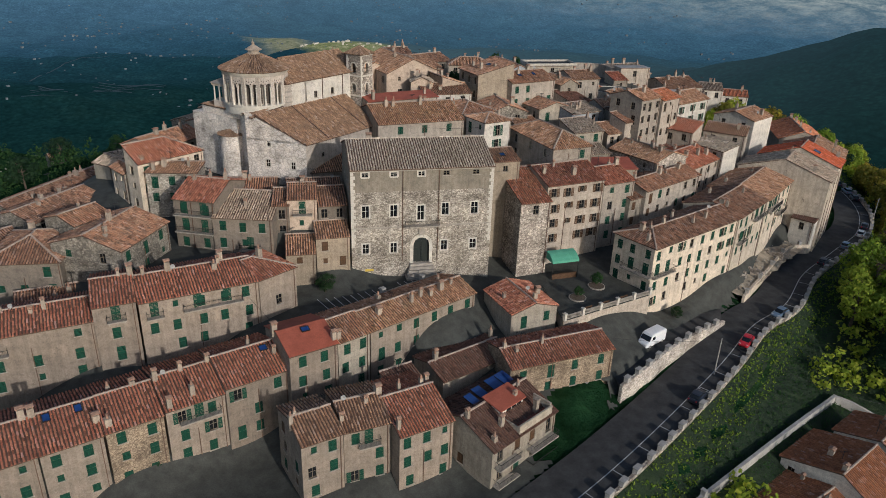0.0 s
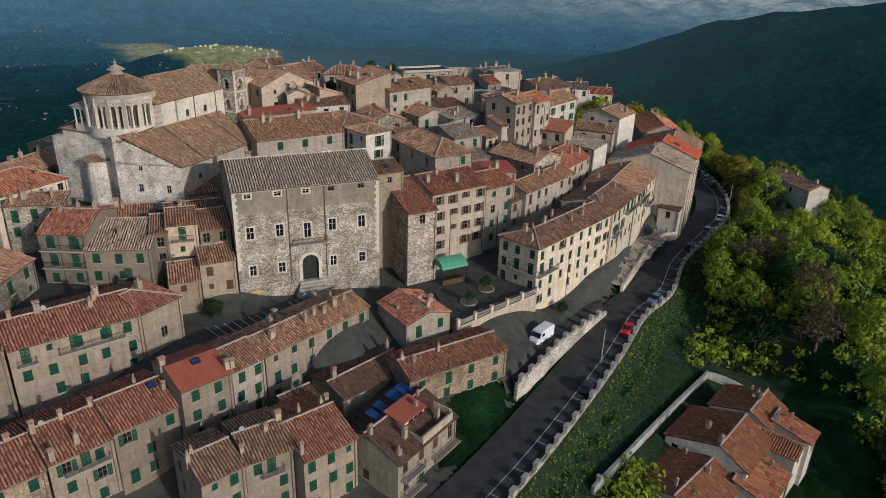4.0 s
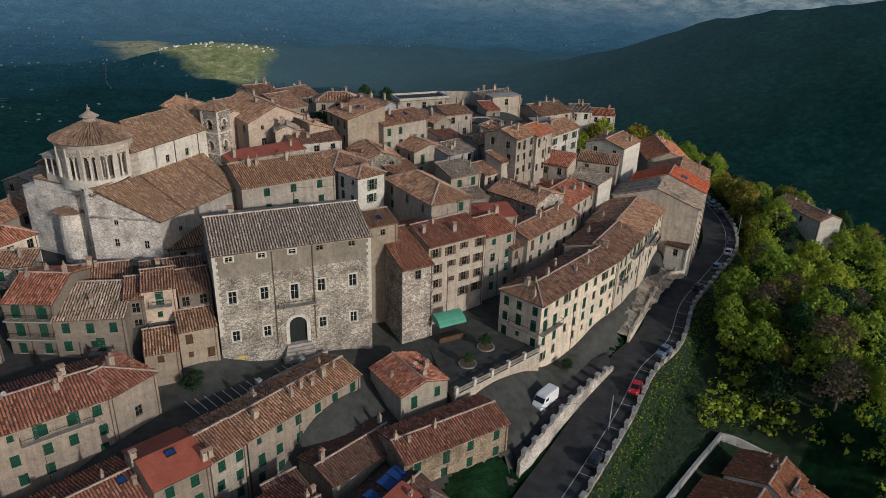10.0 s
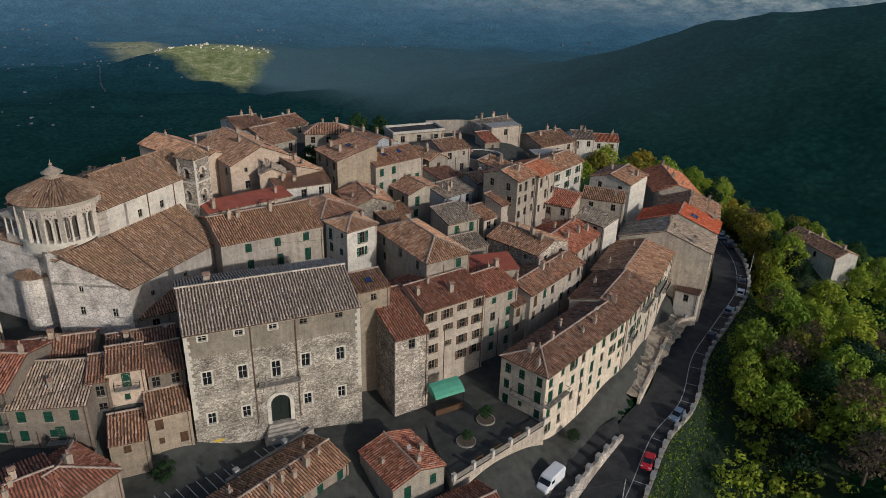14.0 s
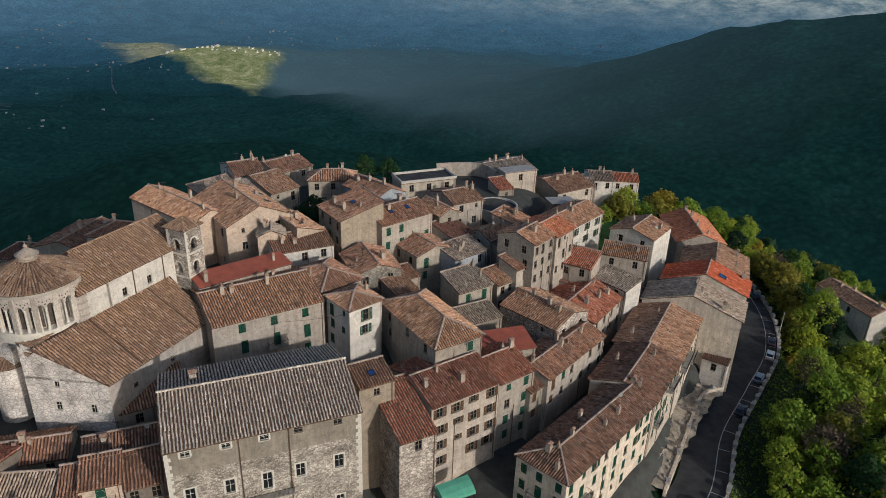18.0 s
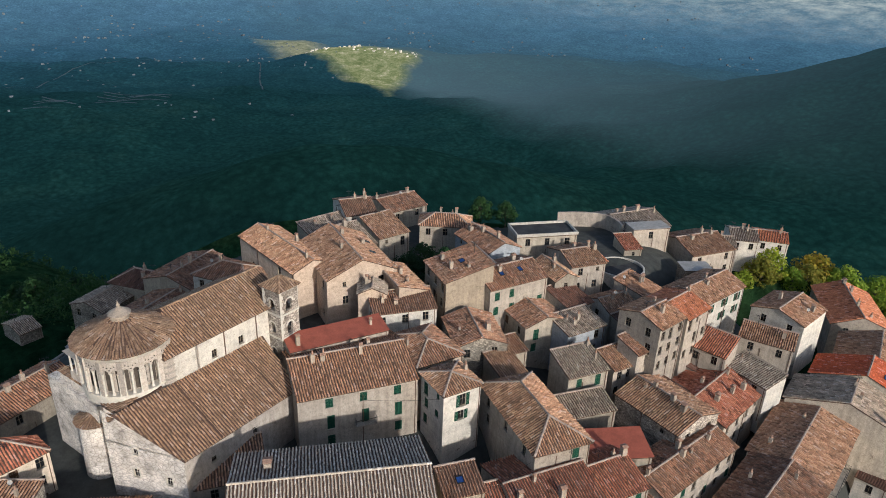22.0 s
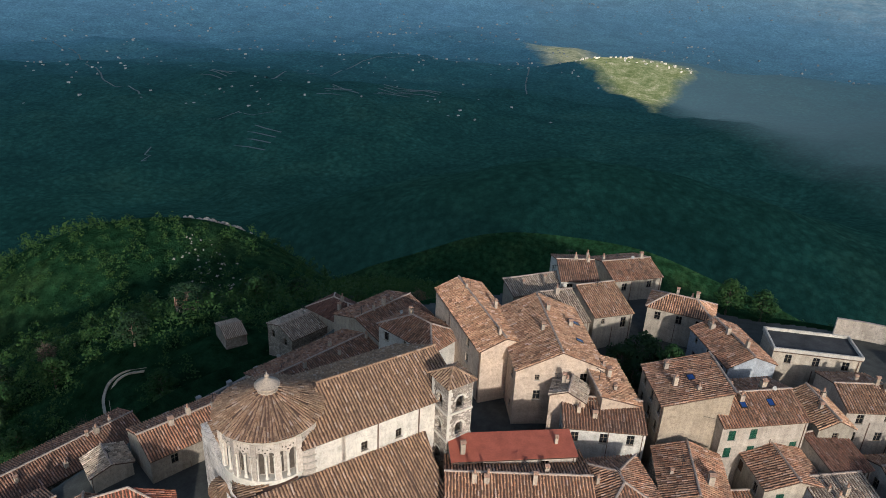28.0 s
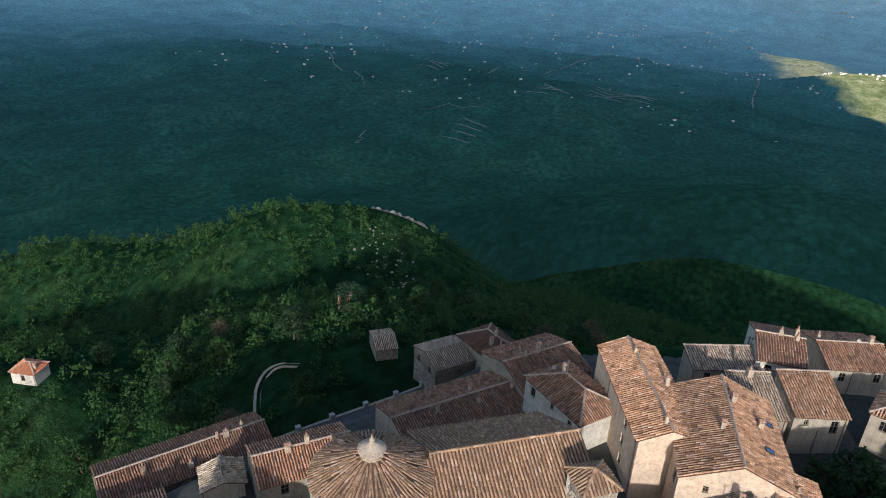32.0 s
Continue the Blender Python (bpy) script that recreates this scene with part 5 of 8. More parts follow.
def terrace_house(info):
    """The house with a sunk red roof terrace, a dormer with white windows and solar panels."""
    t, fr, h = info
    D, rise = 12.0, 2.2
    a = math.degrees(math.atan2(rise, 6.0))
    part("roof_terrace", box_mesh("roof_terrace", "redsheet", (5.2, 0.4, h - 0.2, 11.6, 3.4, h + 0.55)), None, t, "red tiled roof terrace")
    part("terrace_parapet", box_mesh("terrace_parapet", "grey", (5.0, 0.15, h - 0.4, 11.8, 0.4, h + 1.35), (11.6, 0.4, h - 0.4, 11.85, 3.4, h + 1.7), (5.0, 0.4, h - 0.4, 5.2, 3.4, h + 1.1)), None, t)
    dm = part("dormer", box_mesh("dormer", "white", (4.9, 3.5, h - 0.2, 9.6, 6.4, h + 2.25)), None, t, "white dormer above the terrace")
    for k in range(3):
        part("pane", box_mesh("pane", "glass", (6.2 + 1.05 * k, 3.44, h + 0.85, 7.05 + 1.05 * k, 3.5, h + 1.95)), None, dm)
    b = Build()
    slab(b, [(4.6, 3.15, h + 2.2), (9.9, 3.15, h + 2.2), (9.9, 6.6, h + 2.75), (4.6, 6.6, h + 2.75)], 0.15)
    part("dormer_roof", b, "redsheet", dm, "smooth red dormer roof")
    part("terrace_chimney", box_mesh("terrace_chimney", "chimney", (9.6, 1.2, h, 10.2, 1.8, h + 2.6), (9.5, 1.1, h + 2.6, 10.3, 1.9, h + 2.75)), None, t)
    at = Matrix.Translation((0, 0, 0))
    for k, (u, v, w, hh) in enumerate(((3.2, 8.0, 1.4, 2.0), (5.2, 8.3, 1.6, 2.2), (8.0, 8.3, 2.0, 2.4), (10.1, 8.4, 2.0, 2.4))):
        z = roof_height("gable", 13.1, D, h, rise, u, v)
        p = part("solar_panel", box_mesh("solar_panel", "iron", (0, 0, 0, w, hh, 0.08)), None, t, "blue solar panel", at=Matrix.Translation((u, v - 1.2, z + 0.45)) @ pose(0, 0, 0, 9, 0, 0))
        part("panel_glass", box_mesh("panel_glass", "solar", (0.05, 0.05, 0.08, w - 0.05, hh - 0.05, 0.09)), None, p)
    balcony(t, fr["f"][0], 0.4, h - 2.7, 4.2, 1.2)
    balcony(t, fr["f"][0], 0.4, h - 5.6, 4.2, 1.2)
    balcony(t, fr["f"][0], 7.0, h - 3.4, 5.4, 1.3)
    balcony(t, fr["f"][0], 7.0, h - 6.2, 5.4, 1.3)


terrace_house(d4)
# a gabled lean-to between the palazzo and the church
house(-17.6, 17.6, 8, 9.5, 13.0, 8.2, 2.2, "hip_left", "cream", "t_brown", "low building between palazzo and church with brown tiles", "f:2x1p l:2x1p", "", base=3)
# porch and side wall of the house at the bend
house(88.4, 20.9, -55, 5.2, 5.4, -6.8, 1.0, "shed", "white", "t_dark", "small porch with striped tile roof beside the road", "f:1x1p", "", base=-13)
house(19.3, 51.6, 106, 12.0, 6.2, 17.6, 1.9, "shed", "pink", "t_brown", "side wing of the pink house with long tile slope", "l:1x1p", "0.5,0.5", base=8)
house(6.3, 50.3, -8, 5.2, 4.5, 18.2, 1.2, "front", "pink", "t_grey", "small gabled addition on the pink house", "l:1x1p", "0.3,0.6", base=8)
house(-1.4, 81.5, 31, 15.0, 5.0, 16.4, 1.2, "shed", "grey", "t_grey", "low house with long grey tile roof on the far edge", "f:3x1p", "0.5,0.5", base=8)
house(67.6, 36.4, 42, 7.6, 4.6, 4.4, 1.0, "shed", "grey", "t_dark", "low house with dark red lean-to roof beside the lane", "", "0.5,0.6", base=-3)
house(95.0, 84.0, -18, 6.5, 8.0, 8.0, 1.4, "gable", "cream", "t_grey", "small house with grey roof on the eastern edge", "f:2x1p", "0.5,0.5", base=-2)
house(-26.3, -11.8, 37, 6.9, 9.5, 1.5, 1.6, "hip_right", "tan", "t_red", "pale corner house with hipped red tile roof", "f:1x2p r:1x1p", "0.5,0.5", base=-8)
house(-33.0, 13.2, -5, 9.5, 6.6, 6.8, 1.4, "gable", "grey", "t_old", "low house with brown roof below the church", "f:2x1p", "0.4,0.5", base=-3)
house(-22.0, 8.8, 0, 9.5, 5.0, 7.4, 1.1, "shed", "grey", "t_old", "narrow back building with worn tile roof", "", "0.3,0.7", base=-3)
house(52.8, 48.2, 17, 7.2, 7.6, 12.0, 1.5, "gable", "white", "t_brown", "small white house with brown gable roof", "f:1x1p l:1x1p", "0.4,0.4", base=4)
house(43.6, 53.6, 15, 5.4, 9.0, 16.6, 1.4, "front", "grey", "t_brown", "narrow house with tan tile roof", "f:1x1p", "0.7,0.7", base=7)
house(54.4, 42.6, 22, 6.6, 5.2, 11.4, 1.1, "shed", "grey", "t_dark", "low back building with dark tile roof", "", "0.6,0.5", base=3)
house(36.5, 25.2, 8, 9.0, 5.0, 7.6, 1.0, "shed", "grey", "t_grey", "low roof over a yard between the houses", "", "", base=0)
house(30.5, 39.6, 16, 4.6, 4.6, 10.5, 0.9, "shed", "grey", "t_old", "small shed roof in the narrow gap", "", "", base=4)
house(57.5, 27.2, 33, 5.6, 9.0, 5.6, 1.0, "shed", "grey", "t_dark", "low house with dark tile roof beside the lane", "", "0.5,0.5", base=-4)
house(119.8, 50.6, 65, 19.0, 12.5, 1.4, 2.4, "gable", "cream", "t_orange", "house with orange tile roof at the far end of the row", "f:4x2p l:2x1p", "0.3,0.5 0.7,0.45 0.9,0.5", base=-14)

# ---- palazzo ----
def palazzo():
    base, L, D, h, rise = -6.0, 24.0, 17.0, 20.0, 2.7
    t = thing("palazzo", pose(-12, 0, base), "large stone palazzo with arched portal and grey tile roof", "palace")
    planes, ridges = planes_of("gable", L, D, h, rise)
    rb, tb = Build(), Build()
    for i, (p0, p1, q1, q0) in enumerate(planes):
        slab(rb, [p0, p1, q1, q0], 0.2)
        tile_plane(tb, p0, p1, q1, q0, pitch=0.42, seed=i + 50)
    for p, q in ridges:
        ridge_tiles(tb, Vector(p) + Vector((0, 0, 0.06)), Vector(q) + Vector((0, 0, 0.06)), 5)
    ro = part("roof", rb, "under", t)
    part("roof_tiles", tb, "t_palazzo", ro, kind="stuff")
    o = 0.35
    fm = Matrix.Translation((0.15, o, 0))
    S = L - 0.3
    cols = (-9.5, -4.85, -0.35, 3.8, 8.8)
    up, lo = [], []
    for i, x in enumerate(cols):
        u = x + 12 - 0.15
        up.append((u - 0.55, 13.0 + 6 - 0.45, 1.1, 0.8, "s" if i < 3 else "p"))
        if i == 2:
            lo.append((u - 0.6, 5.1 + 6 - 0.2, 1.2, 2.6, "s"))
        else:
            lo.append((u - 0.6, 6.65 + 6 - 1.0, 1.2, 2.1, "s"))
            lo.append((u - 0.55, 0.15 + 6 - 0.9, 1.1, 1.8, "s"))
    arch = (10.35, 3.2, 2.7, 4.6, "O")
    part("band", box_mesh("band", "dkstone", (0, -0.06, 9.75, S, 0.05, 10.0)), None, t, at=fm)
    wall(t, fm, S, -2.5, 16.1, 16.1, None, "rubble_fine", lo + [arch], 0.6)
    wall(t, fm, S, 16.1, h - 0.05, h - 0.05, None, "palazzo", up, 0.6)
    for q in up + lo:
        window(t, fm, *q)
    # the portal's arch, fanned out of wedge stones, and its leaf
    b = Build()
    cx, cz, r = 10.35 + 1.35, 6.45, 1.35
    for i in range(9):
        a0, a1 = math.pi * i / 9, math.pi * (i + 1) / 9 - 0.02
        for k in (0,):
            p = [(cx + rr * math.cos(a), cz + rr * math.sin(a)) for rr, a in ((r, a0), (r + 0.55, a0), (r + 0.55, a1), (r, a1))]
            b.face(*[(x, -0.10, z) for x, z in p])
            b.face((p[0][0], -0.10, p[0][1]), (p[3][0], -0.10, p[3][1]), (p[3][0], 0.6, p[3][1]), (p[0][0], 0.6, p[0][1]))
            b.face((p[1][0], 0.0, p[1][1]), (p[2][0], 0.0, p[2][1]), (p[2][0], -0.10, p[2][1]), (p[1][0], -0.10, p[1][1]))
    for x in (cx - r - 0.55, cx + r):
        b.box(x, -0.10, 3.2, x + 0.55, 0.5, cz)
    # spandrels close the square opening above the arch
    for i in range(12):
        a0, a1 = math.pi * i / 12, math.pi * (i + 1) / 12
        b.face((cx + r * math.cos(a0), 0.02, cz + r * math.sin(a0)), (cx + r * math.cos(a0), 0.02, 7.85), (cx + r * math.cos(a1), 0.02, 7.85), (cx + r * math.cos(a1), 0.02, cz + r * math.sin(a1)))
    po = part("portal", b, "stone", t, "pale stone arch", at=fm)
    part("door_leaf", box_mesh("door_leaf", "blackdoor", (10.35, 0.4, 3.2, 11.68, 0.48, 7.8), (11.72, 0.4, 3.2, 13.05, 0.48, 7.8), *[(10.5 + 1.35 * i, 0.36, 3.5 + 1.3 * k, 11.5 + 1.35 * i, 0.41, 4.5 + 1.3 * k) for i in (0, 1) for k in (0, 1, 2)]), None, po)
    part("coat_of_arms", shared("arms", lambda: shield()), None, t, at=fm @ Matrix.Translation((cx, -0.12, 8.75)))
    for i in range(5):
        part("portal_step", box_mesh("portal_step", "dkstone", (cx - 1.9 - 0.2 * (4 - i), -0.5 - 0.32 * (4 - i), 0.7 + 0.5 * i, cx + 1.9 + 0.2 * (4 - i), 0.0, 1.2 + 0.5 * i - 0.02)), None, t, at=fm)
    balcony(t, fm, cx - 2.9, 10.15, 5.8, 1.1)
    for side, S0 in ((0, 0.0), (1, S - 0.75)):
        for k in range(24):
            w = 0.75 if k % 2 else 0.48
            x = S0 if side == 0 else S - w
            part("quoin", box_mesh("quoin", "stone", (0, -0.06, 0, w, 0.1, 0.5)), None, t, at=fm @ Matrix.Translation((x, 0, 6.6 + 0.56 * k)))
    for x in (8.4, 14.4):
        part("downpipe", box_mesh("downpipe", "gutter", (x, -0.14, 3.6, x + 0.13, -0.01, h - 0.2)), None, t, at=fm)
    part("gutter", box_mesh("gutter", "gutter", (0, -0.12, h - 0.2, L, 0.0, h - 0.06)), None, t)
    part("cornice", box_mesh("cornice", "dkstone", (0, -0.2, h - 0.42, S, 0.0, h - 0.2)), None, t, at=fm)
    for m, SS, pk in ((Matrix.Translation((L - 0.15, o, 0)) @ pose(0, 0, 0, 0, 0, 90), D - 2 * o, h + rise - 0.15), (Matrix.Translation((L - 0.15, D - o, 0)) @ pose(0, 0, 0, 0, 0, 180), S, None),
                      (Matrix.Translation((0.15, D - o, 0)) @ pose(0, 0, 0, 0, 0, 270), D - 2 * o, h + rise - 0.15)):
        holes = [(SS * (k + 0.5) / 4 - 0.5, z, 1.0, 1.7, "p") for k in range(4) for z in (12.0, 16.5)]
        wall(t, m, SS, -2.5, h - 0.05, h - 0.05, pk, "palazzo", holes, 0.6)
        for q in holes:
            window(t, m, *q)
    chimney(t, 4.5, 12.0, h + rise * 0.55, 1.0, 0.9)
    part("sign_board", box_mesh("sign_board", "yellow", (2.2, -0.1, 2.1, 3.6, -0.02, 2.5)), None, t, "yellow sign board", at=fm)


def shield():
    b = Build()
    b.prism([(-0.5, -0.12), (0.5, -0.12), (0.5, 0.12), (-0.5, 0.12)], -0.2, 0.6)
    b.prism([(-0.35, -0.14), (0.35, -0.14), (0.35, 0.12), (-0.35, 0.12)], -0.5, 0.75)
    return b.mesh("coat_of_arms", "dkstone")


MAT["yellow"] = plain("yellow_enamel", (0.62, 0.42, 0.05), 0.5, 0, 0.1, 2)
palazzo()

# ---- church ----
CH = pose(-18, 17, 0, 0, 0, 44)


def roundel_mesh(w):
    """Dark discs that follow the two arches of a bay, in place of small round openings."""
    b = Build()
    half = w * 0.495
    for s in (-half, half):
        for k in range(5):
            a = math.pi * (0.08 + 0.21 * k)
            x, z = s + (half - 0.02) * math.cos(a), 22.62 + (half + 0.08) * math.sin(a)
            b.tube((x, -0.02, z), (x, 0.012, z), 0.095, sides=8)
    return b.mesh("roundels", "darkstone")


def church():
    t = thing("church", CH, "pale stone church with a round colonnaded apse and lichened tile roofs", "church")
    # aisle with its long lean-to roof
    L, z0, d, rise = 19.6, 13.5, 9.4, 4.65
    rb, tb = Build(), Build()
    A, B, C, E = (0, 0, z0), (L, 0, z0), (L + 2.0, d, z0 + rise), (-3.2, d, z0 + rise)
    slab(rb, [A, B, C, E], 0.2)
    tile_plane(tb, A, B, C, E, pitch=0.42, seed=71)
    aisle = part("aisle_roof", rb, "under", t)
    part("roof_tiles", tb, "t_church", aisle, kind="stuff")
    part("roof_seam", box_mesh("roof_seam", "under", (5.9, 0.05, -0.1, 6.03, 10.4, 0.15)), None, t, at=Matrix.Translation((0, 0, z0)) @ pose(0, 0, 0, math.degrees(math.atan2(rise, d)), 0, 0))
    part("roof_seam", box_mesh("roof_seam", "under", (5.9, 0.05, -0.1, 6.03, 10.4, 0.15)), None, t, at=Matrix.Translation((10.8, 0, z0)) @ pose(0, 0, 0, math.degrees(math.atan2(rise, d)), 0, 0))
    fw = Matrix.Translation((0.1, 0.3, 0))
    holes = [(4.0, 10.4, 0.8, 0.8, "p"), (11.0, 10.4, 0.8, 0.8, "p")]
    wall(t, fw, L - 0.2, 2, z0 - 0.1, z0 - 0.1, None, "church", holes, 0.5)
    for q in holes:
        window(t, fw, *q)
    # west wall below the aisle's sloping verge
    wall(t, Matrix.Translation((L - 0.1, 0.4, 0)) @ pose(0, 0, 0, 0, 0, 77.5), 9.0, 2, z0, z0 + rise - 0.1, None, "church", [], 0.5)
    wm = Matrix.Translation((-3.6, 11.4, 0)) @ pose(0, 0, 0, 0, 0, 288.4)
    holes = [(4.0, 12.4, 0.8, 1.4, "s"), (3.6, 8.6, 0.9, 1.4, "s"), (8.6, 8.6, 0.9, 1.4, "s")]
    wall(t, wm, 11.7, 1, z0 + rise + 0.3, z0 - 0.1, None, "rubble_lit", holes, 0.5)
    for q in holes:
        window(t, wm, *q)
    # block below the round apse
    b = Build()
    b.prism([(-3.2, 10.4), (9.4, 10.4), (9.4, 26.0), (-1.2, 26.0), (-1.2, 15.4)], 1, 17.2)
    b.prism([(-2.0, 15.6), (-1.0, 15.6), (-1.0, 28.0), (-2.0, 28.0)], 1, 15.9)
    b.prism([(-1.0, 26.0), (6.0, 26.0), (6.0, 28.0), (-1.0, 28.0)], 1, 15.9)
    part("apse_block", b, "rubble_lit", t, "rubble stone block in a sunlit tone")
    b = Build()
    b.prism([(9.4, 9.6), (17.8, 9.6), (17.8, 22), (9.4, 22)], 1, 17.4)
    part("core", b, "church", t)
    rb, tb = Build(), Build()
    for p0, p1, q1, q0 in (((-1.5, 26.2, 17.4), (-1.5, 15.3, 17.4), (3.3, 15.3, 18.4), (3.3, 22.0, 18.4)), ((-1.5, 15.4, 17.4), (-3.75, 9.5, 17.5), (4.2, 9.5, 18.45), (4.2, 15.4, 18.45))):
        slab(rb, [p0, p1, q1, q0], 0.15)
        tile_plane(tb, p0, p1, q1, q0, seed=72)
    ob = part("block_roof", rb, "under", t)
    part("roof_tiles", tb, "t_church", ob, kind="stuff")
    # half-round stone turret
    b = Build()
    b.lathe([(2.5, 1), (2.4, 8), (2.3, 12.7), (2.45, 12.8), (2.45, 13.1)], 20, -1.4, 17.7)
    tu = part("turret", b, "rubble_lit", t, "round rubble stone buttress")
    b = Build()
    for i in range(16):
        a = math.pi * 2 * i / 16
        tile_plane(b, (-1.4 + 2.7 * math.cos(a), 17.7 + 2.7 * math.sin(a), 13.0), (-1.4 + 2.7 * math.cos(a + 0.4), 17.7 + 2.7 * math.sin(a + 0.4), 13.0), (-1.4, 17.7, 14.0), (-1.4, 17.7, 14.0), seed=i)
    b.lathe([(2.75, 12.95), (0.05, 14.0)], 20, -1.4, 17.7)
    part("turret_roof", b, "t_church", tu)
    # the round apse with its arcade
    cx, cy, R = 3.3, 15.6, 5.75
    b = Build()
    b.lathe([(R - 0.9, 17.0), (R - 0.9, 24.6)], 48, cx, cy)
    drum = part("drum", b, "church", t, "pale drum wall", smooth=True)
    b = Build()
    b.lathe([(R - 0.9, 18.9), (R + 0.25, 18.9), (R + 0.25, 18.6), (R + 0.05, 18.5), (R + 0.05, 17.2)], 48, cx, cy)
    part("plinth", b, "stone", t)
    b = Build()
    b.lathe([(R - 0.1, 24.0), (R + 0.1, 24.0), (R + 0.1, 24.25), (R + 0.35, 24.4), (R + 0.45, 24.75), (R + 0.62, 24.85), (R + 0.62, 24.95)], 48, cx, cy)
    part("cornice", b, "stone", t, smooth=True)
    bays = 14
    for i in range(bays):
        a = 2 * math.pi * (i + 0.5) / bays
        w = 2 * math.pi / bays * R / 2
        at = Matrix.Translation((cx, cy, 0)) @ pose(0, 0, 0, 0, 0, math.degrees(a) - 90) @ Matrix.Translation((0, R, 0))
        key = "bay"

        def bay():
            b = Build()
            n, top, spring = 8, 24.05, 22.3
            hw = w * 0.99
            half = hw / 2
            for s in (-half, half):
                r = half - 0.14
                pts = [(s + r * math.cos(math.pi * k / n), spring + r * math.sin(math.pi * k / n)) for k in range(n + 1)]
                for (x0, y0), (x1, y1) in zip(pts, pts[1:]):
                    for y, rev in ((0.0, False), (-0.45, True)):
                        q = [(x0, y, y0), (x0, y, top), (x1, y, top), (x1, y, y1)]
                        b.face(*(q[::-1] if rev else q))
                    b.face((x0, 0, y0), (x1, 0, y1), (x1, -0.45, y1), (x0, -0.45, y0))
                for x0, x1 in ((s - half, s - r), (s + r, s + half)):
                    b.face((x0, 0, spring), (x0, 0, top), (x1, 0, top), (x1, 0, spring))
            return b.mesh("arch", "church")
        part("arch", shared(key, bay), None, t, at=at)
        part("pier", box_mesh("pier", "church", (-0.33, -0.55, 18.9, 0.33, 0.06, 24.0)), None, t, at=at @ Matrix.Translation((-w, 0, 0)))
        for s in (0.0,):
            c = part("column", shared("column", lambda: lathe_mesh("column", "stone", [(0.26, 18.9), (0.26, 19.1), (0.17, 19.2), (0.15, 22.0), (0.24, 22.15), (0.27, 22.3)], 10)), None, t, at=at @ Matrix.Translation((s, -0.22, 0)))
        for s in (-0.5, 0.5):
            part("column", shared("column_thin", lambda: lathe_mesh("column", "stone", [(0.2, 18.9), (0.2, 19.05), (0.13, 19.15), (0.12, 22.0), (0.2, 22.2)], 8)), None, t, at=at @ Matrix.Translation((s * w * 1.5, -0.05, 0)))
        part("roundels", shared("roundels", lambda: roundel_mesh(w)), None, t, "dark discs for round openings over the arches", at=at)
        # dark plates paint the shade behind the arcade onto the drum
        part("niche", box_mesh("niche", "darkstone", (-w * 0.75, -0.95, 19.1, -w * 0.25, -0.86, 22.6), (w * 0.25, -0.95, 19.1, w * 0.75, -0.86, 22.6)), None, t, at=at @ Matrix.Translation((0, 0.02, 0)))
    # conical tile roof with ribs and a lantern
    b, rb = Build(), Build()
    seg = 28
    for i in range(seg):
        a0, a1 = 2 * math.pi * i / seg, 2 * math.pi * (i + 1) / seg
        P = [(cx + r * math.cos(a), cy + r * math.sin(a), z) for r, z, a in ((6.45, 24.9, a0), (6.45, 24.9, a1), (1.2, 27.3, a1), (1.2, 27.3, a0))]
        tile_plane(b, *P, pitch=0.36, seed=i)
        if i % 2 == 0:
            ridge_tiles(b, P[0], P[3], i, 0.13)
    rb.lathe([(1.2, 27.29), (6.45, 24.89), (6.45, 24.77), (1.2, 27.1)], 28, cx, cy)
    cr = part("cone_roof", rb, "under", t)
    part("roof_tiles", b, "t_church", cr, kind="stuff")
    b = Build()
    b.lathe([(1.2, 27.1), (1.2, 27.5), (0.95, 27.6), (0.95, 28.0), (1.5, 28.05), (1.5, 28.15), (0.4, 28.85), (0.3, 28.95), (0.16, 29.05), (0.30, 29.2), (0.22, 29.45), (0.06, 29.55), (0.04, 30.0), (0.0, 30.0)], 20, cx, cy)
    part("lantern", b, "chimney", t, "pale stone lantern", smooth=False)
    # corner pavilion
    px, py = 0.2, 20.6
    pv = part("pavilion", box_mesh("pavilion", "church", (px - 1.6, py - 1.6, 17.5, px + 1.6, py + 1.6, 18.7), (px - 1.7, py - 1.7, 21.4, px + 1.7, py + 1.7, 21.9), (px + 0.4, py - 1.2, 18.7, px + 1.5, py + 1.5, 21.4)), None, t)
    for x, y in ((-1.4, -1.4), (0, -1.4), (1.4, -1.4), (-1.4, 0), (-1.4, 1.4)):
        part("column", shared("column_s", lambda: lathe_mesh("column", "stone", [(0.22, 18.7), (0.16, 18.9), (0.15, 21.1), (0.24, 21.4)], 8)), None, pv, at=Matrix.Translation((px + x, py + y, 0)))
    b = Build()
    k = [(px - 2, py - 2, 21.9), (px + 2, py - 2, 21.9), (px + 2, py + 2, 21.9), (px - 2, py + 2, 21.9), (px, py, 22.9)]
    b.v = k
    b.f = [(0, 1, 4), (1, 2, 4), (2, 3, 4), (3, 0, 4), (3, 2, 1, 0)]
    part("pavilion_roof", b, "dkstone", pv)
    # nave
    n0, n1, u0, u1, ze, nr, zb = 9.2, 26.2, 4.8, 27.0, 22.4, 3.4, 20.3
    rb, tb = Build(), Build()
    mid = 16.0
    a, c, d2, e = (u0, n0, ze), (u1, n0, ze), (u1, mid, ze + nr), (9.6, mid, ze + nr)
    slab(rb, [a, c, d2, e], 0.2)
    tile_plane(tb, a, c, d2, e, pitch=0.42, seed=81)
    a2, c2 = (u1, n1, zb), (9.6, n1, zb)
    slab(rb, [a2, c2, e, d2], 0.2)
    tile_plane(tb, a2, c2, e, d2, pitch=0.42, seed=82)
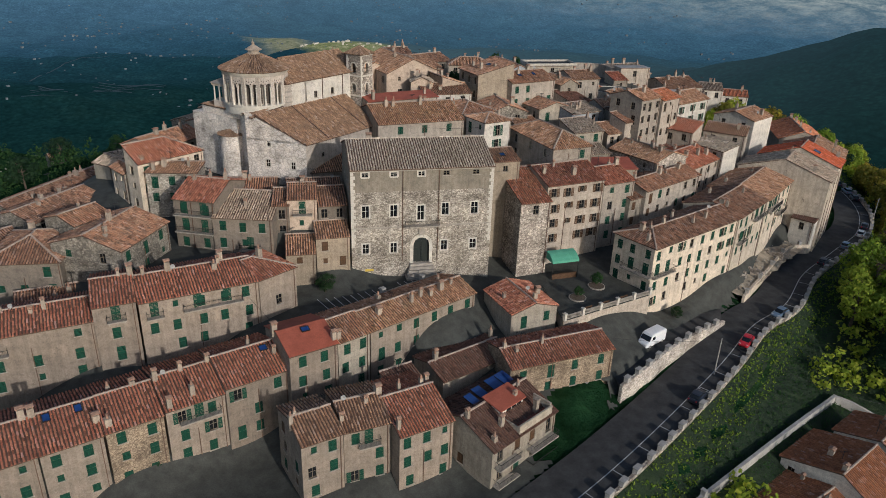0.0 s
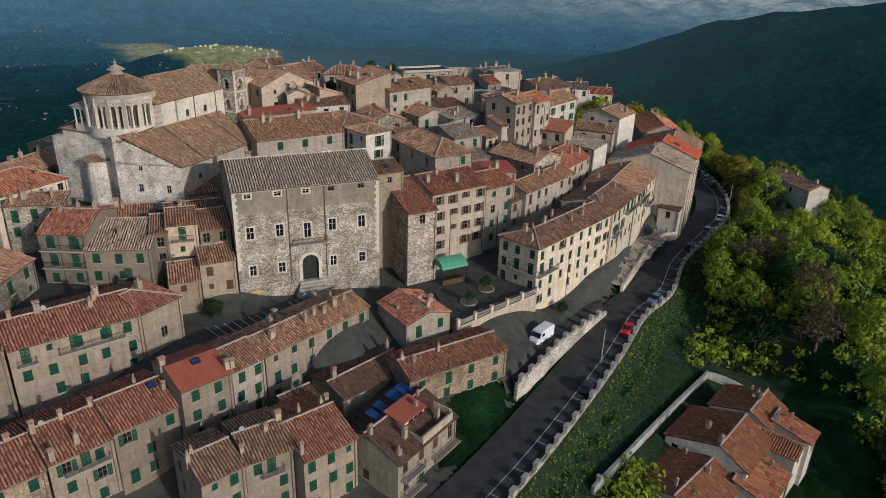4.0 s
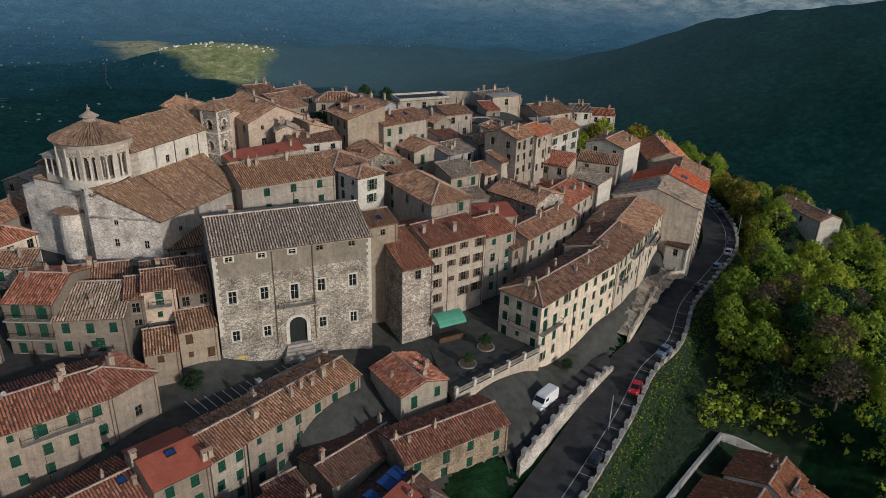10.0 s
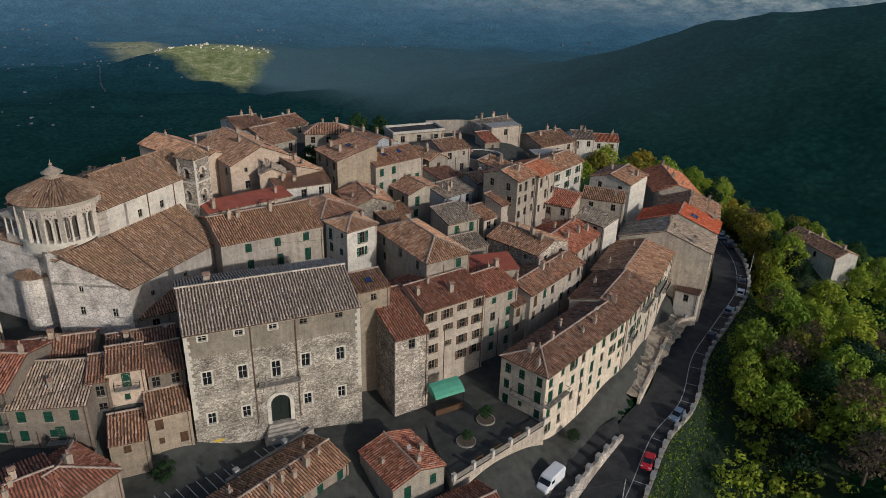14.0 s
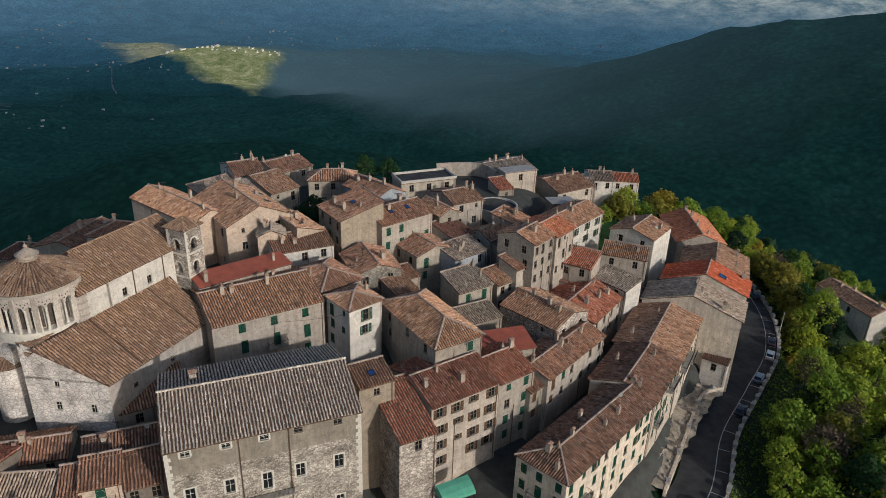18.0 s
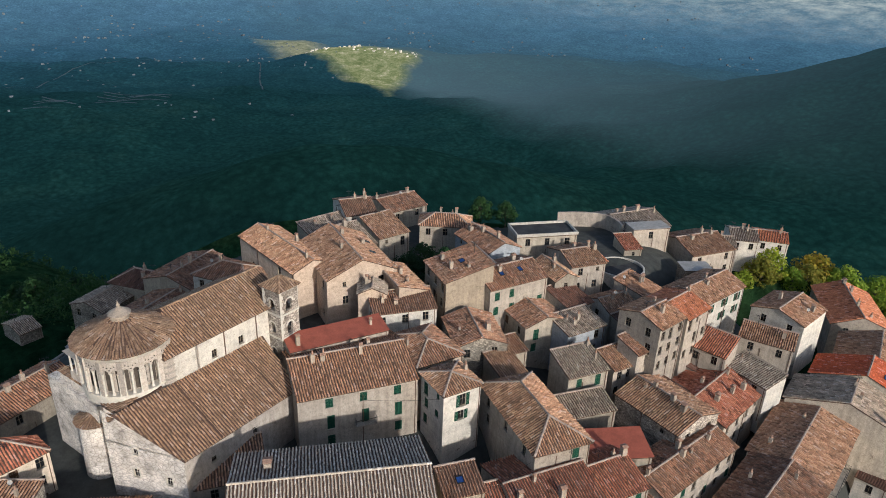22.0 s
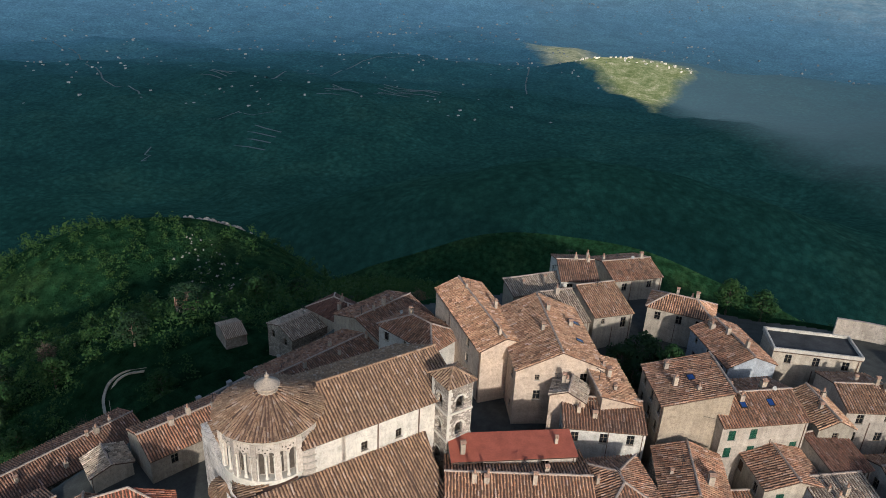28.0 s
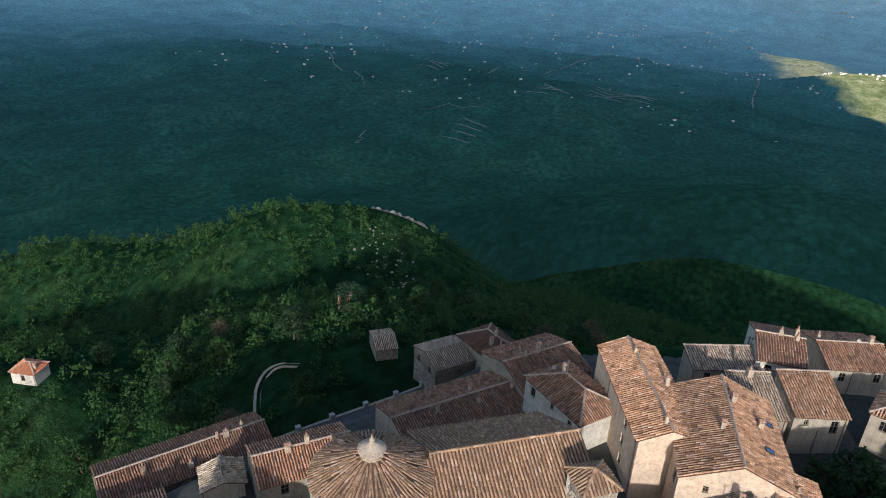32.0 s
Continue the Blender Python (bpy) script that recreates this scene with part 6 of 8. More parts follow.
    slab(rb, [c2, (u0, 17.0, ze), a, e], 0.2)
    ridge_tiles(tb, Vector(e), Vector(d2), 4)
    nave = part("nave_roof", rb, "under", t)
    part("roof_tiles", tb, "t_church", nave, kind="stuff")
    nm = Matrix.Translation((u0 + 1.2, n0 + 0.3, 0))
    holes = [(6.4, 18.7, 0.9, 1.3, "p"), (11.2, 18.7, 0.9, 1.3, "p")]
    wall(t, nm, u1 - u0 - 1.3, 8, ze - 0.1, ze - 0.1, None, "white", holes, 0.5)
    for q in holes:
        window(t, nm, *q)
    for uu in (u1 - 0.6, 9.8):
        b = Build()
        ring = [(n0 + 0.3, 4), (n1 - 0.3, 4), (n1 - 0.3, zb - 0.15), (mid, ze + nr - 0.25), (n0 + 0.3, ze - 0.15)]
        k = len(ring)
        b.v = [(uu, y, z) for y, z in ring] + [(uu + 0.5, y, z) for y, z in ring]
        b.f = [tuple(range(k))[::-1], tuple(range(k, 2 * k))] + [(i, (i + 1) % k, k + (i + 1) % k, k + i) for i in range(k)]
        part("gable_wall", b, "church", t)
    wall(t, Matrix.Translation((u1 - 0.1, n1 - 0.3, 0)) @ pose(0, 0, 0, 0, 0, 180), u1 - 9.9, 2, zb - 0.1, zb - 0.1, None, "church", [(4, 15.5, 1, 2, "p"), (9, 15.5, 1, 2, "p"), (14, 15.5, 1, 2, "p")], 0.5)
    b = Build()
    b.lathe([(1.5, 16.0), (1.5, 22.1), (1.62, 22.2), (1.62, 22.38)], 24, 6.0, 10.95)
    st = part("stair_turret", b, "church", t, smooth=False)
    for z in (18.7, 19.7, 20.7, 21.7):
        b = Build()
        b.lathe([(1.5, z), (1.56, z + 0.03), (1.56, z + 0.27), (1.5, z + 0.3)], 24, 6.0, 10.95)
        part("band", b, "dkstone", st)
    for u in (14.6, 20.5):
        part("downpipe", box_mesh("downpipe", "gutter", (u, n0 + 0.15, 17.5, u + 0.12, n0 + 0.28, 22.3)), None, t)


church()


def bell_tower():
    t = thing("bell_tower", CH @ Matrix.Translation((23.0, 6.7, 0)), "small square stone bell tower with two storeys of arches", "tower")
    W = 3.7
    for i, m in enumerate((Matrix.Identity(4), Matrix.Translation((W, 0, 0)) @ pose(0, 0, 0, 0, 0, 90), Matrix.Translation((W, W, 0)) @ pose(0, 0, 0, 0, 0, 180), Matrix.Translation((0, W, 0)) @ pose(0, 0, 0, 0, 0, 270))):
        holes = [(W / 2 - 0.65, 22.2, 1.3, 2.0, "O"), (W / 2 - 0.6, 18.3, 1.2, 1.9, "O"), (W / 2 - 0.6, 13.5, 1.2, 2.2, "O")]
        wall(t, m, W, 5, 26.0, 26.0, None, "rubble", holes, 0.5)
        for x, z, w, h, _ in holes:
            b = Build()
            r = w / 2
            for k in range(8):
                a0, a1 = math.pi * k / 8, math.pi * (k + 1) / 8
                p = [(W / 2 + r * math.cos(q), z + h + r * math.sin(q) - r) for q in (a0, a1)]
                b.face((p[0][0], -0.02, p[0][1]), (p[0][0], -0.02, z + h + 0.01), (p[1][0], -0.02, z + h + 0.01), (p[1][0], -0.02, p[1][1]))
                p2 = [(W / 2 + (r + 0.28) * math.cos(q), z + h - r + (r + 0.28) * math.sin(q)) for q in (a0, a1)]
                b.face((p[0][0], -0.05, p[0][1]), (p2[0][0], -0.05, p2[0][1]), (p2[1][0], -0.05, p2[1][1]), (p[1][0], -0.05, p[1][1]))
            part("arch", b, "stone", t, at=m)
        for zz in (17.6, 21.6, 25.7):
            part("string_course", box_mesh("string_course", "stone", (-0.12, -0.12, zz, W + 0.12, 0.0, zz + 0.3)), None, t, at=m)
        for k in range(13):
            w = 0.65 if k % 2 else 0.42
            part("quoin", box_mesh("quoin", "stone", (0, -0.05, 0, w, 0.05, 0.55)), None, t, at=m @ Matrix.Translation((0, 0, 17.9 + 0.6 * k)))
    for z in (17.2, 21.2):
        part("floor_slab", box_mesh("floor_slab", "dkstone", (0.1, 0.1, 0, W - 0.1, W - 0.1, 0.3)), None, t, at=Matrix.Translation((0, 0, z)))
    rb, tb = Build(), Build()
    o = 0.35
    q = [(-o, -o, 26.0), (W + o, -o, 26.0), (W + o, W + o, 26.0), (-o, W + o, 26.0)]
    top = (W / 2, W / 2, 27.4)
    for i in range(4):
        slab(rb, [q[i], q[(i + 1) % 4], top], 0.12)
        tile_plane(tb, q[i], q[(i + 1) % 4], top, top, seed=i)
        ridge_tiles(tb, q[i], top, i)
    ob = part("roof", rb, "under", t)
    part("roof_tiles", tb, "t_church", ob, kind="stuff")
    b = Build()
    b.lathe([(0.05, 23.75), (0.16, 23.7), (0.22, 23.4), (0.36, 23.0), (0.42, 22.95)], 14, W / 2, W / 2)
    part("bell", b, "iron", t, "dark bronze bell", smooth=True)


bell_tower()

# ---- ground, streets and distance ----
def paved(x, y):
    """Where the town's lanes are paved."""
    ok = (((x - 20) / 84) ** 2 + ((y - 26) / 74) ** 2 < 1) | ((y < -8) & (((x + 13) / 54) ** 4 + ((y + 20) / 37) ** 4 < 1))
    # a strip of weeds between the lowest houses and the road wall
    u, v = (x - 16) * 0.818 + (y + 30) * 0.575, (y + 30) * 0.818 - (x - 16) * 0.575
    ok = ok & ((u / 9) ** 2 + (v / 3.4) ** 2 > 1)
    return ok & ((x - 44.5) * 0.575 - (y + 19.6) * 0.818 < -4.6)


def polar(radii, n=264):
    ang = np.linspace(0, 2 * np.pi, n, endpoint=False)
    R, A = np.meshgrid(np.array(radii), ang, indexing="ij")
    X, Y = 20 + R * np.cos(A), 20 + R * np.sin(A)
    sunk = paved(X, Y) & paved(X + 2.5, Y) & paved(X - 2.5, Y) & paved(X, Y + 2.5) & paved(X, Y - 2.5)
    v = np.stack([X, Y, ground(X, Y) - 1.2 * sunk], -1).reshape(-1, 3)
    b = Build()
    b.v = [tuple(p) for p in v]
    b.f = [(i * n + j, (i + 1) * n + j, (i + 1) * n + (j + 1) % n, i * n + (j + 1) % n) for i in range(len(radii) - 1) for j in range(n)]
    return b


NEAR, FAR = [0.0], []
while NEAR[-1] < 560:
    NEAR.append(NEAR[-1] + max(1.9, NEAR[-1] * 0.026))
FAR = [NEAR[-1]]
while FAR[-1] < 4850:
    FAR.append(FAR[-1] * 1.02)


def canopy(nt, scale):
    """Tree crowns seen from afar: pale lit tops and dark shaded gaps, painted as a factor."""
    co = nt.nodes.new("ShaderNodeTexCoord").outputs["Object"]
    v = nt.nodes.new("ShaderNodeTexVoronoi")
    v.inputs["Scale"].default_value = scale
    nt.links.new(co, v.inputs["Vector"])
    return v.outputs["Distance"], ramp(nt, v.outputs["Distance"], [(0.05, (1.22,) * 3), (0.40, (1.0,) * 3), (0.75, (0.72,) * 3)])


def ground_mat():
    m, nt, b = nodes_of("wooded_ground", 0.95)
    b.inputs["Specular IOR Level"].default_value = 0.0
    c1 = ramp(nt, noise_of(nt, 0.02, 9, 0.68), [(0.30, (0.012, 0.040, 0.018)), (0.5, (0.020, 0.058, 0.024)), (0.62, (0.038, 0.080, 0.030)), (0.75, (0.065, 0.10, 0.036))])
    c2 = ramp(nt, noise_of(nt, 0.22, 6, 0.75), [(0.32, (0.45,) * 3), (0.68, (1.35,) * 3)])
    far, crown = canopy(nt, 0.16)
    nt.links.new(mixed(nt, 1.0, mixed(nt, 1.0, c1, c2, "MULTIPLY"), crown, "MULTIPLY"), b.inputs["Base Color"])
    bumped(nt, b, noise_of(nt, 0.16, 8, 0.75), 1.0, 4.0)
    return m


def distance_mat():
    """The hazy valley beyond the hill: dark woods near, fields and villages far, one sunlit hamlet; its haze, paler
    with distance, and its sunlight are painted as emission.
    """
    m, nt, b = nodes_of("hazy_distance", 1.0)
    L = nt.links.new
    geo = nt.nodes.new("ShaderNodeNewGeometry")

    def math_node(op, a, c=None, d=None):
        k = nt.nodes.new("ShaderNodeMath")
        k.operation = op
        for i, q in enumerate((a, c, d)):
            if isinstance(q, (int, float)):
                k.inputs[i].default_value = q
            elif q is not None:
                L(q, k.inputs[i])
        return k.outputs[0]
    sep = nt.nodes.new("ShaderNodeSeparateXYZ")
    L(geo.outputs["Position"], sep.inputs[0])
    X, Y = sep.outputs[0], sep.outputs[1]
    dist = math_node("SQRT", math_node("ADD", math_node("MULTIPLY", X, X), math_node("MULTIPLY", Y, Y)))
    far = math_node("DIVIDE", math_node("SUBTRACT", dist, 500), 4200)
    # the woods' base colour is lowered to stand for the clouds' shade
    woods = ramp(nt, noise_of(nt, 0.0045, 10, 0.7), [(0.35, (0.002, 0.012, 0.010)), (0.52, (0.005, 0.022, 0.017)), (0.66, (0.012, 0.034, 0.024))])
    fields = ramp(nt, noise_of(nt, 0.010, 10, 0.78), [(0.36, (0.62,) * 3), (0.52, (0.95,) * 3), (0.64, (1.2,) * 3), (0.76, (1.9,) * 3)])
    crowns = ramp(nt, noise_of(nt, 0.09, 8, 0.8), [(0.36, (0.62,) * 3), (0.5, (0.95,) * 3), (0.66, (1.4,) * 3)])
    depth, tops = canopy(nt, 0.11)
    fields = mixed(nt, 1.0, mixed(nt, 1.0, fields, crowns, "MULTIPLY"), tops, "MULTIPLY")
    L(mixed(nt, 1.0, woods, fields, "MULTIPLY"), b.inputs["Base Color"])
    # haze painted as emission, bluer and paler with distance
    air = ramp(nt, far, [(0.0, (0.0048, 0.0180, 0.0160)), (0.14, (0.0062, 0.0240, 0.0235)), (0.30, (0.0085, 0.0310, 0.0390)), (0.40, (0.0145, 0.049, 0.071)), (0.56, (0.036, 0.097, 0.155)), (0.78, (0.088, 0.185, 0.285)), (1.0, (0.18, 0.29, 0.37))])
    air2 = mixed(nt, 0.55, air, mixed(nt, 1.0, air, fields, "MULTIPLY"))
    # bright fields at the foot of the far mountains, towards the east, as pale emission
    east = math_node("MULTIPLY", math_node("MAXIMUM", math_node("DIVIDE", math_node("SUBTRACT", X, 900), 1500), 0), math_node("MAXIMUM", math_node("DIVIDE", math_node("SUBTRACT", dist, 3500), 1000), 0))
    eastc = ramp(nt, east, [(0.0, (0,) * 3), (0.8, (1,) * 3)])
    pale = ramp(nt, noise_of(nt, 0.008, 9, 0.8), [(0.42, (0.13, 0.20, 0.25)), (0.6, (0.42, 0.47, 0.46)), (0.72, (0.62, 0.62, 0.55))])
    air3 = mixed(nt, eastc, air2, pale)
    # the hamlet's sunlight through the clouds, painted as emission: a sharp near edge, a hazy shaft towards the east
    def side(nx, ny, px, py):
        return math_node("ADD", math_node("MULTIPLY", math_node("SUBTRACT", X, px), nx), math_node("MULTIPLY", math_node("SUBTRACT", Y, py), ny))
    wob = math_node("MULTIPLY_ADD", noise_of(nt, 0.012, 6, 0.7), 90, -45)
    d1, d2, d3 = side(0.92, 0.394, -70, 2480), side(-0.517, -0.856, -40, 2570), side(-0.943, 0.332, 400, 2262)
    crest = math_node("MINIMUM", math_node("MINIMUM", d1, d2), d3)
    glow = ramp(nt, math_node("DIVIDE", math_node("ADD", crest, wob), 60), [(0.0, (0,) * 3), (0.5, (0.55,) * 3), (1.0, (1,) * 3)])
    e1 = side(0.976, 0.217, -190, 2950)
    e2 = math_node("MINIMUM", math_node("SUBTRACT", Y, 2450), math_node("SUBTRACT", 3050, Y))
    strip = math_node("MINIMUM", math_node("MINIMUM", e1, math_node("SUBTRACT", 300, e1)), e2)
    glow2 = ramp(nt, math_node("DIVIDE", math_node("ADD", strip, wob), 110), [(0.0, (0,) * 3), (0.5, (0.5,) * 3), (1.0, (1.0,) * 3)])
    # the shaft of lit haze is a mist colour mixed into the emission
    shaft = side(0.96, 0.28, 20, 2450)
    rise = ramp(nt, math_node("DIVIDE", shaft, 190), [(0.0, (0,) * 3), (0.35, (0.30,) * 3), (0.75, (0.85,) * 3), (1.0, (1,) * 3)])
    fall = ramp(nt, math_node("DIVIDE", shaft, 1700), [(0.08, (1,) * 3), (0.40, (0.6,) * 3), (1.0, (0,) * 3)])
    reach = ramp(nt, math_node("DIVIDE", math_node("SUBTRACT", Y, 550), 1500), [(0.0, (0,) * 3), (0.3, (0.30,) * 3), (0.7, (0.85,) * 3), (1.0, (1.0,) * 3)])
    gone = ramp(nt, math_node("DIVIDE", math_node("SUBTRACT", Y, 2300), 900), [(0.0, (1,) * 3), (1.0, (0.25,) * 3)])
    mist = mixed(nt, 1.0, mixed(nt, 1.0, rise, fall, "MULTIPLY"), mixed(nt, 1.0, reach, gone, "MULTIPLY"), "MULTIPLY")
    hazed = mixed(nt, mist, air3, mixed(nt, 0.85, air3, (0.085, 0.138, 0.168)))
    # sunlit field colours, painted for the hamlet and the strip beyond it
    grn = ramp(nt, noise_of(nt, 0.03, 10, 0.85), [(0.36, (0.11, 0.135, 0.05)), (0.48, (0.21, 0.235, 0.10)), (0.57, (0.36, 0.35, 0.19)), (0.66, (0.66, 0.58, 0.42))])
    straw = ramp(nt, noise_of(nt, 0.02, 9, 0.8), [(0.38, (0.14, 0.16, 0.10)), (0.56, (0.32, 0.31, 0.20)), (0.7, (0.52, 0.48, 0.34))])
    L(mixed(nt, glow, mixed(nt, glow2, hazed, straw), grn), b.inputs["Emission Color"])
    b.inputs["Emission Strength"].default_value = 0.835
    b.inputs["Specular IOR Level"].default_value = 0.0
    bumped(nt, b, noise_of(nt, 0.05, 10, 0.8), 1.0, 14.0)
    return m


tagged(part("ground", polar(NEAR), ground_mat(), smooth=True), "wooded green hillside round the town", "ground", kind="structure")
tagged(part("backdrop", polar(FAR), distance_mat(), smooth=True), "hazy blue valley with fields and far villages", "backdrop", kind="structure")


def street_sheet():
    b = Build()
    n = 230
    X, Y = np.meshgrid(np.linspace(-74, 112, n), np.linspace(-56, 112, n), indexing="ij")
    Z = ground(X, Y) + 0.16
    ok = paved(X, Y)
    b.v = [tuple(p) for p in np.stack([X, Y, Z], -1).reshape(-1, 3)]
    b.f = [(i * n + j, (i + 1) * n + j, (i + 1) * n + j + 1, i * n + j + 1) for i in range(n - 1) for j in range(n - 1) if ok[i, j] and ok[i + 1, j] and ok[i + 1, j + 1] and ok[i, j + 1]]
    return b


tagged(part("pavement", street_sheet(), "paving", smooth=True), "dark worn stone paving of the town's lanes", "pavement", kind="structure")


def smooth_line(line, step=1.5):
    """A line of points eased by a spline, in even steps, as (point, side direction)."""
    P = [Vector(p) for p in line]
    P = [2 * P[0] - P[1]] + P + [2 * P[-1] - P[-2]]
    out = []
    for i in range(1, len(P) - 2):
        n = max(2, int((P[i + 1] - P[i]).length / step))
        for k in range(n):
            t = k / n
            a, b, c, d = P[i - 1:i + 3]
            out.append(0.5 * ((2 * b) + (c - a) * t + (2 * a - 5 * b + 4 * c - d) * t * t + (3 * b - a - 3 * c + d) * t ** 3))
    out.append(P[-2])
    res = []
    for i, p in enumerate(out):
        w = out[min(i + 1, len(out) - 1)] - out[max(i - 1, 0)]
        w.z = 0
        w.normalize()
        res.append((p, Vector((w.y, -w.x, 0)), w))
    return res


def ribbon(line, a, c, up=0.0, thick=0.0):
    b = Build()
    for p, s, w in line:
        b.v += [tuple(p + s * a + Vector((0, 0, up))), tuple(p + s * c + Vector((0, 0, up)))]
    n = len(line)
    b.f = [(2 * i, 2 * i + 1, 2 * i + 3, 2 * i + 2) for i in range(n - 1)]
    if thick:
        b.v += [(x, y, z - thick) for x, y, z in b.v]
        m = 2 * n
        b.f += [(2 * i + 2, 2 * i, m + 2 * i, m + 2 * i + 2) for i in range(n - 1)] + [(2 * i + 1, 2 * i + 3, m + 2 * i + 3, m + 2 * i + 1) for i in range(n - 1)]
        b.f += [(0, m, m + 1, 1), (2 * n - 2, 2 * n - 1, m + 2 * n - 1, m + 2 * n - 2)]
    return b


RL = smooth_line(ROAD)
tagged(part("road", ribbon(RL, -4.0, 4.2, 0.0, 0.4), "asphalt"), "dark asphalt road that curves below the town", "road", kind="structure")
tagged(part("road_lane", ribbon(smooth_line(LANE), -2.6, 2.6, 0.05, 0.4), "lane"), "narrow asphalt lane behind the church", "road", kind="structure")
tagged(part("lane_line", ribbon(RL, 1.75, 1.9, 0.012), "paint"), "white line of the parking lane", "road marking", kind="structure")
for i in range(14, len(RL) - 20, 4):
    p, s, w = RL[i]
    m = Matrix.Translation(p) @ Matrix(((s.x, w.x, 0, 0), (s.y, w.y, 0, 0), (0, 0, 1, 0), (0, 0, 0, 1)))
    mark = part("bay_mark", box_mesh("bay_mark", "paint", (1.9, -0.06, 0.004, 3.9, 0.06, 0.014)), None, None, at=m)
    tagged(mark, "white parking bay mark on the asphalt", "road marking", "parking bay marks", "structure")


def parapet(line, off, low, label, every, size, name="parapet", top=0.0, mat="rubble", deep=1.0, taper=None):
    """A low stone wall with square blocks standing on it."""
    t = thing(name, Matrix.Identity(4), label, "wall", kind="structure")
    b = Build()
    n = len(line)
    for i, (p, s, w) in enumerate(line):
        h = low if taper is None else low + (taper - low) * i / (n - 1)
        c = p + s * off
        b.v += [tuple(c - s * 0.28 + Vector((0, 0, -deep))), tuple(c + s * 0.28 + Vector((0, 0, -deep))), tuple(c + s * 0.25 + Vector((0, 0, h))), tuple(c - s * 0.25 + Vector((0, 0, h)))]
    for i in range(n - 1):
        k = 4 * i
        b.f += [(k, k + 4, k + 7, k + 3), (k + 3, k + 7, k + 6, k + 2), (k + 2, k + 6, k + 5, k + 1)]
    b.f += [(0, 3, 2, 1), (4 * n - 4, 4 * n - 3, 4 * n - 2, 4 * n - 1)]
    part("wall_body", b, mat, t)
    rn = random.Random(len(line))
    for i in range(1, n - 1, every):
        p, s, w = line[i]
        h = low if taper is None else low + (taper - low) * i / (n - 1)
        m = Matrix.Translation(p + s * off + Vector((0, 0, h - 0.02))) @ Matrix(((s.x, w.x, 0, 0), (s.y, w.y, 0, 0), (0, 0, 1, 0), (0, 0, 0, 1)))
        blk = part("block", box_mesh("block", "concrete", (-0.34, -size / 2, 0, 0.34, size / 2, 0.75), (-0.40, -size / 2 - 0.06, 0.75, 0.40, size / 2 + 0.06, 0.87)), None, t, at=m @ pose(0, 0, 0, 0, 0, rn.uniform(-3, 3)))
    return t


parapet(RL[8:], 4.45, 0.35, "low stone parapet with pale blocks along the road's outer edge", 2, 1.2, deep=3.0)
RW = smooth_line([(25.5, -26.6, -12.9), (31, -23.2, -12.7), (38.5, -18.2, -12.6), (46, -13.6, -13.2), (54.2, -8.9, -14.3)])
parapet(RW, 0.0, 0.55, "high rubble retaining wall with pale blocks beside the ramp", 2, 1.0, "retaining_wall", mat="rubble_pale", deep=3.6)
RW2 = smooth_line([(19.5, -25.4, -14.6), (24.0, -21.8, -13.6), (29.5, -18.6, -12.8)])
parapet(RW2, 0.0, 0.7, "low stone wall with blocks at the foot of the ramp", 2, 0.9, "ramp_wall", deep=1.5)
b = Build()
for q in (((25.5, -26.4, -12.9), (38.4, -18.0, -12.55), (40.5, -10.0, -12.55), (27.0, -16.0, -12.7)), ((38.4, -18.0, -12.55), (54.0, -8.7, -14.2), (56.5, -4.2, -14.1), (40.5, -10.0, -12.55))):
    b.face(*q)
slabbed = Build()
slab(slabbed, b.v[0:4], 0.5)
slab(slabbed, b.v[4:8], 0.5)
tagged(part("ramp", slabbed, "asphalt"), "asphalt ramp between the houses and the retaining wall", "ramp", kind="structure")
YW = smooth_line([(62.5, -2.2, -13.4), (74, 7.0, -13.0), (86, 16.5, -12.8), (92.0, 17.2, -12.8)])
parapet(YW, 0.0, 0.6, "pale rendered wall of the ruined yard along the road", 5, 0.6, "yard_wall", mat="sunny", deep=2.5)

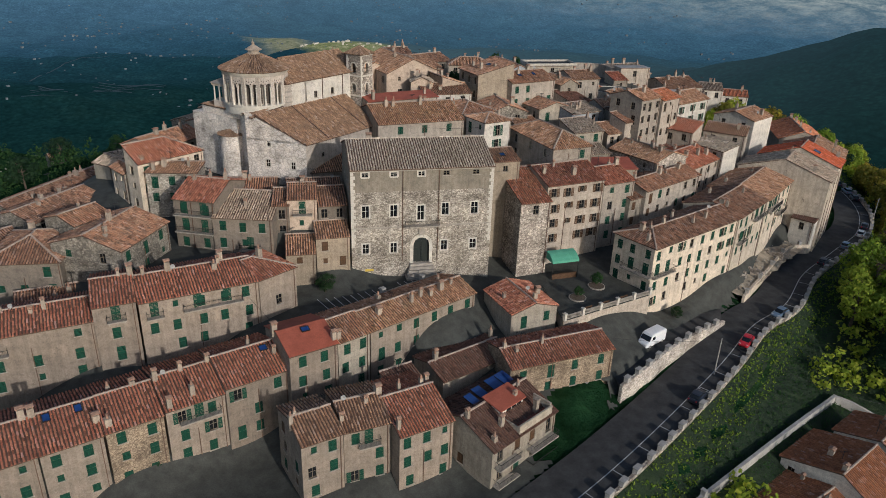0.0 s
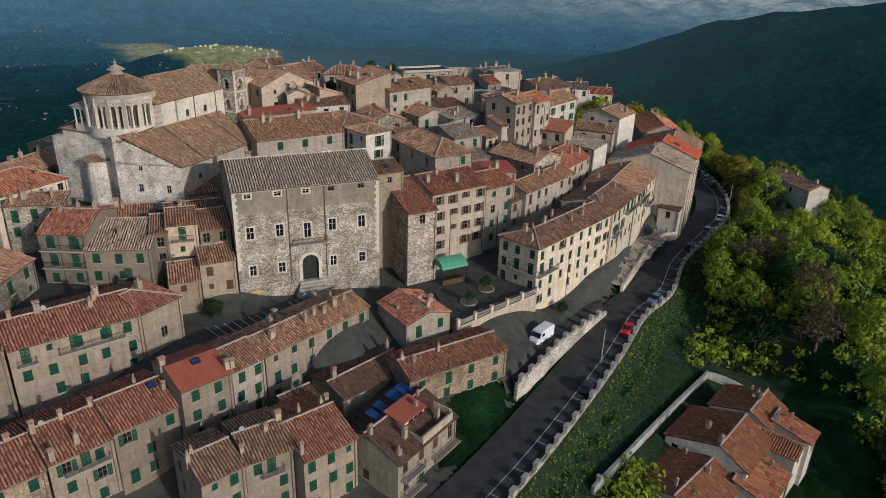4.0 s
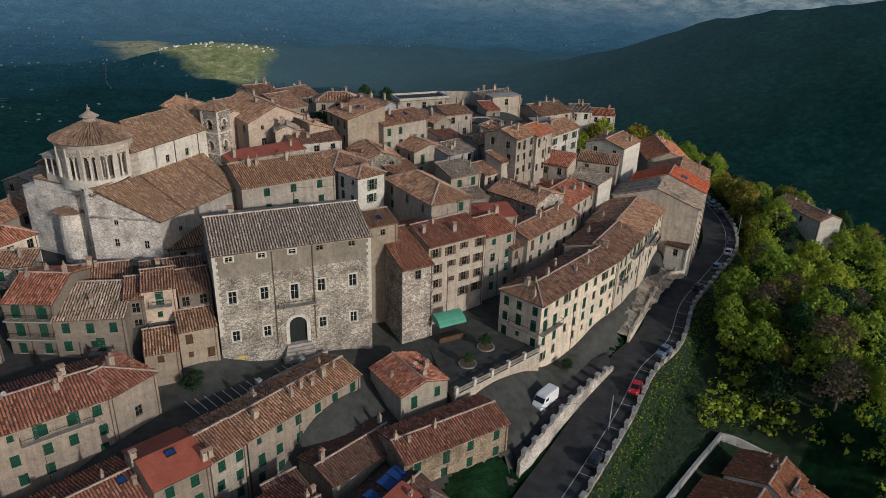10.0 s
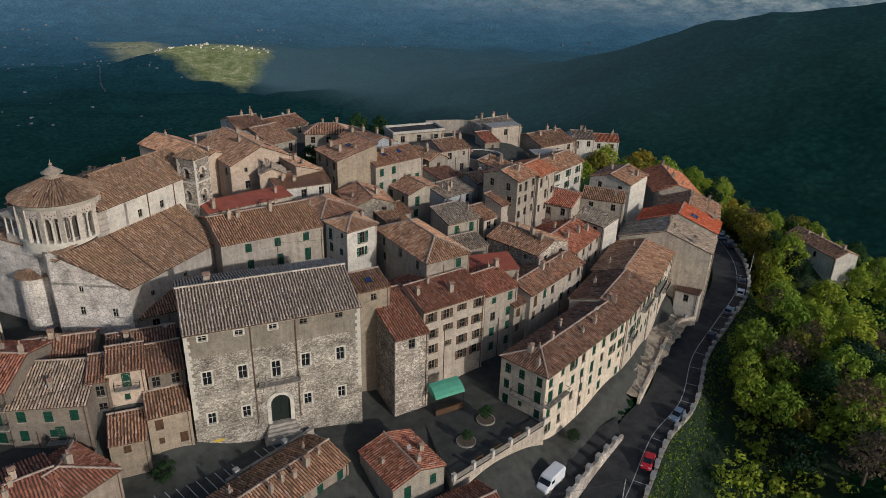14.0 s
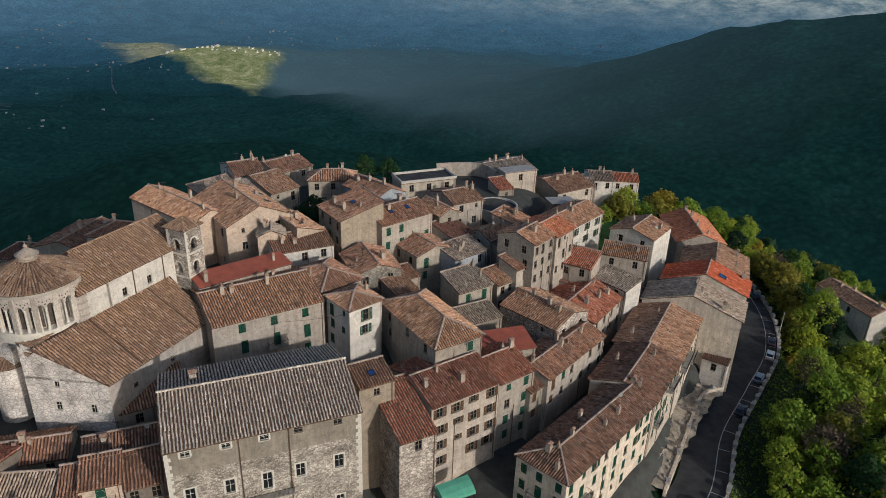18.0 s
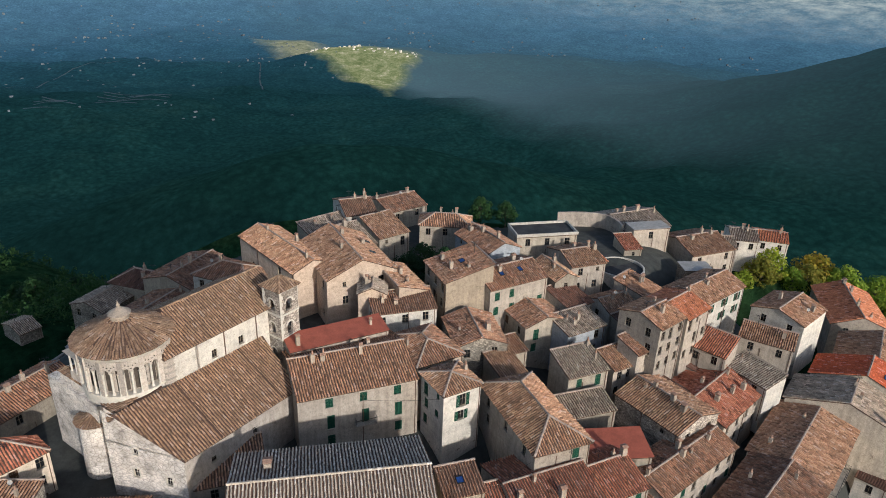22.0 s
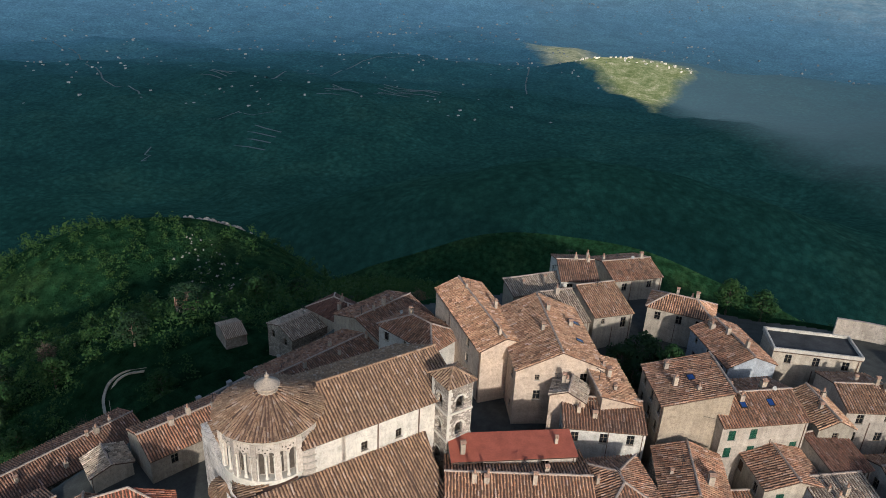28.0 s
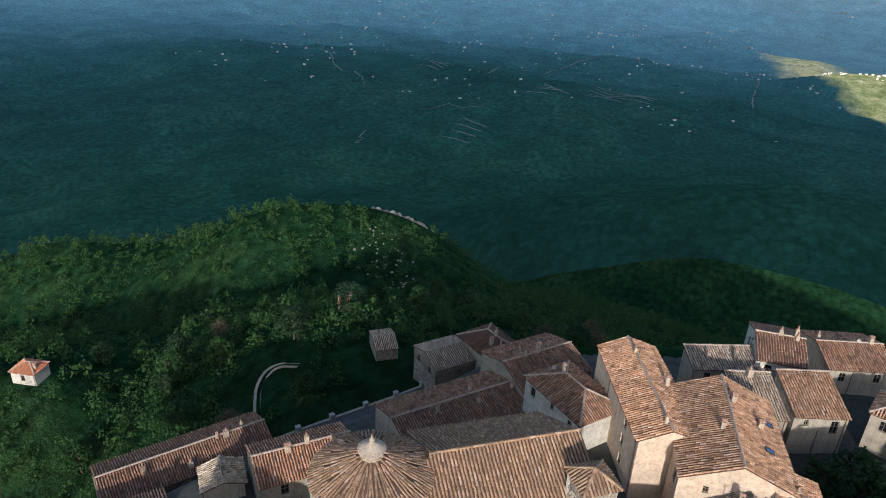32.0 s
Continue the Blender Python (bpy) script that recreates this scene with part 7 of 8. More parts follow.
# ---- terrace with planters in front of the corner house ----
def terrace():
    t = thing("terrace", pose(0, 0, 0), "raised paved terrace with stone balustrade and planting beds", "terrace", kind="structure")
    ring = [(20.0, -15.7), (29.2, -12.5), (38.3, -9.3), (36.8, -5.0), (34.5, -0.6), (24.0, 1.0), (21.0, -2.0)]
    b = Build()
    b.prism(ring, -13.5, -7.15)
    part("retaining_body", b, "cream", t)
    b = Build()
    b.prism(ring, -7.15, -7.05)
    part("paved_top", b, "paving", t)
    line = smooth_line([(20.2, -15.5, -7.05), (29.2, -12.35, -7.05), (38.2, -9.2, -7.05)], 0.9)
    for i, (p, s, w) in enumerate(line):
        m = Matrix.Translation(p) @ Matrix(((s.x, w.x, 0, 0), (s.y, w.y, 0, 0), (0, 0, 1, 0), (0, 0, 0, 1)))
        if i % 4 == 0:
            part("post", box_mesh("post", "stone", (-0.25, -0.25, 0, 0.25, 0.25, 1.15), (-0.3, -0.3, 1.15, 0.3, 0.3, 1.27)), None, t, at=m)
        part("rail_panel", box_mesh("rail_panel", "dkstone", (-0.1, -0.46, 0.12, 0.1, 0.46, 0.24), (-0.1, -0.46, 0.72, 0.1, 0.46, 0.84), *[(-0.06, -0.4 + 0.23 * k, 0.24, 0.06, -0.3 + 0.23 * k, 0.72) for k in range(4)]), None, t, at=m)
    b = Build()
    for c, r in (((25.2, -8.6), 1.5), ((30.2, -5.0), 1.5)):
        pts = [(c[0] + r * math.cos(a), c[1] + r * math.sin(a)) for a in (2 * math.pi * k / 18 for k in range(18))]
        b.prism(pts, -7.05, -6.85)
    part("kerb", b, "dkstone", t)
    b = Build()
    for c, r in (((25.2, -8.6), 1.35), ((30.2, -5.0), 1.35)):
        b.prism([(c[0] + r * math.cos(a), c[1] + r * math.sin(a)) for a in (2 * math.pi * k / 18 for k in range(18))], -6.9, -6.83)
    part("soil", b, "bark", t)


terrace()
for x, y, a in ((25.0, -12.9, 199), (28.6, -11.7, 199), (32.6, -10.3, 199)):
    t = thing("bench", pose(x, y, -7.05, 0, 0, a), "dark wooden bench on the terrace", "bench", "terrace benches")
    part("seat", box_mesh("seat", "brown", (-0.9, -0.22, 0.40, 0.9, 0.25, 0.46)), None, t)
    part("backrest", box_mesh("backrest", "brown", (-0.9, 0.25, 0.5, 0.9, 0.31, 0.9)), None, t)
    for s in (-0.75, 0.75):
        part("leg", box_mesh("leg", "iron", (-0.05, -0.2, 0, 0.05, 0.3, 0.40)), None, t, at=Matrix.Translation((s, 0, 0)))


def awning():
    t = thing("awning", pose(22.8, 1.0, -7.0, 0, 0, 6), "green canvas awning over a cafe terrace", "awning")
    b = Build()
    n = 8
    prof = [(0.0, 4.6), (-0.9, 4.45), (-1.8, 4.1), (-2.5, 3.6), (-2.6, 3.2)]
    for i in range(n):
        x0, x1 = 5.2 * i / n, 5.2 * (i + 1) / n
        for (y0, z0), (y1, z1) in zip(prof, prof[1:]):
            b.face((x0, y1, z1), (x1, y1, z1), (x1, y0, z0), (x0, y0, z0))
            b.face((x0, y0, z0 - 0.03), (x1, y0, z0 - 0.03), (x1, y1, z1 - 0.03), (x0, y1, z1 - 0.03))
    for x in (0, 5.2):
        b.face(*[(x, y, z) for y, z in prof], (x, 0, 3.2))
    part("canopy", b, "awning", t)
    for x in (0.1, 5.1):
        part("post", box_mesh("post", "iron", (-0.05, -2.55, 0, 0.05, -2.45, 3.4)), None, t, at=Matrix.Translation((x, 0, 0)))
    part("counter", box_mesh("counter", "brown", (0.2, -2.5, 0.0, 5.0, -2.4, 1.0), (0.2, -2.6, 1.0, 5.0, -2.3, 1.06)), None, t)


awning()

# ---- vehicles ----
def loft(b, sections):
    """Skins a row of rings with equal point counts."""
    n = len(sections[0])
    k = len(b.v)
    for s in sections:
        b.v += s
    for i in range(len(sections) - 1):
        b.f += [(k + i * n + j, k + i * n + (j + 1) % n, k + (i + 1) * n + (j + 1) % n, k + (i + 1) * n + j) for j in range(n)]
    b.f += [tuple(k + j for j in range(n))[::-1], tuple(k + (len(sections) - 1) * n + j for j in range(n))]


def car_ring(x, w, z0, z1, r=0.12):
    return [(x, -w + r, z0), (x, w - r, z0), (x, w, z0 + r), (x, w, z1 - r), (x, w - r * 1.4, z1), (x, -w + r * 1.4, z1), (x, -w, z1 - r), (x, -w, z0 + r)]


def vehicle(x, y, z, head, paint, label, kind="car", name="car"):
    t = thing(name, pose(x, y, z, 0, 0, head), label, name, "vehicles parked along the road")
    if kind == "van":
        L, W = 5.3, 1.0
        body = [(-2.6, 0.92, 0.35, 2.3), (-2.3, 1.0, 0.3, 2.45), (0.9, 1.0, 0.3, 2.45), (1.3, 1.0, 0.3, 2.35), (1.95, 0.98, 0.3, 1.35), (2.5, 0.92, 0.3, 1.1), (2.65, 0.8, 0.4, 0.9)]
        glass = [(1.42, 0.86, 1.42, 2.26), (1.98, 0.88, 1.36, 1.40)]
    else:
        L, W = 4.0, 0.85
        body = [(-2.0, 0.74, 0.35, 0.8), (-1.9, 0.84, 0.25, 0.95), (-0.9, 0.86, 0.22, 0.96), (0.9, 0.86, 0.22, 0.92), (1.7, 0.84, 0.25, 0.78), (2.0, 0.72, 0.35, 0.6)]
    b = Build()
    loft(b, [car_ring(*s) for s in body])
    part("body", b, paint, t)
    b = Build()
    if kind == "van":
        loft(b, [car_ring(1.33, 0.9, 1.45, 2.25, 0.05), car_ring(1.98, 0.88, 1.38, 1.48, 0.03)])
        part("windscreen", b, "glass", t)
        for s in (-1, 1):
            part("side_window", box_mesh("side_window", "glass", (0.55, -0.012, 1.45, 1.35, 0.012, 2.0)), None, t, at=Matrix.Translation((0, s * 1.0, 0)))
    else:
        loft(b, [car_ring(-1.75, 0.66, 0.94, 1.02, 0.03), car_ring(-1.2, 0.68, 0.94, 1.40, 0.06), car_ring(0.15, 0.68, 0.92, 1.42, 0.06), car_ring(0.95, 0.66, 0.90, 0.97, 0.03)])
        cab = part("cabin", b, "glass", t)
        b = Build()
        loft(b, [car_ring(-1.25, 0.62, 1.38, 1.43, 0.02), car_ring(-0.9, 0.64, 1.40, 1.47, 0.02), car_ring(0.05, 0.64, 1.41, 1.47, 0.02), car_ring(0.25, 0.60, 1.38, 1.42, 0.02)])
        part("roof_panel", b, paint, t)
    zf = body[-1][2] + 0.2
    for s in (-1, 1):
        part("headlight", box_mesh("headlight", "cloth", (-0.06, -0.17, 0, 0.03, 0.17, 0.14)), None, t, at=Matrix.Translation((body[-2][0] + 0.06, s * body[-2][1] * 0.72, zf + 0.12)))
        part("taillight", box_mesh("taillight", "redp", (-0.03, -0.1, 0, 0.03, 0.1, 0.25)), None, t, at=Matrix.Translation((body[0][0], s * body[0][1] * 0.8, zf + 0.1)))
        for xx in (-L * 0.31, L * 0.32):
            def tyre_mesh():
                q = Build()
                q.tube((0, -0.1, 0), (0, 0.1, 0), 0.32, sides=16)
                return q.mesh("tyre", "tyre")
            def rim_mesh():
                q = Build()
                q.tube((0, -0.11, 0), (0, 0.11, 0), 0.19, sides=10)
                return q.mesh("rim", "concrete")
            wh = part("wheel", shared("tyre", tyre_mesh), None, t, at=Matrix.Translation((xx, s * (W - 0.1), 0.32)))
            part("rim", shared("rim", rim_mesh), None, wh)
    return t


vehicle(35.9, -15.9, -12.55, 207, "whitep", "white delivery van parked on the ramp", "van", "van")


def parked(x, y, paint, label, flip=False):
    """A car in the parking lane next to a point."""
    p, s, w = min(RL, key=lambda q: (q[0].x - x) ** 2 + (q[0].y - y) ** 2)
    c = p + s * 2.95
    vehicle(c.x, c.y, c.z, math.degrees(math.atan2(w.y, w.x)) + (180 if flip else 0), paint, label)


parked(53.4, -15.0, "redp", "small red car in the parking lane", True)
parked(66.6, -6.3, "bluep", "silver blue hatchback in the parking lane", True)
parked(37.2, -26.0, "darkp", "dark hatchback in the parking lane")
parked(91.8, 11.0, "darkp", "dark blue car in the parking lane")
parked(103.2, 19.3, "bluep", "grey blue car in the parking lane")
parked(113.2, 27.0, "whitep", "white car in the parking lane")
parked(117.5, 31.5, "darkp", "dark car in the parking lane")
parked(131, 50, "darkp", "dark car at the bend")
parked(134.5, 56, "bluep", "grey car at the bend")
parked(136, 62, "darkp", "dark car near the bend")
vehicle(-58.0, 54.3, -4.1, 62, "whitep", "white car on the lane behind the church")
vehicle(-45.2, 76.6, -3.6, 62, "darkp", "dark car beside the stone barn")

# ---- utility pole and wires ----
def pole(x, y, z, h, lean=0.0):
    t = thing("utility_pole", pose(x, y, z, 0, lean, 0), "slender pale pole with wires beside the road", "pole")
    b = Build()
    b.tube((0, 0, -0.3), (0, 0, h), 0.11, 0.07, 10)
    part("shaft", b, "concrete", t)
    b = Build()
    b.tube((0, 0, h - 0.6), (1.8, -0.6, h - 3.2), 0.03, sides=6)
    part("stay", b, "iron", t)
    part("bracket", box_mesh("bracket", "iron", (-0.5, -0.04, h - 0.35, 0.5, 0.04, h - 0.27)), None, t)


pole(44.0, -22.6, -14.9, 6.5)
pole(121.0, 30.8, -14.8, 7.5)


def cable(p, q, sag, label="thin black overhead cable"):
    cu = bpy.data.curves.new("cable", "CURVE")
    cu.dimensions, cu.bevel_depth = "3D", 0.022
    s = cu.splines.new("POLY")
    s.points.add(12)
    for i in range(13):
        k = i / 12
        v = Vector(p).lerp(Vector(q), k) - Vector((0, 0, sag * 4 * k * (1 - k)))
        s.points[i].co = (*v, 1)
    cu.materials.append(MAT["iron"])
    tagged(new("cable", cu), label, "cable", "overhead cables")


cable((44, -22.6, -8.6), (24.5, -20.5, -7.5), 0.6)
cable((44, -22.6, -8.6), (71, -30, -19.0), 1.2)

# ---- villa below the road ----
V = "villa below the road"
house(53.0, -48.7, 26, 10.8, 13.4, -20.4, 2.6, "skew", "white", "t_villa", "white villa with smooth brown tile roof below the road", "l:4x1p", "0.4,0.62", base=-27.5, group=V)
house(41.6, -53.0, 22, 12.4, 14.2, -22.7, 2.3, "skew", "white", "t_villa", "lower wing of the villa with brown tile roof", "l:3x1p", "0.7,0.3", base=-28, group=V)
house(53.6, -53.2, 27, 9.6, 6.0, -22.9, 1.5, "shed", "white", "t_orange", "villa porch with orange tile roof", "f:2x1p", "", base=-28, group=V)
house(62.8, -48.6, 26, 5.6, 8.0, -20.9, 1.3, "front", "white", "t_orange", "gabled villa wing with orange tile roof", "f:1x1p", "", base=-28, group=V)
house(63.4, -42.6, 26, 8.4, 10.5, -19.9, 2.1, "skew", "white", "t_villa", "rear wing of the villa with brown roof", "r:2x1p", "0.5,0.35", base=-28, group=V)
house(67.5, -47.0, 26, 4.6, 6.6, -20.4, 1.5, "shed", "white", "t_orange", "end wing of the villa with orange roof and balcony", "f:1x1d", "0.2,0.9", base=-28, group=V)
VW = smooth_line([(28.9, -44.1, -20.4), (44.8, -35.8, -20.9), (56, -30.0, -21.4), (64, -26.0, -21.8), (66.3, -24.8, -21.9), (66.6, -24.9, -22.0), (69, -26.0, -22.7), (73.0, -29.6, -24.4)])
parapet(VW, 0.0, 1.6, "grey concrete wall between the road's slope and the villa", 400, 0.5, "garden_wall", mat="concrete", deep=3.0)
house(145.8, 43.6, -96, 18.0, 7.6, -10.2, 1.5, "gable", "white", "t_brown", "low long house among the trees beyond the road", "f:4x1p", "0.9,0.5 0.35,0.8", base=-16, group="houses on the slopes")
house(-153, 62, 20, 7.0, 6.0, -30, 1.5, "hip", "white", "t_orange", "small orange roofed house in the woods", "f:1x1p", "", base=-36, group="houses on the slopes")
house(-90, 112, 30, 6.0, 5.0, -15, 1.0, "gable", "rubble_dark", "t_brown", "ruined stone hut among the trees", "", "", base=-20, group="houses on the slopes")


# ---- grass bank below the parapet ----
def grass_mat():
    m, nt, b = nodes_of("bank_grass_turf", 0.95)
    c1 = ramp(nt, noise_of(nt, 0.5, 8, 0.7), [(0.3, (0.008, 0.022, 0.007)), (0.5, (0.017, 0.040, 0.011)), (0.68, (0.038, 0.062, 0.016))])
    c2 = ramp(nt, noise_of(nt, 9, 6, 0.75), [(0.3, (0.55,) * 3), (0.7, (1.25,) * 3)])
    nt.links.new(mixed(nt, 1.0, c1, c2, "MULTIPLY"), b.inputs["Base Color"])
    bumped(nt, b, noise_of(nt, 5, 8, 0.75), 1.0, 0.5)
    return m


def bank_sheet():
    b = Build()
    offs = (4.75, 6, 7.5, 9.5, 12, 15, 19, 24, 30)
    for p, s, w in RL:
        for o in offs:
            q = p + s * o
            b.v.append((q.x, q.y, gz(q.x, q.y) + 0.14))
    n = len(offs)
    b.f = [(i * n + j, i * n + j + 1, (i + 1) * n + j + 1, (i + 1) * n + j) for i in range(len(RL) - 1) for j in range(n - 1)]
    return b


tagged(part("grass_verge", bank_sheet(), grass_mat(), smooth=True), "steep green grass bank below the road", "grass", kind="structure")

# ---- courtyard on the far terrace ----
b = Build()
cw = smooth_line([(56.6, 89.1, 0), (62, 88.6, 0), (66.9, 87.0, 0), (68.6, 83.5, 0), (68.8, 79.6, 0)], 1.2)
for p, s, w in cw:
    b.v += [(*(p - s * 0.25).xy, 9), (*(p - s * 0.25).xy, 16.4), (*(p + s * 0.25).xy, 16.4), (*(p + s * 0.25).xy, 9)]
for i in range(len(cw) - 1):
    k = 4 * i
    b.f += [(k, k + 1, k + 5, k + 4), (k + 1, k + 2, k + 6, k + 5), (k + 2, k + 3, k + 7, k + 6)]
b.f += [(0, 3, 2, 1), (4 * len(cw) - 4, 4 * len(cw) - 3, 4 * len(cw) - 2, 4 * len(cw) - 1)]
tagged(part("court_wall", b, "cream"), "curved pale wall round the upper courtyard", "wall", kind="structure")
t = thing("round_terrace", pose(62.3, 65.3, 0), "round dark terrace with a white rim", "terrace", kind="structure")
b = Build()
b.lathe([(0.01, 12.7), (4.7, 12.7), (4.7, 7.0)], 36)
part("floor_slab", b, "asphalt", t)
b = Build()
b.lathe([(4.65, 7.0), (4.65, 13.2), (5.0, 13.2), (5.0, 7.0)], 36)
part("rim", b, "white", t)


# ---- the piazza: painted bays, low wall, the ruined yard beside the road ----
for i in range(19):
    k = i / 18
    x, y = -18.0 + 22.0 * k, -5.2 + 8.6 * k - 3.2 * k * k
    if i in (9, 10):
        continue
    tagged(part("bay_stripe", box_mesh("bay_stripe", "paint", (-0.06, -4.2, 0, 0.06, 0, 0.03)), None, None, at=pose(x, y - 0.6, gz(x, y - 2) + 0.2, 0, 0, 24)), "white painted parking stripe on the piazza", "road marking", "piazza parking stripes", "structure")
PW = smooth_line([(-9.0, -7.0, -5.4), (-2.0, -3.6, -5.3), (4.0, -0.6, -5.2)])
parapet(PW, 0.0, 0.75, "low pale wall along the edge of the piazza", 5, 0.7, "piazza_wall", mat="dkstone", deep=1.2)


def yard():
    """Stony ground with the stubs of walls between the houses and the road."""
    rn = np.random.RandomState(31)
    t = thing("ruined_yard", pose(0, 0, 0), "stony yard with ruined walls beside the road", "yard", kind="structure")
    b = Build()
    n, m = 26, 9
    for i in range(n):
        k = i / (n - 1)
        for j in range(m):
            q = j / (m - 1)
            x = 62.2 + (90.0 - 62.2) * k + (-4.6 + 0.8 * k) * q
            y = -2.0 + (16.6 + 2.0) * k + (6.0 + 1.5 * k) * q
            b.v.append((x + rn.normal() * 0.2, y + rn.normal() * 0.2, -12.9 + 2.4 * q * q + rn.normal() * 0.1))
    b.f = [(i * m + j, (i + 1) * m + j, (i + 1) * m + j + 1, i * m + j + 1) for i in range(n - 1) for j in range(m - 1)]
    part("earth", b, "earth", t)
    for x, y, a, w, h in ((66, 4.2, 36, 4.0, 0.9), (70.5, 6.5, 128, 3.4, 0.8), (80.0, 13.5, 126, 4.0, 1.1)):
        b = Build()
        k = 7
        for i in range(k):
            b.box(-w / 2 + w * i / k, -0.28, -1.5, -w / 2 + w * (i + 1) / k, 0.28, h * rn.uniform(0.45, 1.0))
        part("wall_stub", b, "rubble", t, at=pose(x, y, -12.4, 0, 0, a))
    b = Build()
    for i in range(240):
        k, q = rn.uniform(0, 1), rn.uniform(0, 1)
        x, y = 62.5 + 27 * k - 4 * q, -1.2 + 18 * k + 6.5 * q
        r = rn.uniform(0.06, 0.24)
        b.box(-r, -r * 0.7, -r * 0.4, r, r * 0.7, r * 0.7, pose(x, y, -12.7 + 2.4 * q * q, rn.uniform(-20, 20), rn.uniform(-20, 20), rn.uniform(0, 180)))
    part("rubble_heap", b, "dkstone", t, "loose pale stones", kind="stuff")


yard()
LL = smooth_line(LANE)
parapet(LL[4:-6], -2.95, 0.3, "low wall with white blocks along the lane behind the church", 4, 0.8, "lane_wall", mat="dkstone", deep=2.0)
track = [(-84.5, 75.0), (-88.5, 79.5), (-92.0, 84.1), (-92.8, 88.0), (-90.5, 90.2), (-86.0, 91.0)]
for o in (-0.75, 0.75):
    tagged(part("track", ribbon(smooth_line([(x, y, gz(x, y) + 0.25) for x, y in track], 0.8), o - 0.32, o + 0.32, 0.0, 0.3), "earth"), "pale wheel track of a dirt path on the slope", "path", kind="structure")

for p, q, sag in (((-8, -16, -1.6), (-2, -1, 6.5), 0.8), ((14, 6, 11), (26, 12, 12), 0.5), ((29, 50, 18.5), (20, 52, 19), 0.3), ((44, 10, 4.2), (38, -4, 2.5), 0.6), ((-24, -20, -1.5), (-30, -12, 2.5), 0.4), ((60, 25, 4.5), (52, 12, 5.5), 0.4), ((5, 26, 14), (18, 24, 14.5), 0.3), ((-33, 4, 6.5), (-22, 3.5, 8.0), 0.4)):
    cable(p, q, sag)

# ---- trees ----
def leaf_cloud(rn, clumps, leaves, size):
    """Small leaves in clumps: arrays of quads round the given clump centres (x, y, z, radius)."""
    v = []
    for cx, cy, cz, cr in clumps:
        d = rn.normal(size=(leaves, 3))
        d /= np.linalg.norm(d, axis=1)[:, None]
        c = np.array((cx, cy, cz)) + d * cr * rn.uniform(0.55, 1.0, (leaves, 1)) * (1, 1, 0.8)
        n = d * 1.3 + rn.normal(size=(leaves, 3)) * 0.45 + (0, 0, 0.4)
        n /= np.linalg.norm(n, axis=1)[:, None]
        a = np.cross(n, rn.normal(size=(leaves, 3)))
        a /= np.linalg.norm(a, axis=1)[:, None]
        e = np.cross(n, a)
        s = size * rn.uniform(0.6, 1.3, (leaves, 1))
        v.append(np.stack([c - a * s - e * s * 0.55, c + a * s * 0.2 - e * s * 0.75, c + a * s + e * s * 0.4, c - a * s * 0.3 + e * s * 0.8], 1))
    return np.concatenate(v).reshape(-1, 3)


def quads(v):
    b = Build()
    b.v = v.tolist()
    b.f = [(i, i + 1, i + 2, i + 3) for i in range(0, len(v), 4)]
    return b


def tree_kind(seed, h, r, leaf, shape="round", bare=False):
    """Trunk with limbs, and a crown of leaf clumps, as two shared meshes."""
    rn = np.random.RandomState(seed)
    t = Build()
    t.tube((0, 0, -1.0), (0.1, 0.05, h * 0.45), 0.035 * h, 0.022 * h, 8)
    t.tube((0.1, 0.05, h * 0.45), (0.0, 0.1, h * 0.85), 0.022 * h, 0.006 * h, 6)
    clumps = []
    n = 26
    for i in range(n):
        a = i * 2.4 + rn.uniform(-0.3, 0.3)
        k = (i + 0.5) / n
        z = h * (0.32 + 0.64 * k)
        prof = math.sin(math.pi * min(1, 0.18 + 0.82 * (1 - k) ** 0.8 * 1.0)) if shape == "cone" else math.sqrt(max(0.03, 1 - (2 * (k - 0.42)) ** 2 * 0.95))
        if shape == "cone":
            prof = 1.05 * (1 - k) + 0.08
        rr = r * prof * rn.uniform(0.55, 1.0)
        x, y = rr * math.cos(a), rr * math.sin(a)
        z += rn.uniform(-0.06, 0.06) * h
        clumps.append((x, y, z, r * rn.uniform(0.30, 0.46)))
        t.tube((0.05, 0.05, z - 0.16 * h), (x * 0.85, y * 0.85, z), 0.009 * h, 0.003 * h, 4, False)
        if bare:
            for _ in range(7):
                q = rn.normal(size=3) * r * 0.35
                t.tube((x * 0.6, y * 0.6, z - 0.05 * h), (x + q[0], y + q[1], z + abs(q[2])), 0.004 * h, 0.0012 * h, 3, False)
    crown = quads(leaf_cloud(rn, clumps, 18 if bare else 64, 0.045 * r + 0.10)).mesh("crown", leaf)
    return t.mesh("trunk", "bark"), crown


KINDS = {
    "oak": (tree_kind(1, 8.0, 3.4, "leaf"), "broad green tree with a dense uneven crown"),
    "ash": (tree_kind(2, 9.5, 3.2, "leaf"), "tall green broadleaf tree in sunlight"),
    "elm": (tree_kind(3, 7.0, 3.6, "leaf_y"), "yellowing autumn tree with sunlit leaves"),
    "gold": (tree_kind(4, 6.0, 3.0, "leaf_y"), "small golden tree with autumn leaves"),
    "holm": (tree_kind(5, 8.0, 3.7, "leaf_d"), "dark evergreen oak with dense foliage"),
    "fir": (tree_kind(6, 12.0, 3.4, "leaf_d", "cone"), "tall dark conifer with drooping branches"),
    "wild": (tree_kind(9, 8.0, 3.5, "leaf_h"), "green tree of the hillside woods"),
    "bare": (tree_kind(8, 7.5, 3.3, "twig", "round", True), "half-bare tree with brown twigs"),
}


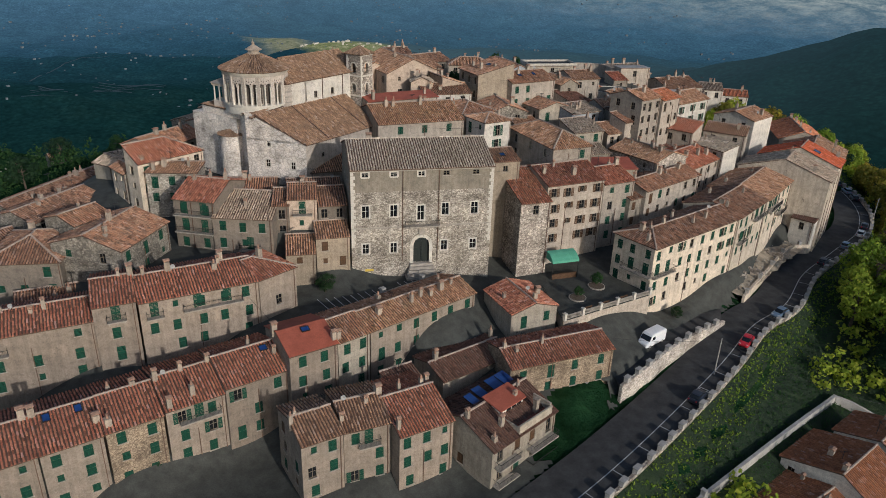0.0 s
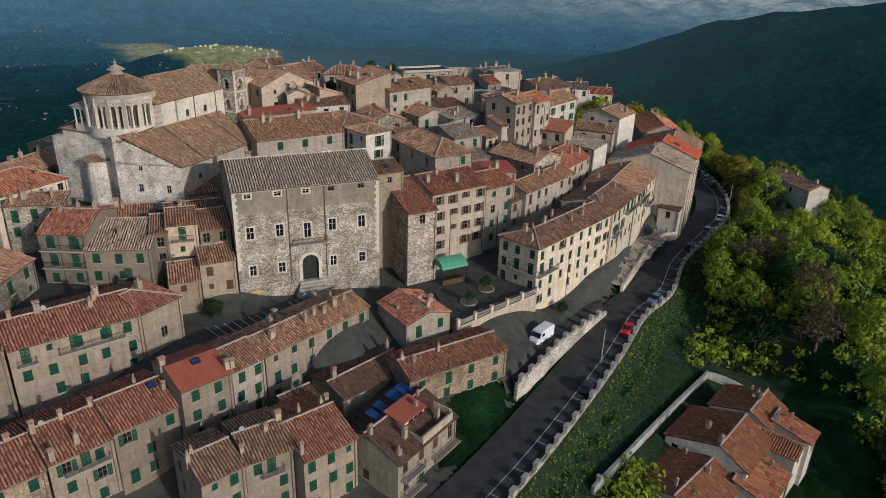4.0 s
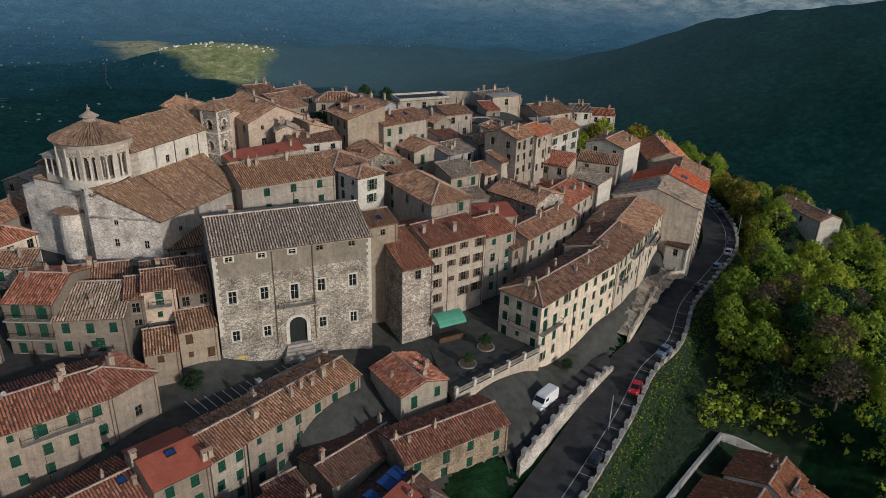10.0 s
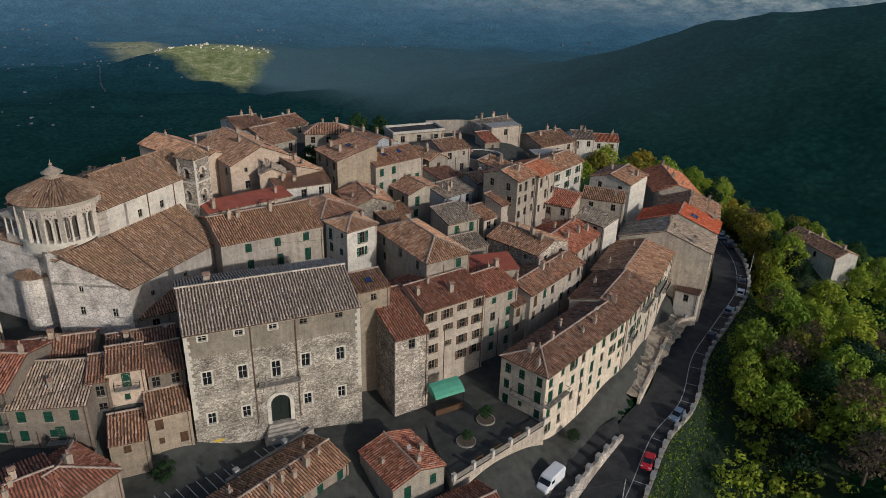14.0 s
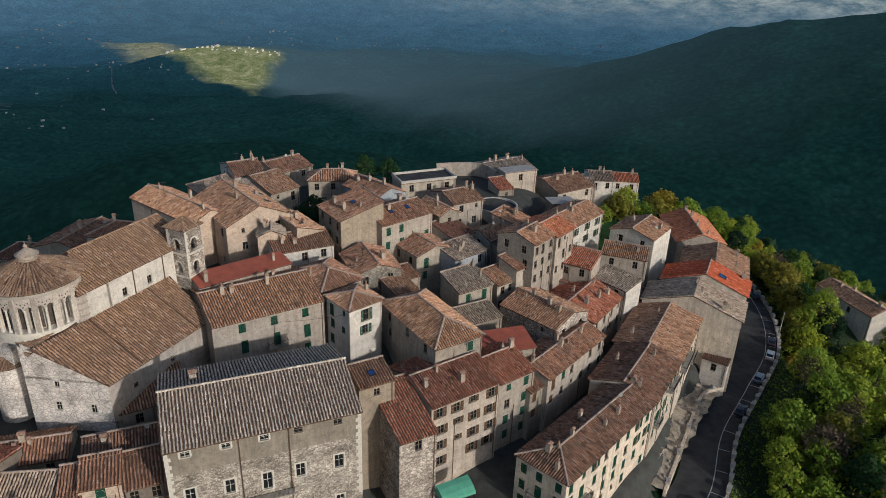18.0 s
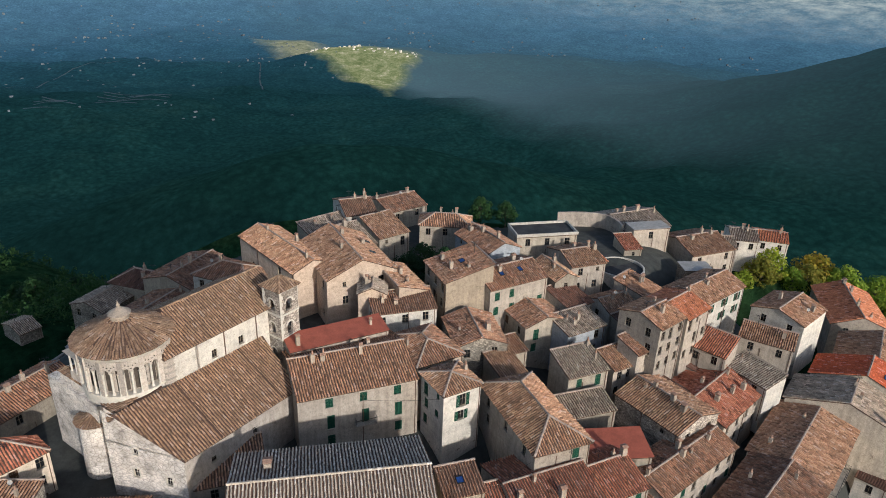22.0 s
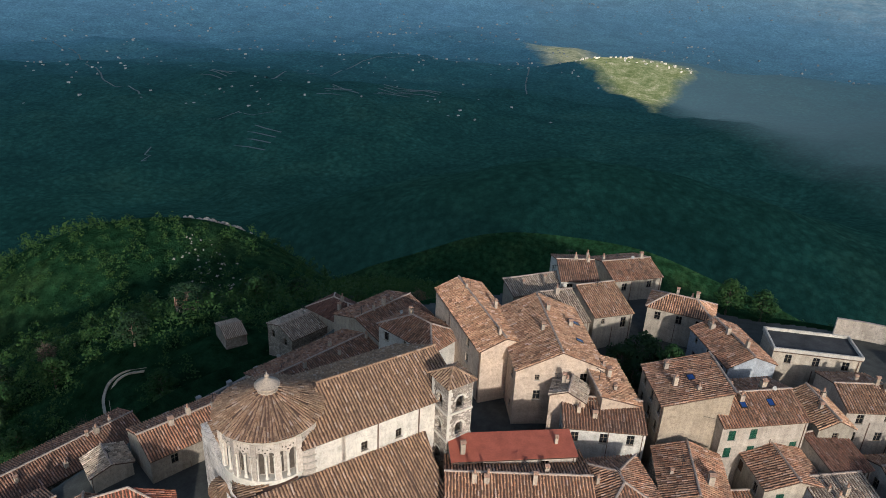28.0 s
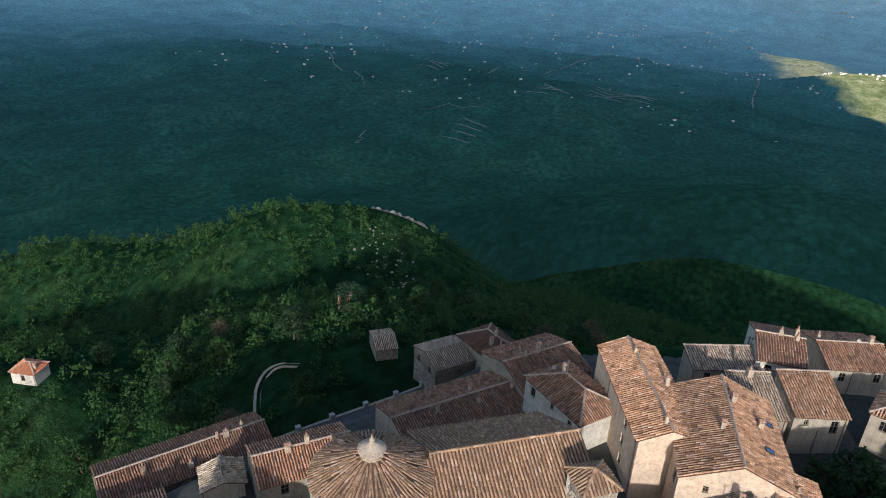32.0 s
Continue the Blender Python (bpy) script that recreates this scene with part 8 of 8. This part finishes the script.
def tree(kind, x, y, s=1.0, turn=0.0, z=None, group="trees on the slope"):
    (tm, cm), label = KINDS[kind]
    z = gz(x, y) if z is None else z
    t = thing("tree", pose(x, y, z, 0, 0, turn) @ Matrix.Scale(s, 4), label, "tree", group)
    part("trunk", tm, None, t)
    part("crown", cm, None, t)
    return t


rt = random.Random(21)
# the sunlit trees along the outer side of the road and down its slope
for x, y, k, s in ((123, 27, "gold", 1.0), (128, 32, "elm", 1.05), (133, 36, "elm", 1.1), (135, 42, "gold", 1.3), (141, 50, "elm", 1.3), (146, 60, "elm", 1.2), (128, 29, "oak", 1.2), (136, 33, "ash", 1.2),
                   (112, 14, "oak", 1.2), (104, 4, "oak", 1.1), (98, -4, "elm", 0.9), (118, 8, "oak", 1.3), (127, 18, "bare", 1.2), (110, -6, "ash", 1.2), (98, -14, "oak", 1.2), (92, -22, "bare", 1.3),
                   (105, -20, "oak", 1.3), (116, -10, "oak", 1.2), (124, 2, "bare", 1.2), (133, 8, "elm", 1.2), (86, -30, "bare", 1.2), (95, -34, "oak", 1.3), (84, -14, "oak", 1.0), (90, -8, "oak", 0.9),
                   (80, -22, "holm", 1.1), (88, -44, "oak", 1.2), (104, -42, "elm", 1.2), (100, -52, "oak", 1.2), (84, -56, "ash", 1.2), (114, -32, "oak", 1.2), (126, -18, "elm", 1.1), (136, 20, "oak", 1.2), (158, 50, "elm", 1.2)):
    tree(k, x, y, s * rt.uniform(0.9, 1.1), rt.uniform(0, 360), group="trees beside the road")
# the canopy that covers the slope below the road
OPEN = [(62, -42, 21), (149, 35, 12), (74, -18, 9), (60, -26, 12), (70, -34, 14)]
for i in range(16, len(RL), 6):
    p, sd, w = RL[i]
    o = 11.5 + rt.uniform(0, 3)
    if i < 40:
        o += 20
    while o < 128:
        q = p + sd * (o + rt.uniform(-1.5, 1.5)) + w * rt.uniform(-2.5, 2.5)
        o += rt.uniform(5.2, 7.2) * (1 + o / 150)
        if any((q.x - a) ** 2 + (q.y - c) ** 2 < r * r for a, c, r in OPEN) or near_line(np.array([q.x]), np.array([q.y]), ROAD)[0][0] < 7.5:
            continue
        k = rt.choice(("oak", "wild", "ash", "elm", "wild", "oak", "bare", "holm", "ash", "oak", "holm"))
        tree(k, q.x, q.y, rt.uniform(0.6, 1.2), rt.uniform(0, 360), group="trees beyond the road")
# bushes in the town
for x, y, z, s, k in ((-16.5, -4.0, None, 0.42, "holm"), (25.2, -8.6, -6.85, 0.24, "wild"), (30.2, -5.0, -6.85, 0.30, "wild"), (107, 79, -2, 1.1, "elm"), (112, 83, -3, 1.15, "oak"), (123, 82, -6, 1.3, "gold"), (129, 87, -8, 1.4, "elm"), (117, 80, -6, 1.0, "oak"), (133, 80, -10, 1.4, "oak"),
                      (100, 76, None, 0.7, "oak"), (44.5, -8.5, -12.6, 0.28, "holm"), (24, 66, None, 0.8, "holm"), (28, 64, None, 0.7, "holm"), (20, 69, None, 0.7, "holm"), (-40, -30, -17, 0.5, "holm"), (40, 98, None, 0.9, "wild"), (46, 96, None, 0.8, "wild"), (22, 74, 9, 0.9, "holm"), (26, 71, 9, 0.9, "wild"), (18, 71, 9, 0.8, "holm")):
    tree(k, x, y, s, rt.uniform(0, 360), z, "trees in the town")
for i in range(70):
    a = rt.uniform(1.75, 3.6)
    d = rt.uniform(98, 175)
    x, y = 20 + d * math.cos(a) * 1.05, 24 + d * math.sin(a)
    if min((x - p[0]) ** 2 + (y - p[1]) ** 2 for p in LANE) < 80 or (x + 62) ** 2 + (y - 96) ** 2 < 150 or (x + 88) ** 2 + (y - 84) ** 2 < 160:
        continue
    tree(rt.choice(("wild", "holm", "wild", "wild", "bare", "wild", "holm")), x, y, rt.uniform(0.7, 1.15), rt.uniform(0, 360), group="trees below the church")


def far_woods(seed, n, r0, r1, power, a0, a1, clumps, leaves, leaf, grow):
    """Wooded slopes as one mass of many small crowns."""
    rn = np.random.RandomState(seed)
    protos = []
    for s in range(6):
        q = np.random.RandomState(40 + s)
        cl = [(math.cos(i * 2.4) * 2.1 * math.sqrt(i / clumps), math.sin(i * 2.4) * 2.1 * math.sqrt(i / clumps), 5.0 - 3.0 * i / clumps + q.uniform(-0.7, 0.7), 1.35) for i in range(clumps)]
        protos.append(leaf_cloud(q, cl, leaves, leaf))
    r = r0 + (r1 - r0) * rn.uniform(0, 1, n) ** power
    a = rn.uniform(a0, a1, n)
    x, y = 20 + r * np.cos(a), 22 + r * np.sin(a)
    ok = (((x - 22) / 112) ** 2 + ((y - 24) / 100) ** 2 > 1)
    for c, rad in (((-66, 94), 9), ((-90, 84), 11), ((-151, 65), 7), ((147, 40), 6), ((-88, 114), 5), ((60, -38), 24), ((-112, 150), 9), ((-128, 172), 8)):
        ok &= (x - c[0]) ** 2 + (y - c[1]) ** 2 > rad * rad
    ok &= near_line(x, y, LANE)[0] > 11
    ok &= near_line(x, y, ROAD)[0] > 9
    # clearing on the knoll's top
    ok &= ((x + 160) / 34) ** 2 + ((y - 243) / 26) ** 2 > 1
    x, y = x[ok], y[ok]
    z = ground(x, y)
    out = []
    for i in range(len(x)):
        p = protos[i % 6]
        s = rn.uniform(0.45, 1.15) * (1 + max(0, np.hypot(x[i], y[i]) - 250) / grow)
        t = rn.uniform(0, 6.28)
        c, w = math.cos(t) * s, math.sin(t) * s
        out.append(np.stack([p[:, 0] * c - p[:, 1] * w + x[i], p[:, 0] * w + p[:, 1] * c + y[i], p[:, 2] * s * rn.uniform(0.8, 1.3) + z[i] - 0.8], -1))
    return np.concatenate(out)


def mesh_of_quads(name, v, mat):
    me = bpy.data.meshes.new(name)
    n = len(v)
    me.vertices.add(n)
    me.vertices.foreach_set("co", v.astype(np.float32).ravel())
    me.loops.add(n)
    me.loops.foreach_set("vertex_index", np.arange(n, dtype=np.int32))
    me.polygons.add(n // 4)
    me.polygons.foreach_set("loop_start", np.arange(0, n, 4, dtype=np.int32))
    me.update(calc_edges=True)
    me.materials.append(MAT[mat])
    return me


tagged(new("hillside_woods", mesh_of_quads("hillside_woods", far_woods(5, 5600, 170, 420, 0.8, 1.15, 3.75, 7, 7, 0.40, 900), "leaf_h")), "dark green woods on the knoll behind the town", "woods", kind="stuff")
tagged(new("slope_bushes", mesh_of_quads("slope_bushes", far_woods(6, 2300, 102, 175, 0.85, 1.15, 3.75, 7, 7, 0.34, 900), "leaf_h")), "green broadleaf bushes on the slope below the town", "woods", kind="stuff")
tagged(new("slope_woods", mesh_of_quads("slope_woods", far_woods(7, 2600, 150, 330, 0.9, -1.0, 1.15, 9, 4, 0.75, 900), "leaf_f")), "dark green woods beyond the road", "woods", kind="stuff")


def underwood():
    """Bushes and low crowns between the trees below the road."""
    rn = np.random.RandomState(17)
    v = []
    for p, s, w in RL[14:]:
        for _ in range(26):
            o = 13 + 92 * rn.uniform() ** 1.2
            q = p + s * o + w * rn.uniform(-1.2, 1.2)
            if any((q.x - a) ** 2 + (q.y - c) ** 2 < r * r for a, c, r in OPEN[:2]) or near_line(np.array([q.x]), np.array([q.y]), ROAD)[0][0] < 9:
                continue
            r, z = rn.uniform(1.0, 2.0), gz(q.x, q.y)
            for k in range(4):
                v.append((q.x + rn.normal() * r * 0.7, q.y + rn.normal() * r * 0.7, z + r * rn.uniform(0.3, 1.9), r * 0.75))
    return leaf_cloud(rn, v, 9, 0.36)


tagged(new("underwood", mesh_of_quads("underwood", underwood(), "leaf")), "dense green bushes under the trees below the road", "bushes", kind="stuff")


def grass_tufts(seed, near, far, count, size):
    """Weeds and grass on the bank below the parapet and along the walls."""
    rn = np.random.RandomState(seed)
    v = []
    for p, s, w in RL[6:]:
        for _ in range(count):
            o = rn.uniform(near, far)
            q = p + s * o + w * rn.uniform(-0.8, 0.8)
            v.append((q.x, q.y, gz(q.x, q.y) + 0.2, rn.uniform(0.25, 0.75)))
    return leaf_cloud(rn, v, 7, size)


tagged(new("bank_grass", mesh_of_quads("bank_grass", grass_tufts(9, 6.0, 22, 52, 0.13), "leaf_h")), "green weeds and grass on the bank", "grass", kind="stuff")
# a brighter leaf colour stands for sunlight on the upper bank
tagged(new("bank_weeds", mesh_of_quads("bank_weeds", grass_tufts(10, 4.8, 9.5, 14, 0.15), "leaf")), "weeds below the parapet in a sunlit green", "grass", kind="stuff")


def far_houses():
    """Pale specks of farms and villages in the valley."""
    rn = np.random.RandomState(12)
    b = Build()
    spots = [(rn.uniform(-1900, 1900), rn.uniform(1300, 4200)) for _ in range(105)] + [(-1120, 1810), (-600, 1270), (-660, 2140), (-470, 2290), (-1900, 2350), (-640, 1260), (-1250, 1650), (-80, 2780)]
    for cx, cy in spots:
        for _ in range(rn.randint(2, 16)):
            x, y = cx + rn.normal() * 90, cy + rn.normal() * 110
            if math.hypot(x, y) > 4300 or math.hypot(x, y) < 1450 or (x > 350 and y < 2300):
                continue
            s = rn.uniform(1.4, 4.0) * (0.6 + math.hypot(x, y) / 5000)
            z = gz(x, y)
            m = pose(x, y, z, 0, 0, rn.uniform(0, 90))
            b.box(-s, -s * 0.6, -3, s, s * 0.6, s * 0.8, m)
    return b


def far_hamlet():
    """The sunlit houses along the crest of the far hamlet."""
    rn = np.random.RandomState(4)
    b = Build()
    for i in range(46):
        k = rn.uniform(0, 1)
        x, y = 10 + 370 * k + rn.normal() * 14, 2410 - 130 * k + rn.normal() * 22
        s = rn.uniform(2.0, 5.0)
        b.box(-s, -s * 0.6, -3, s, s * 0.6, s * 0.9, pose(x, y, gz(x, y), 0, 0, rn.uniform(0, 90)))
    return b


def far_roads():
    """Pale country roads and terraced fields on the slopes across the valley."""
    b = Build()
    for line, w in ((((-694, 1477), (-742, 1750), (-634, 2120), (-459, 2270), (-289, 2400), (-60, 2430)), 5.0), (((-1960, 2371), (-1500, 1950), (-1282, 1683), (-875, 1292)), 4.0), (((-126, 2252), (-118, 2000), (-99, 1762)), 4.0),
                    (((-729, 1088), (-705, 1040), (-693, 1008)), 2.6), (((-690, 1225), (-640, 1262), (-581, 1291)), 2.6)):
        for (ax, ay), (cx, cy) in zip(line, line[1:]):
            n = max(2, int(math.hypot(cx - ax, cy - ay) / 40))
            for i in range(n):
                q = []
                for k in (i / n, (i + 1) / n):
                    x, y = ax + (cx - ax) * k, ay + (cy - ay) * k + 18 * math.sin(k * 9)
                    q.append((x, y, gz(x, y) + 1.5))
                d = Vector((q[1][0] - q[0][0], q[1][1] - q[0][1], 0)).normalized()
                o = Vector((d.y, -d.x, 0)) * w / 2
                b.face(Vector(q[0]) - o, Vector(q[0]) + o, Vector(q[1]) + o, Vector(q[1]) - o)
    for cx, cy, n, wide in ((-564, 1140, 4, 70), (-397, 1534, 5, 90), (-498, 1412, 5, 60), (-330, 1560, 4, 80), (-820, 1500, 4, 60)):
        for i in range(n):
            y = cy + i * 26
            q = [(x, y + 8 * math.sin(x * 0.05), gz(x, y) + 1.2) for x in (cx - wide / 2 + 9 * i % 17, cx, cx + wide / 2)]
            for p, r in zip(q, q[1:]):
                b.face((p[0], p[1] - 3, p[2]), (r[0], r[1] - 3, r[2]), (r[0], r[1] + 3, r[2]), (p[0], p[1] + 3, p[2]))
    return b


# hamlet walls lightened in colour for the sun that reaches them
MAT["litwall"] = plain("sunlit_hamlet_walls", (0.62, 0.56, 0.46), 0.9, 0, 0.25, 0.02)
MAT["farroad"] = plain("blue_grey_road", (0.05, 0.08, 0.09), 0.95, 0, 0.2, 0.02)
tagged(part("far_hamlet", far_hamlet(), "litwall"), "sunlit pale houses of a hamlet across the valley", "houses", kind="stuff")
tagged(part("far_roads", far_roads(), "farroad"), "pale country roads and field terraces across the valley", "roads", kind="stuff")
# village walls dimmed and blued in colour for shade and haze
MAT["speck"] = plain("dimmed_village_walls", (0.125, 0.15, 0.165), 0.9, 0, 0.2, 0.01)
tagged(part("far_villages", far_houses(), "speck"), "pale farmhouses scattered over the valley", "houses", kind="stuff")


def rocks():
    rn = np.random.RandomState(3)
    b = Build()
    for i in range(170):
        k = rn.uniform(0, 1)
        x, y = (-182 + 44 * k + rn.normal() * 4, 248 - 8 * k + rn.normal() * 3) if i < 90 else (-140 + 34 * k + rn.normal() * 6, 205 - 30 * k + rn.normal() * 6)
        z, s = gz(x, y), rn.uniform(0.5, 1.6) if i < 90 else rn.uniform(0.2, 0.6)
        n = len(b.v)
        for q in ((-1, -1, -0.6), (1, -0.8, -0.6), (0.9, 1, -0.6), (-0.8, 1.1, -0.6), (-0.5, -0.6, 0.8), (0.6, -0.4, 0.95), (0.4, 0.6, 0.7), (-0.5, 0.5, 0.9)):
            b.v.append((x + s * (q[0] + rn.uniform(-0.25, 0.25)), y + s * (q[1] + rn.uniform(-0.25, 0.25)), z + s * q[2] * 0.9))
        b.f += [tuple(n + j for j in f) for f in ((4, 5, 6, 7), (0, 1, 5, 4), (1, 2, 6, 5), (2, 3, 7, 6), (3, 0, 4, 7))]
    return b


tagged(part("knoll_rocks", rocks(), "dkstone"), "pale limestone rocks on the knoll", "rocks", kind="stuff")
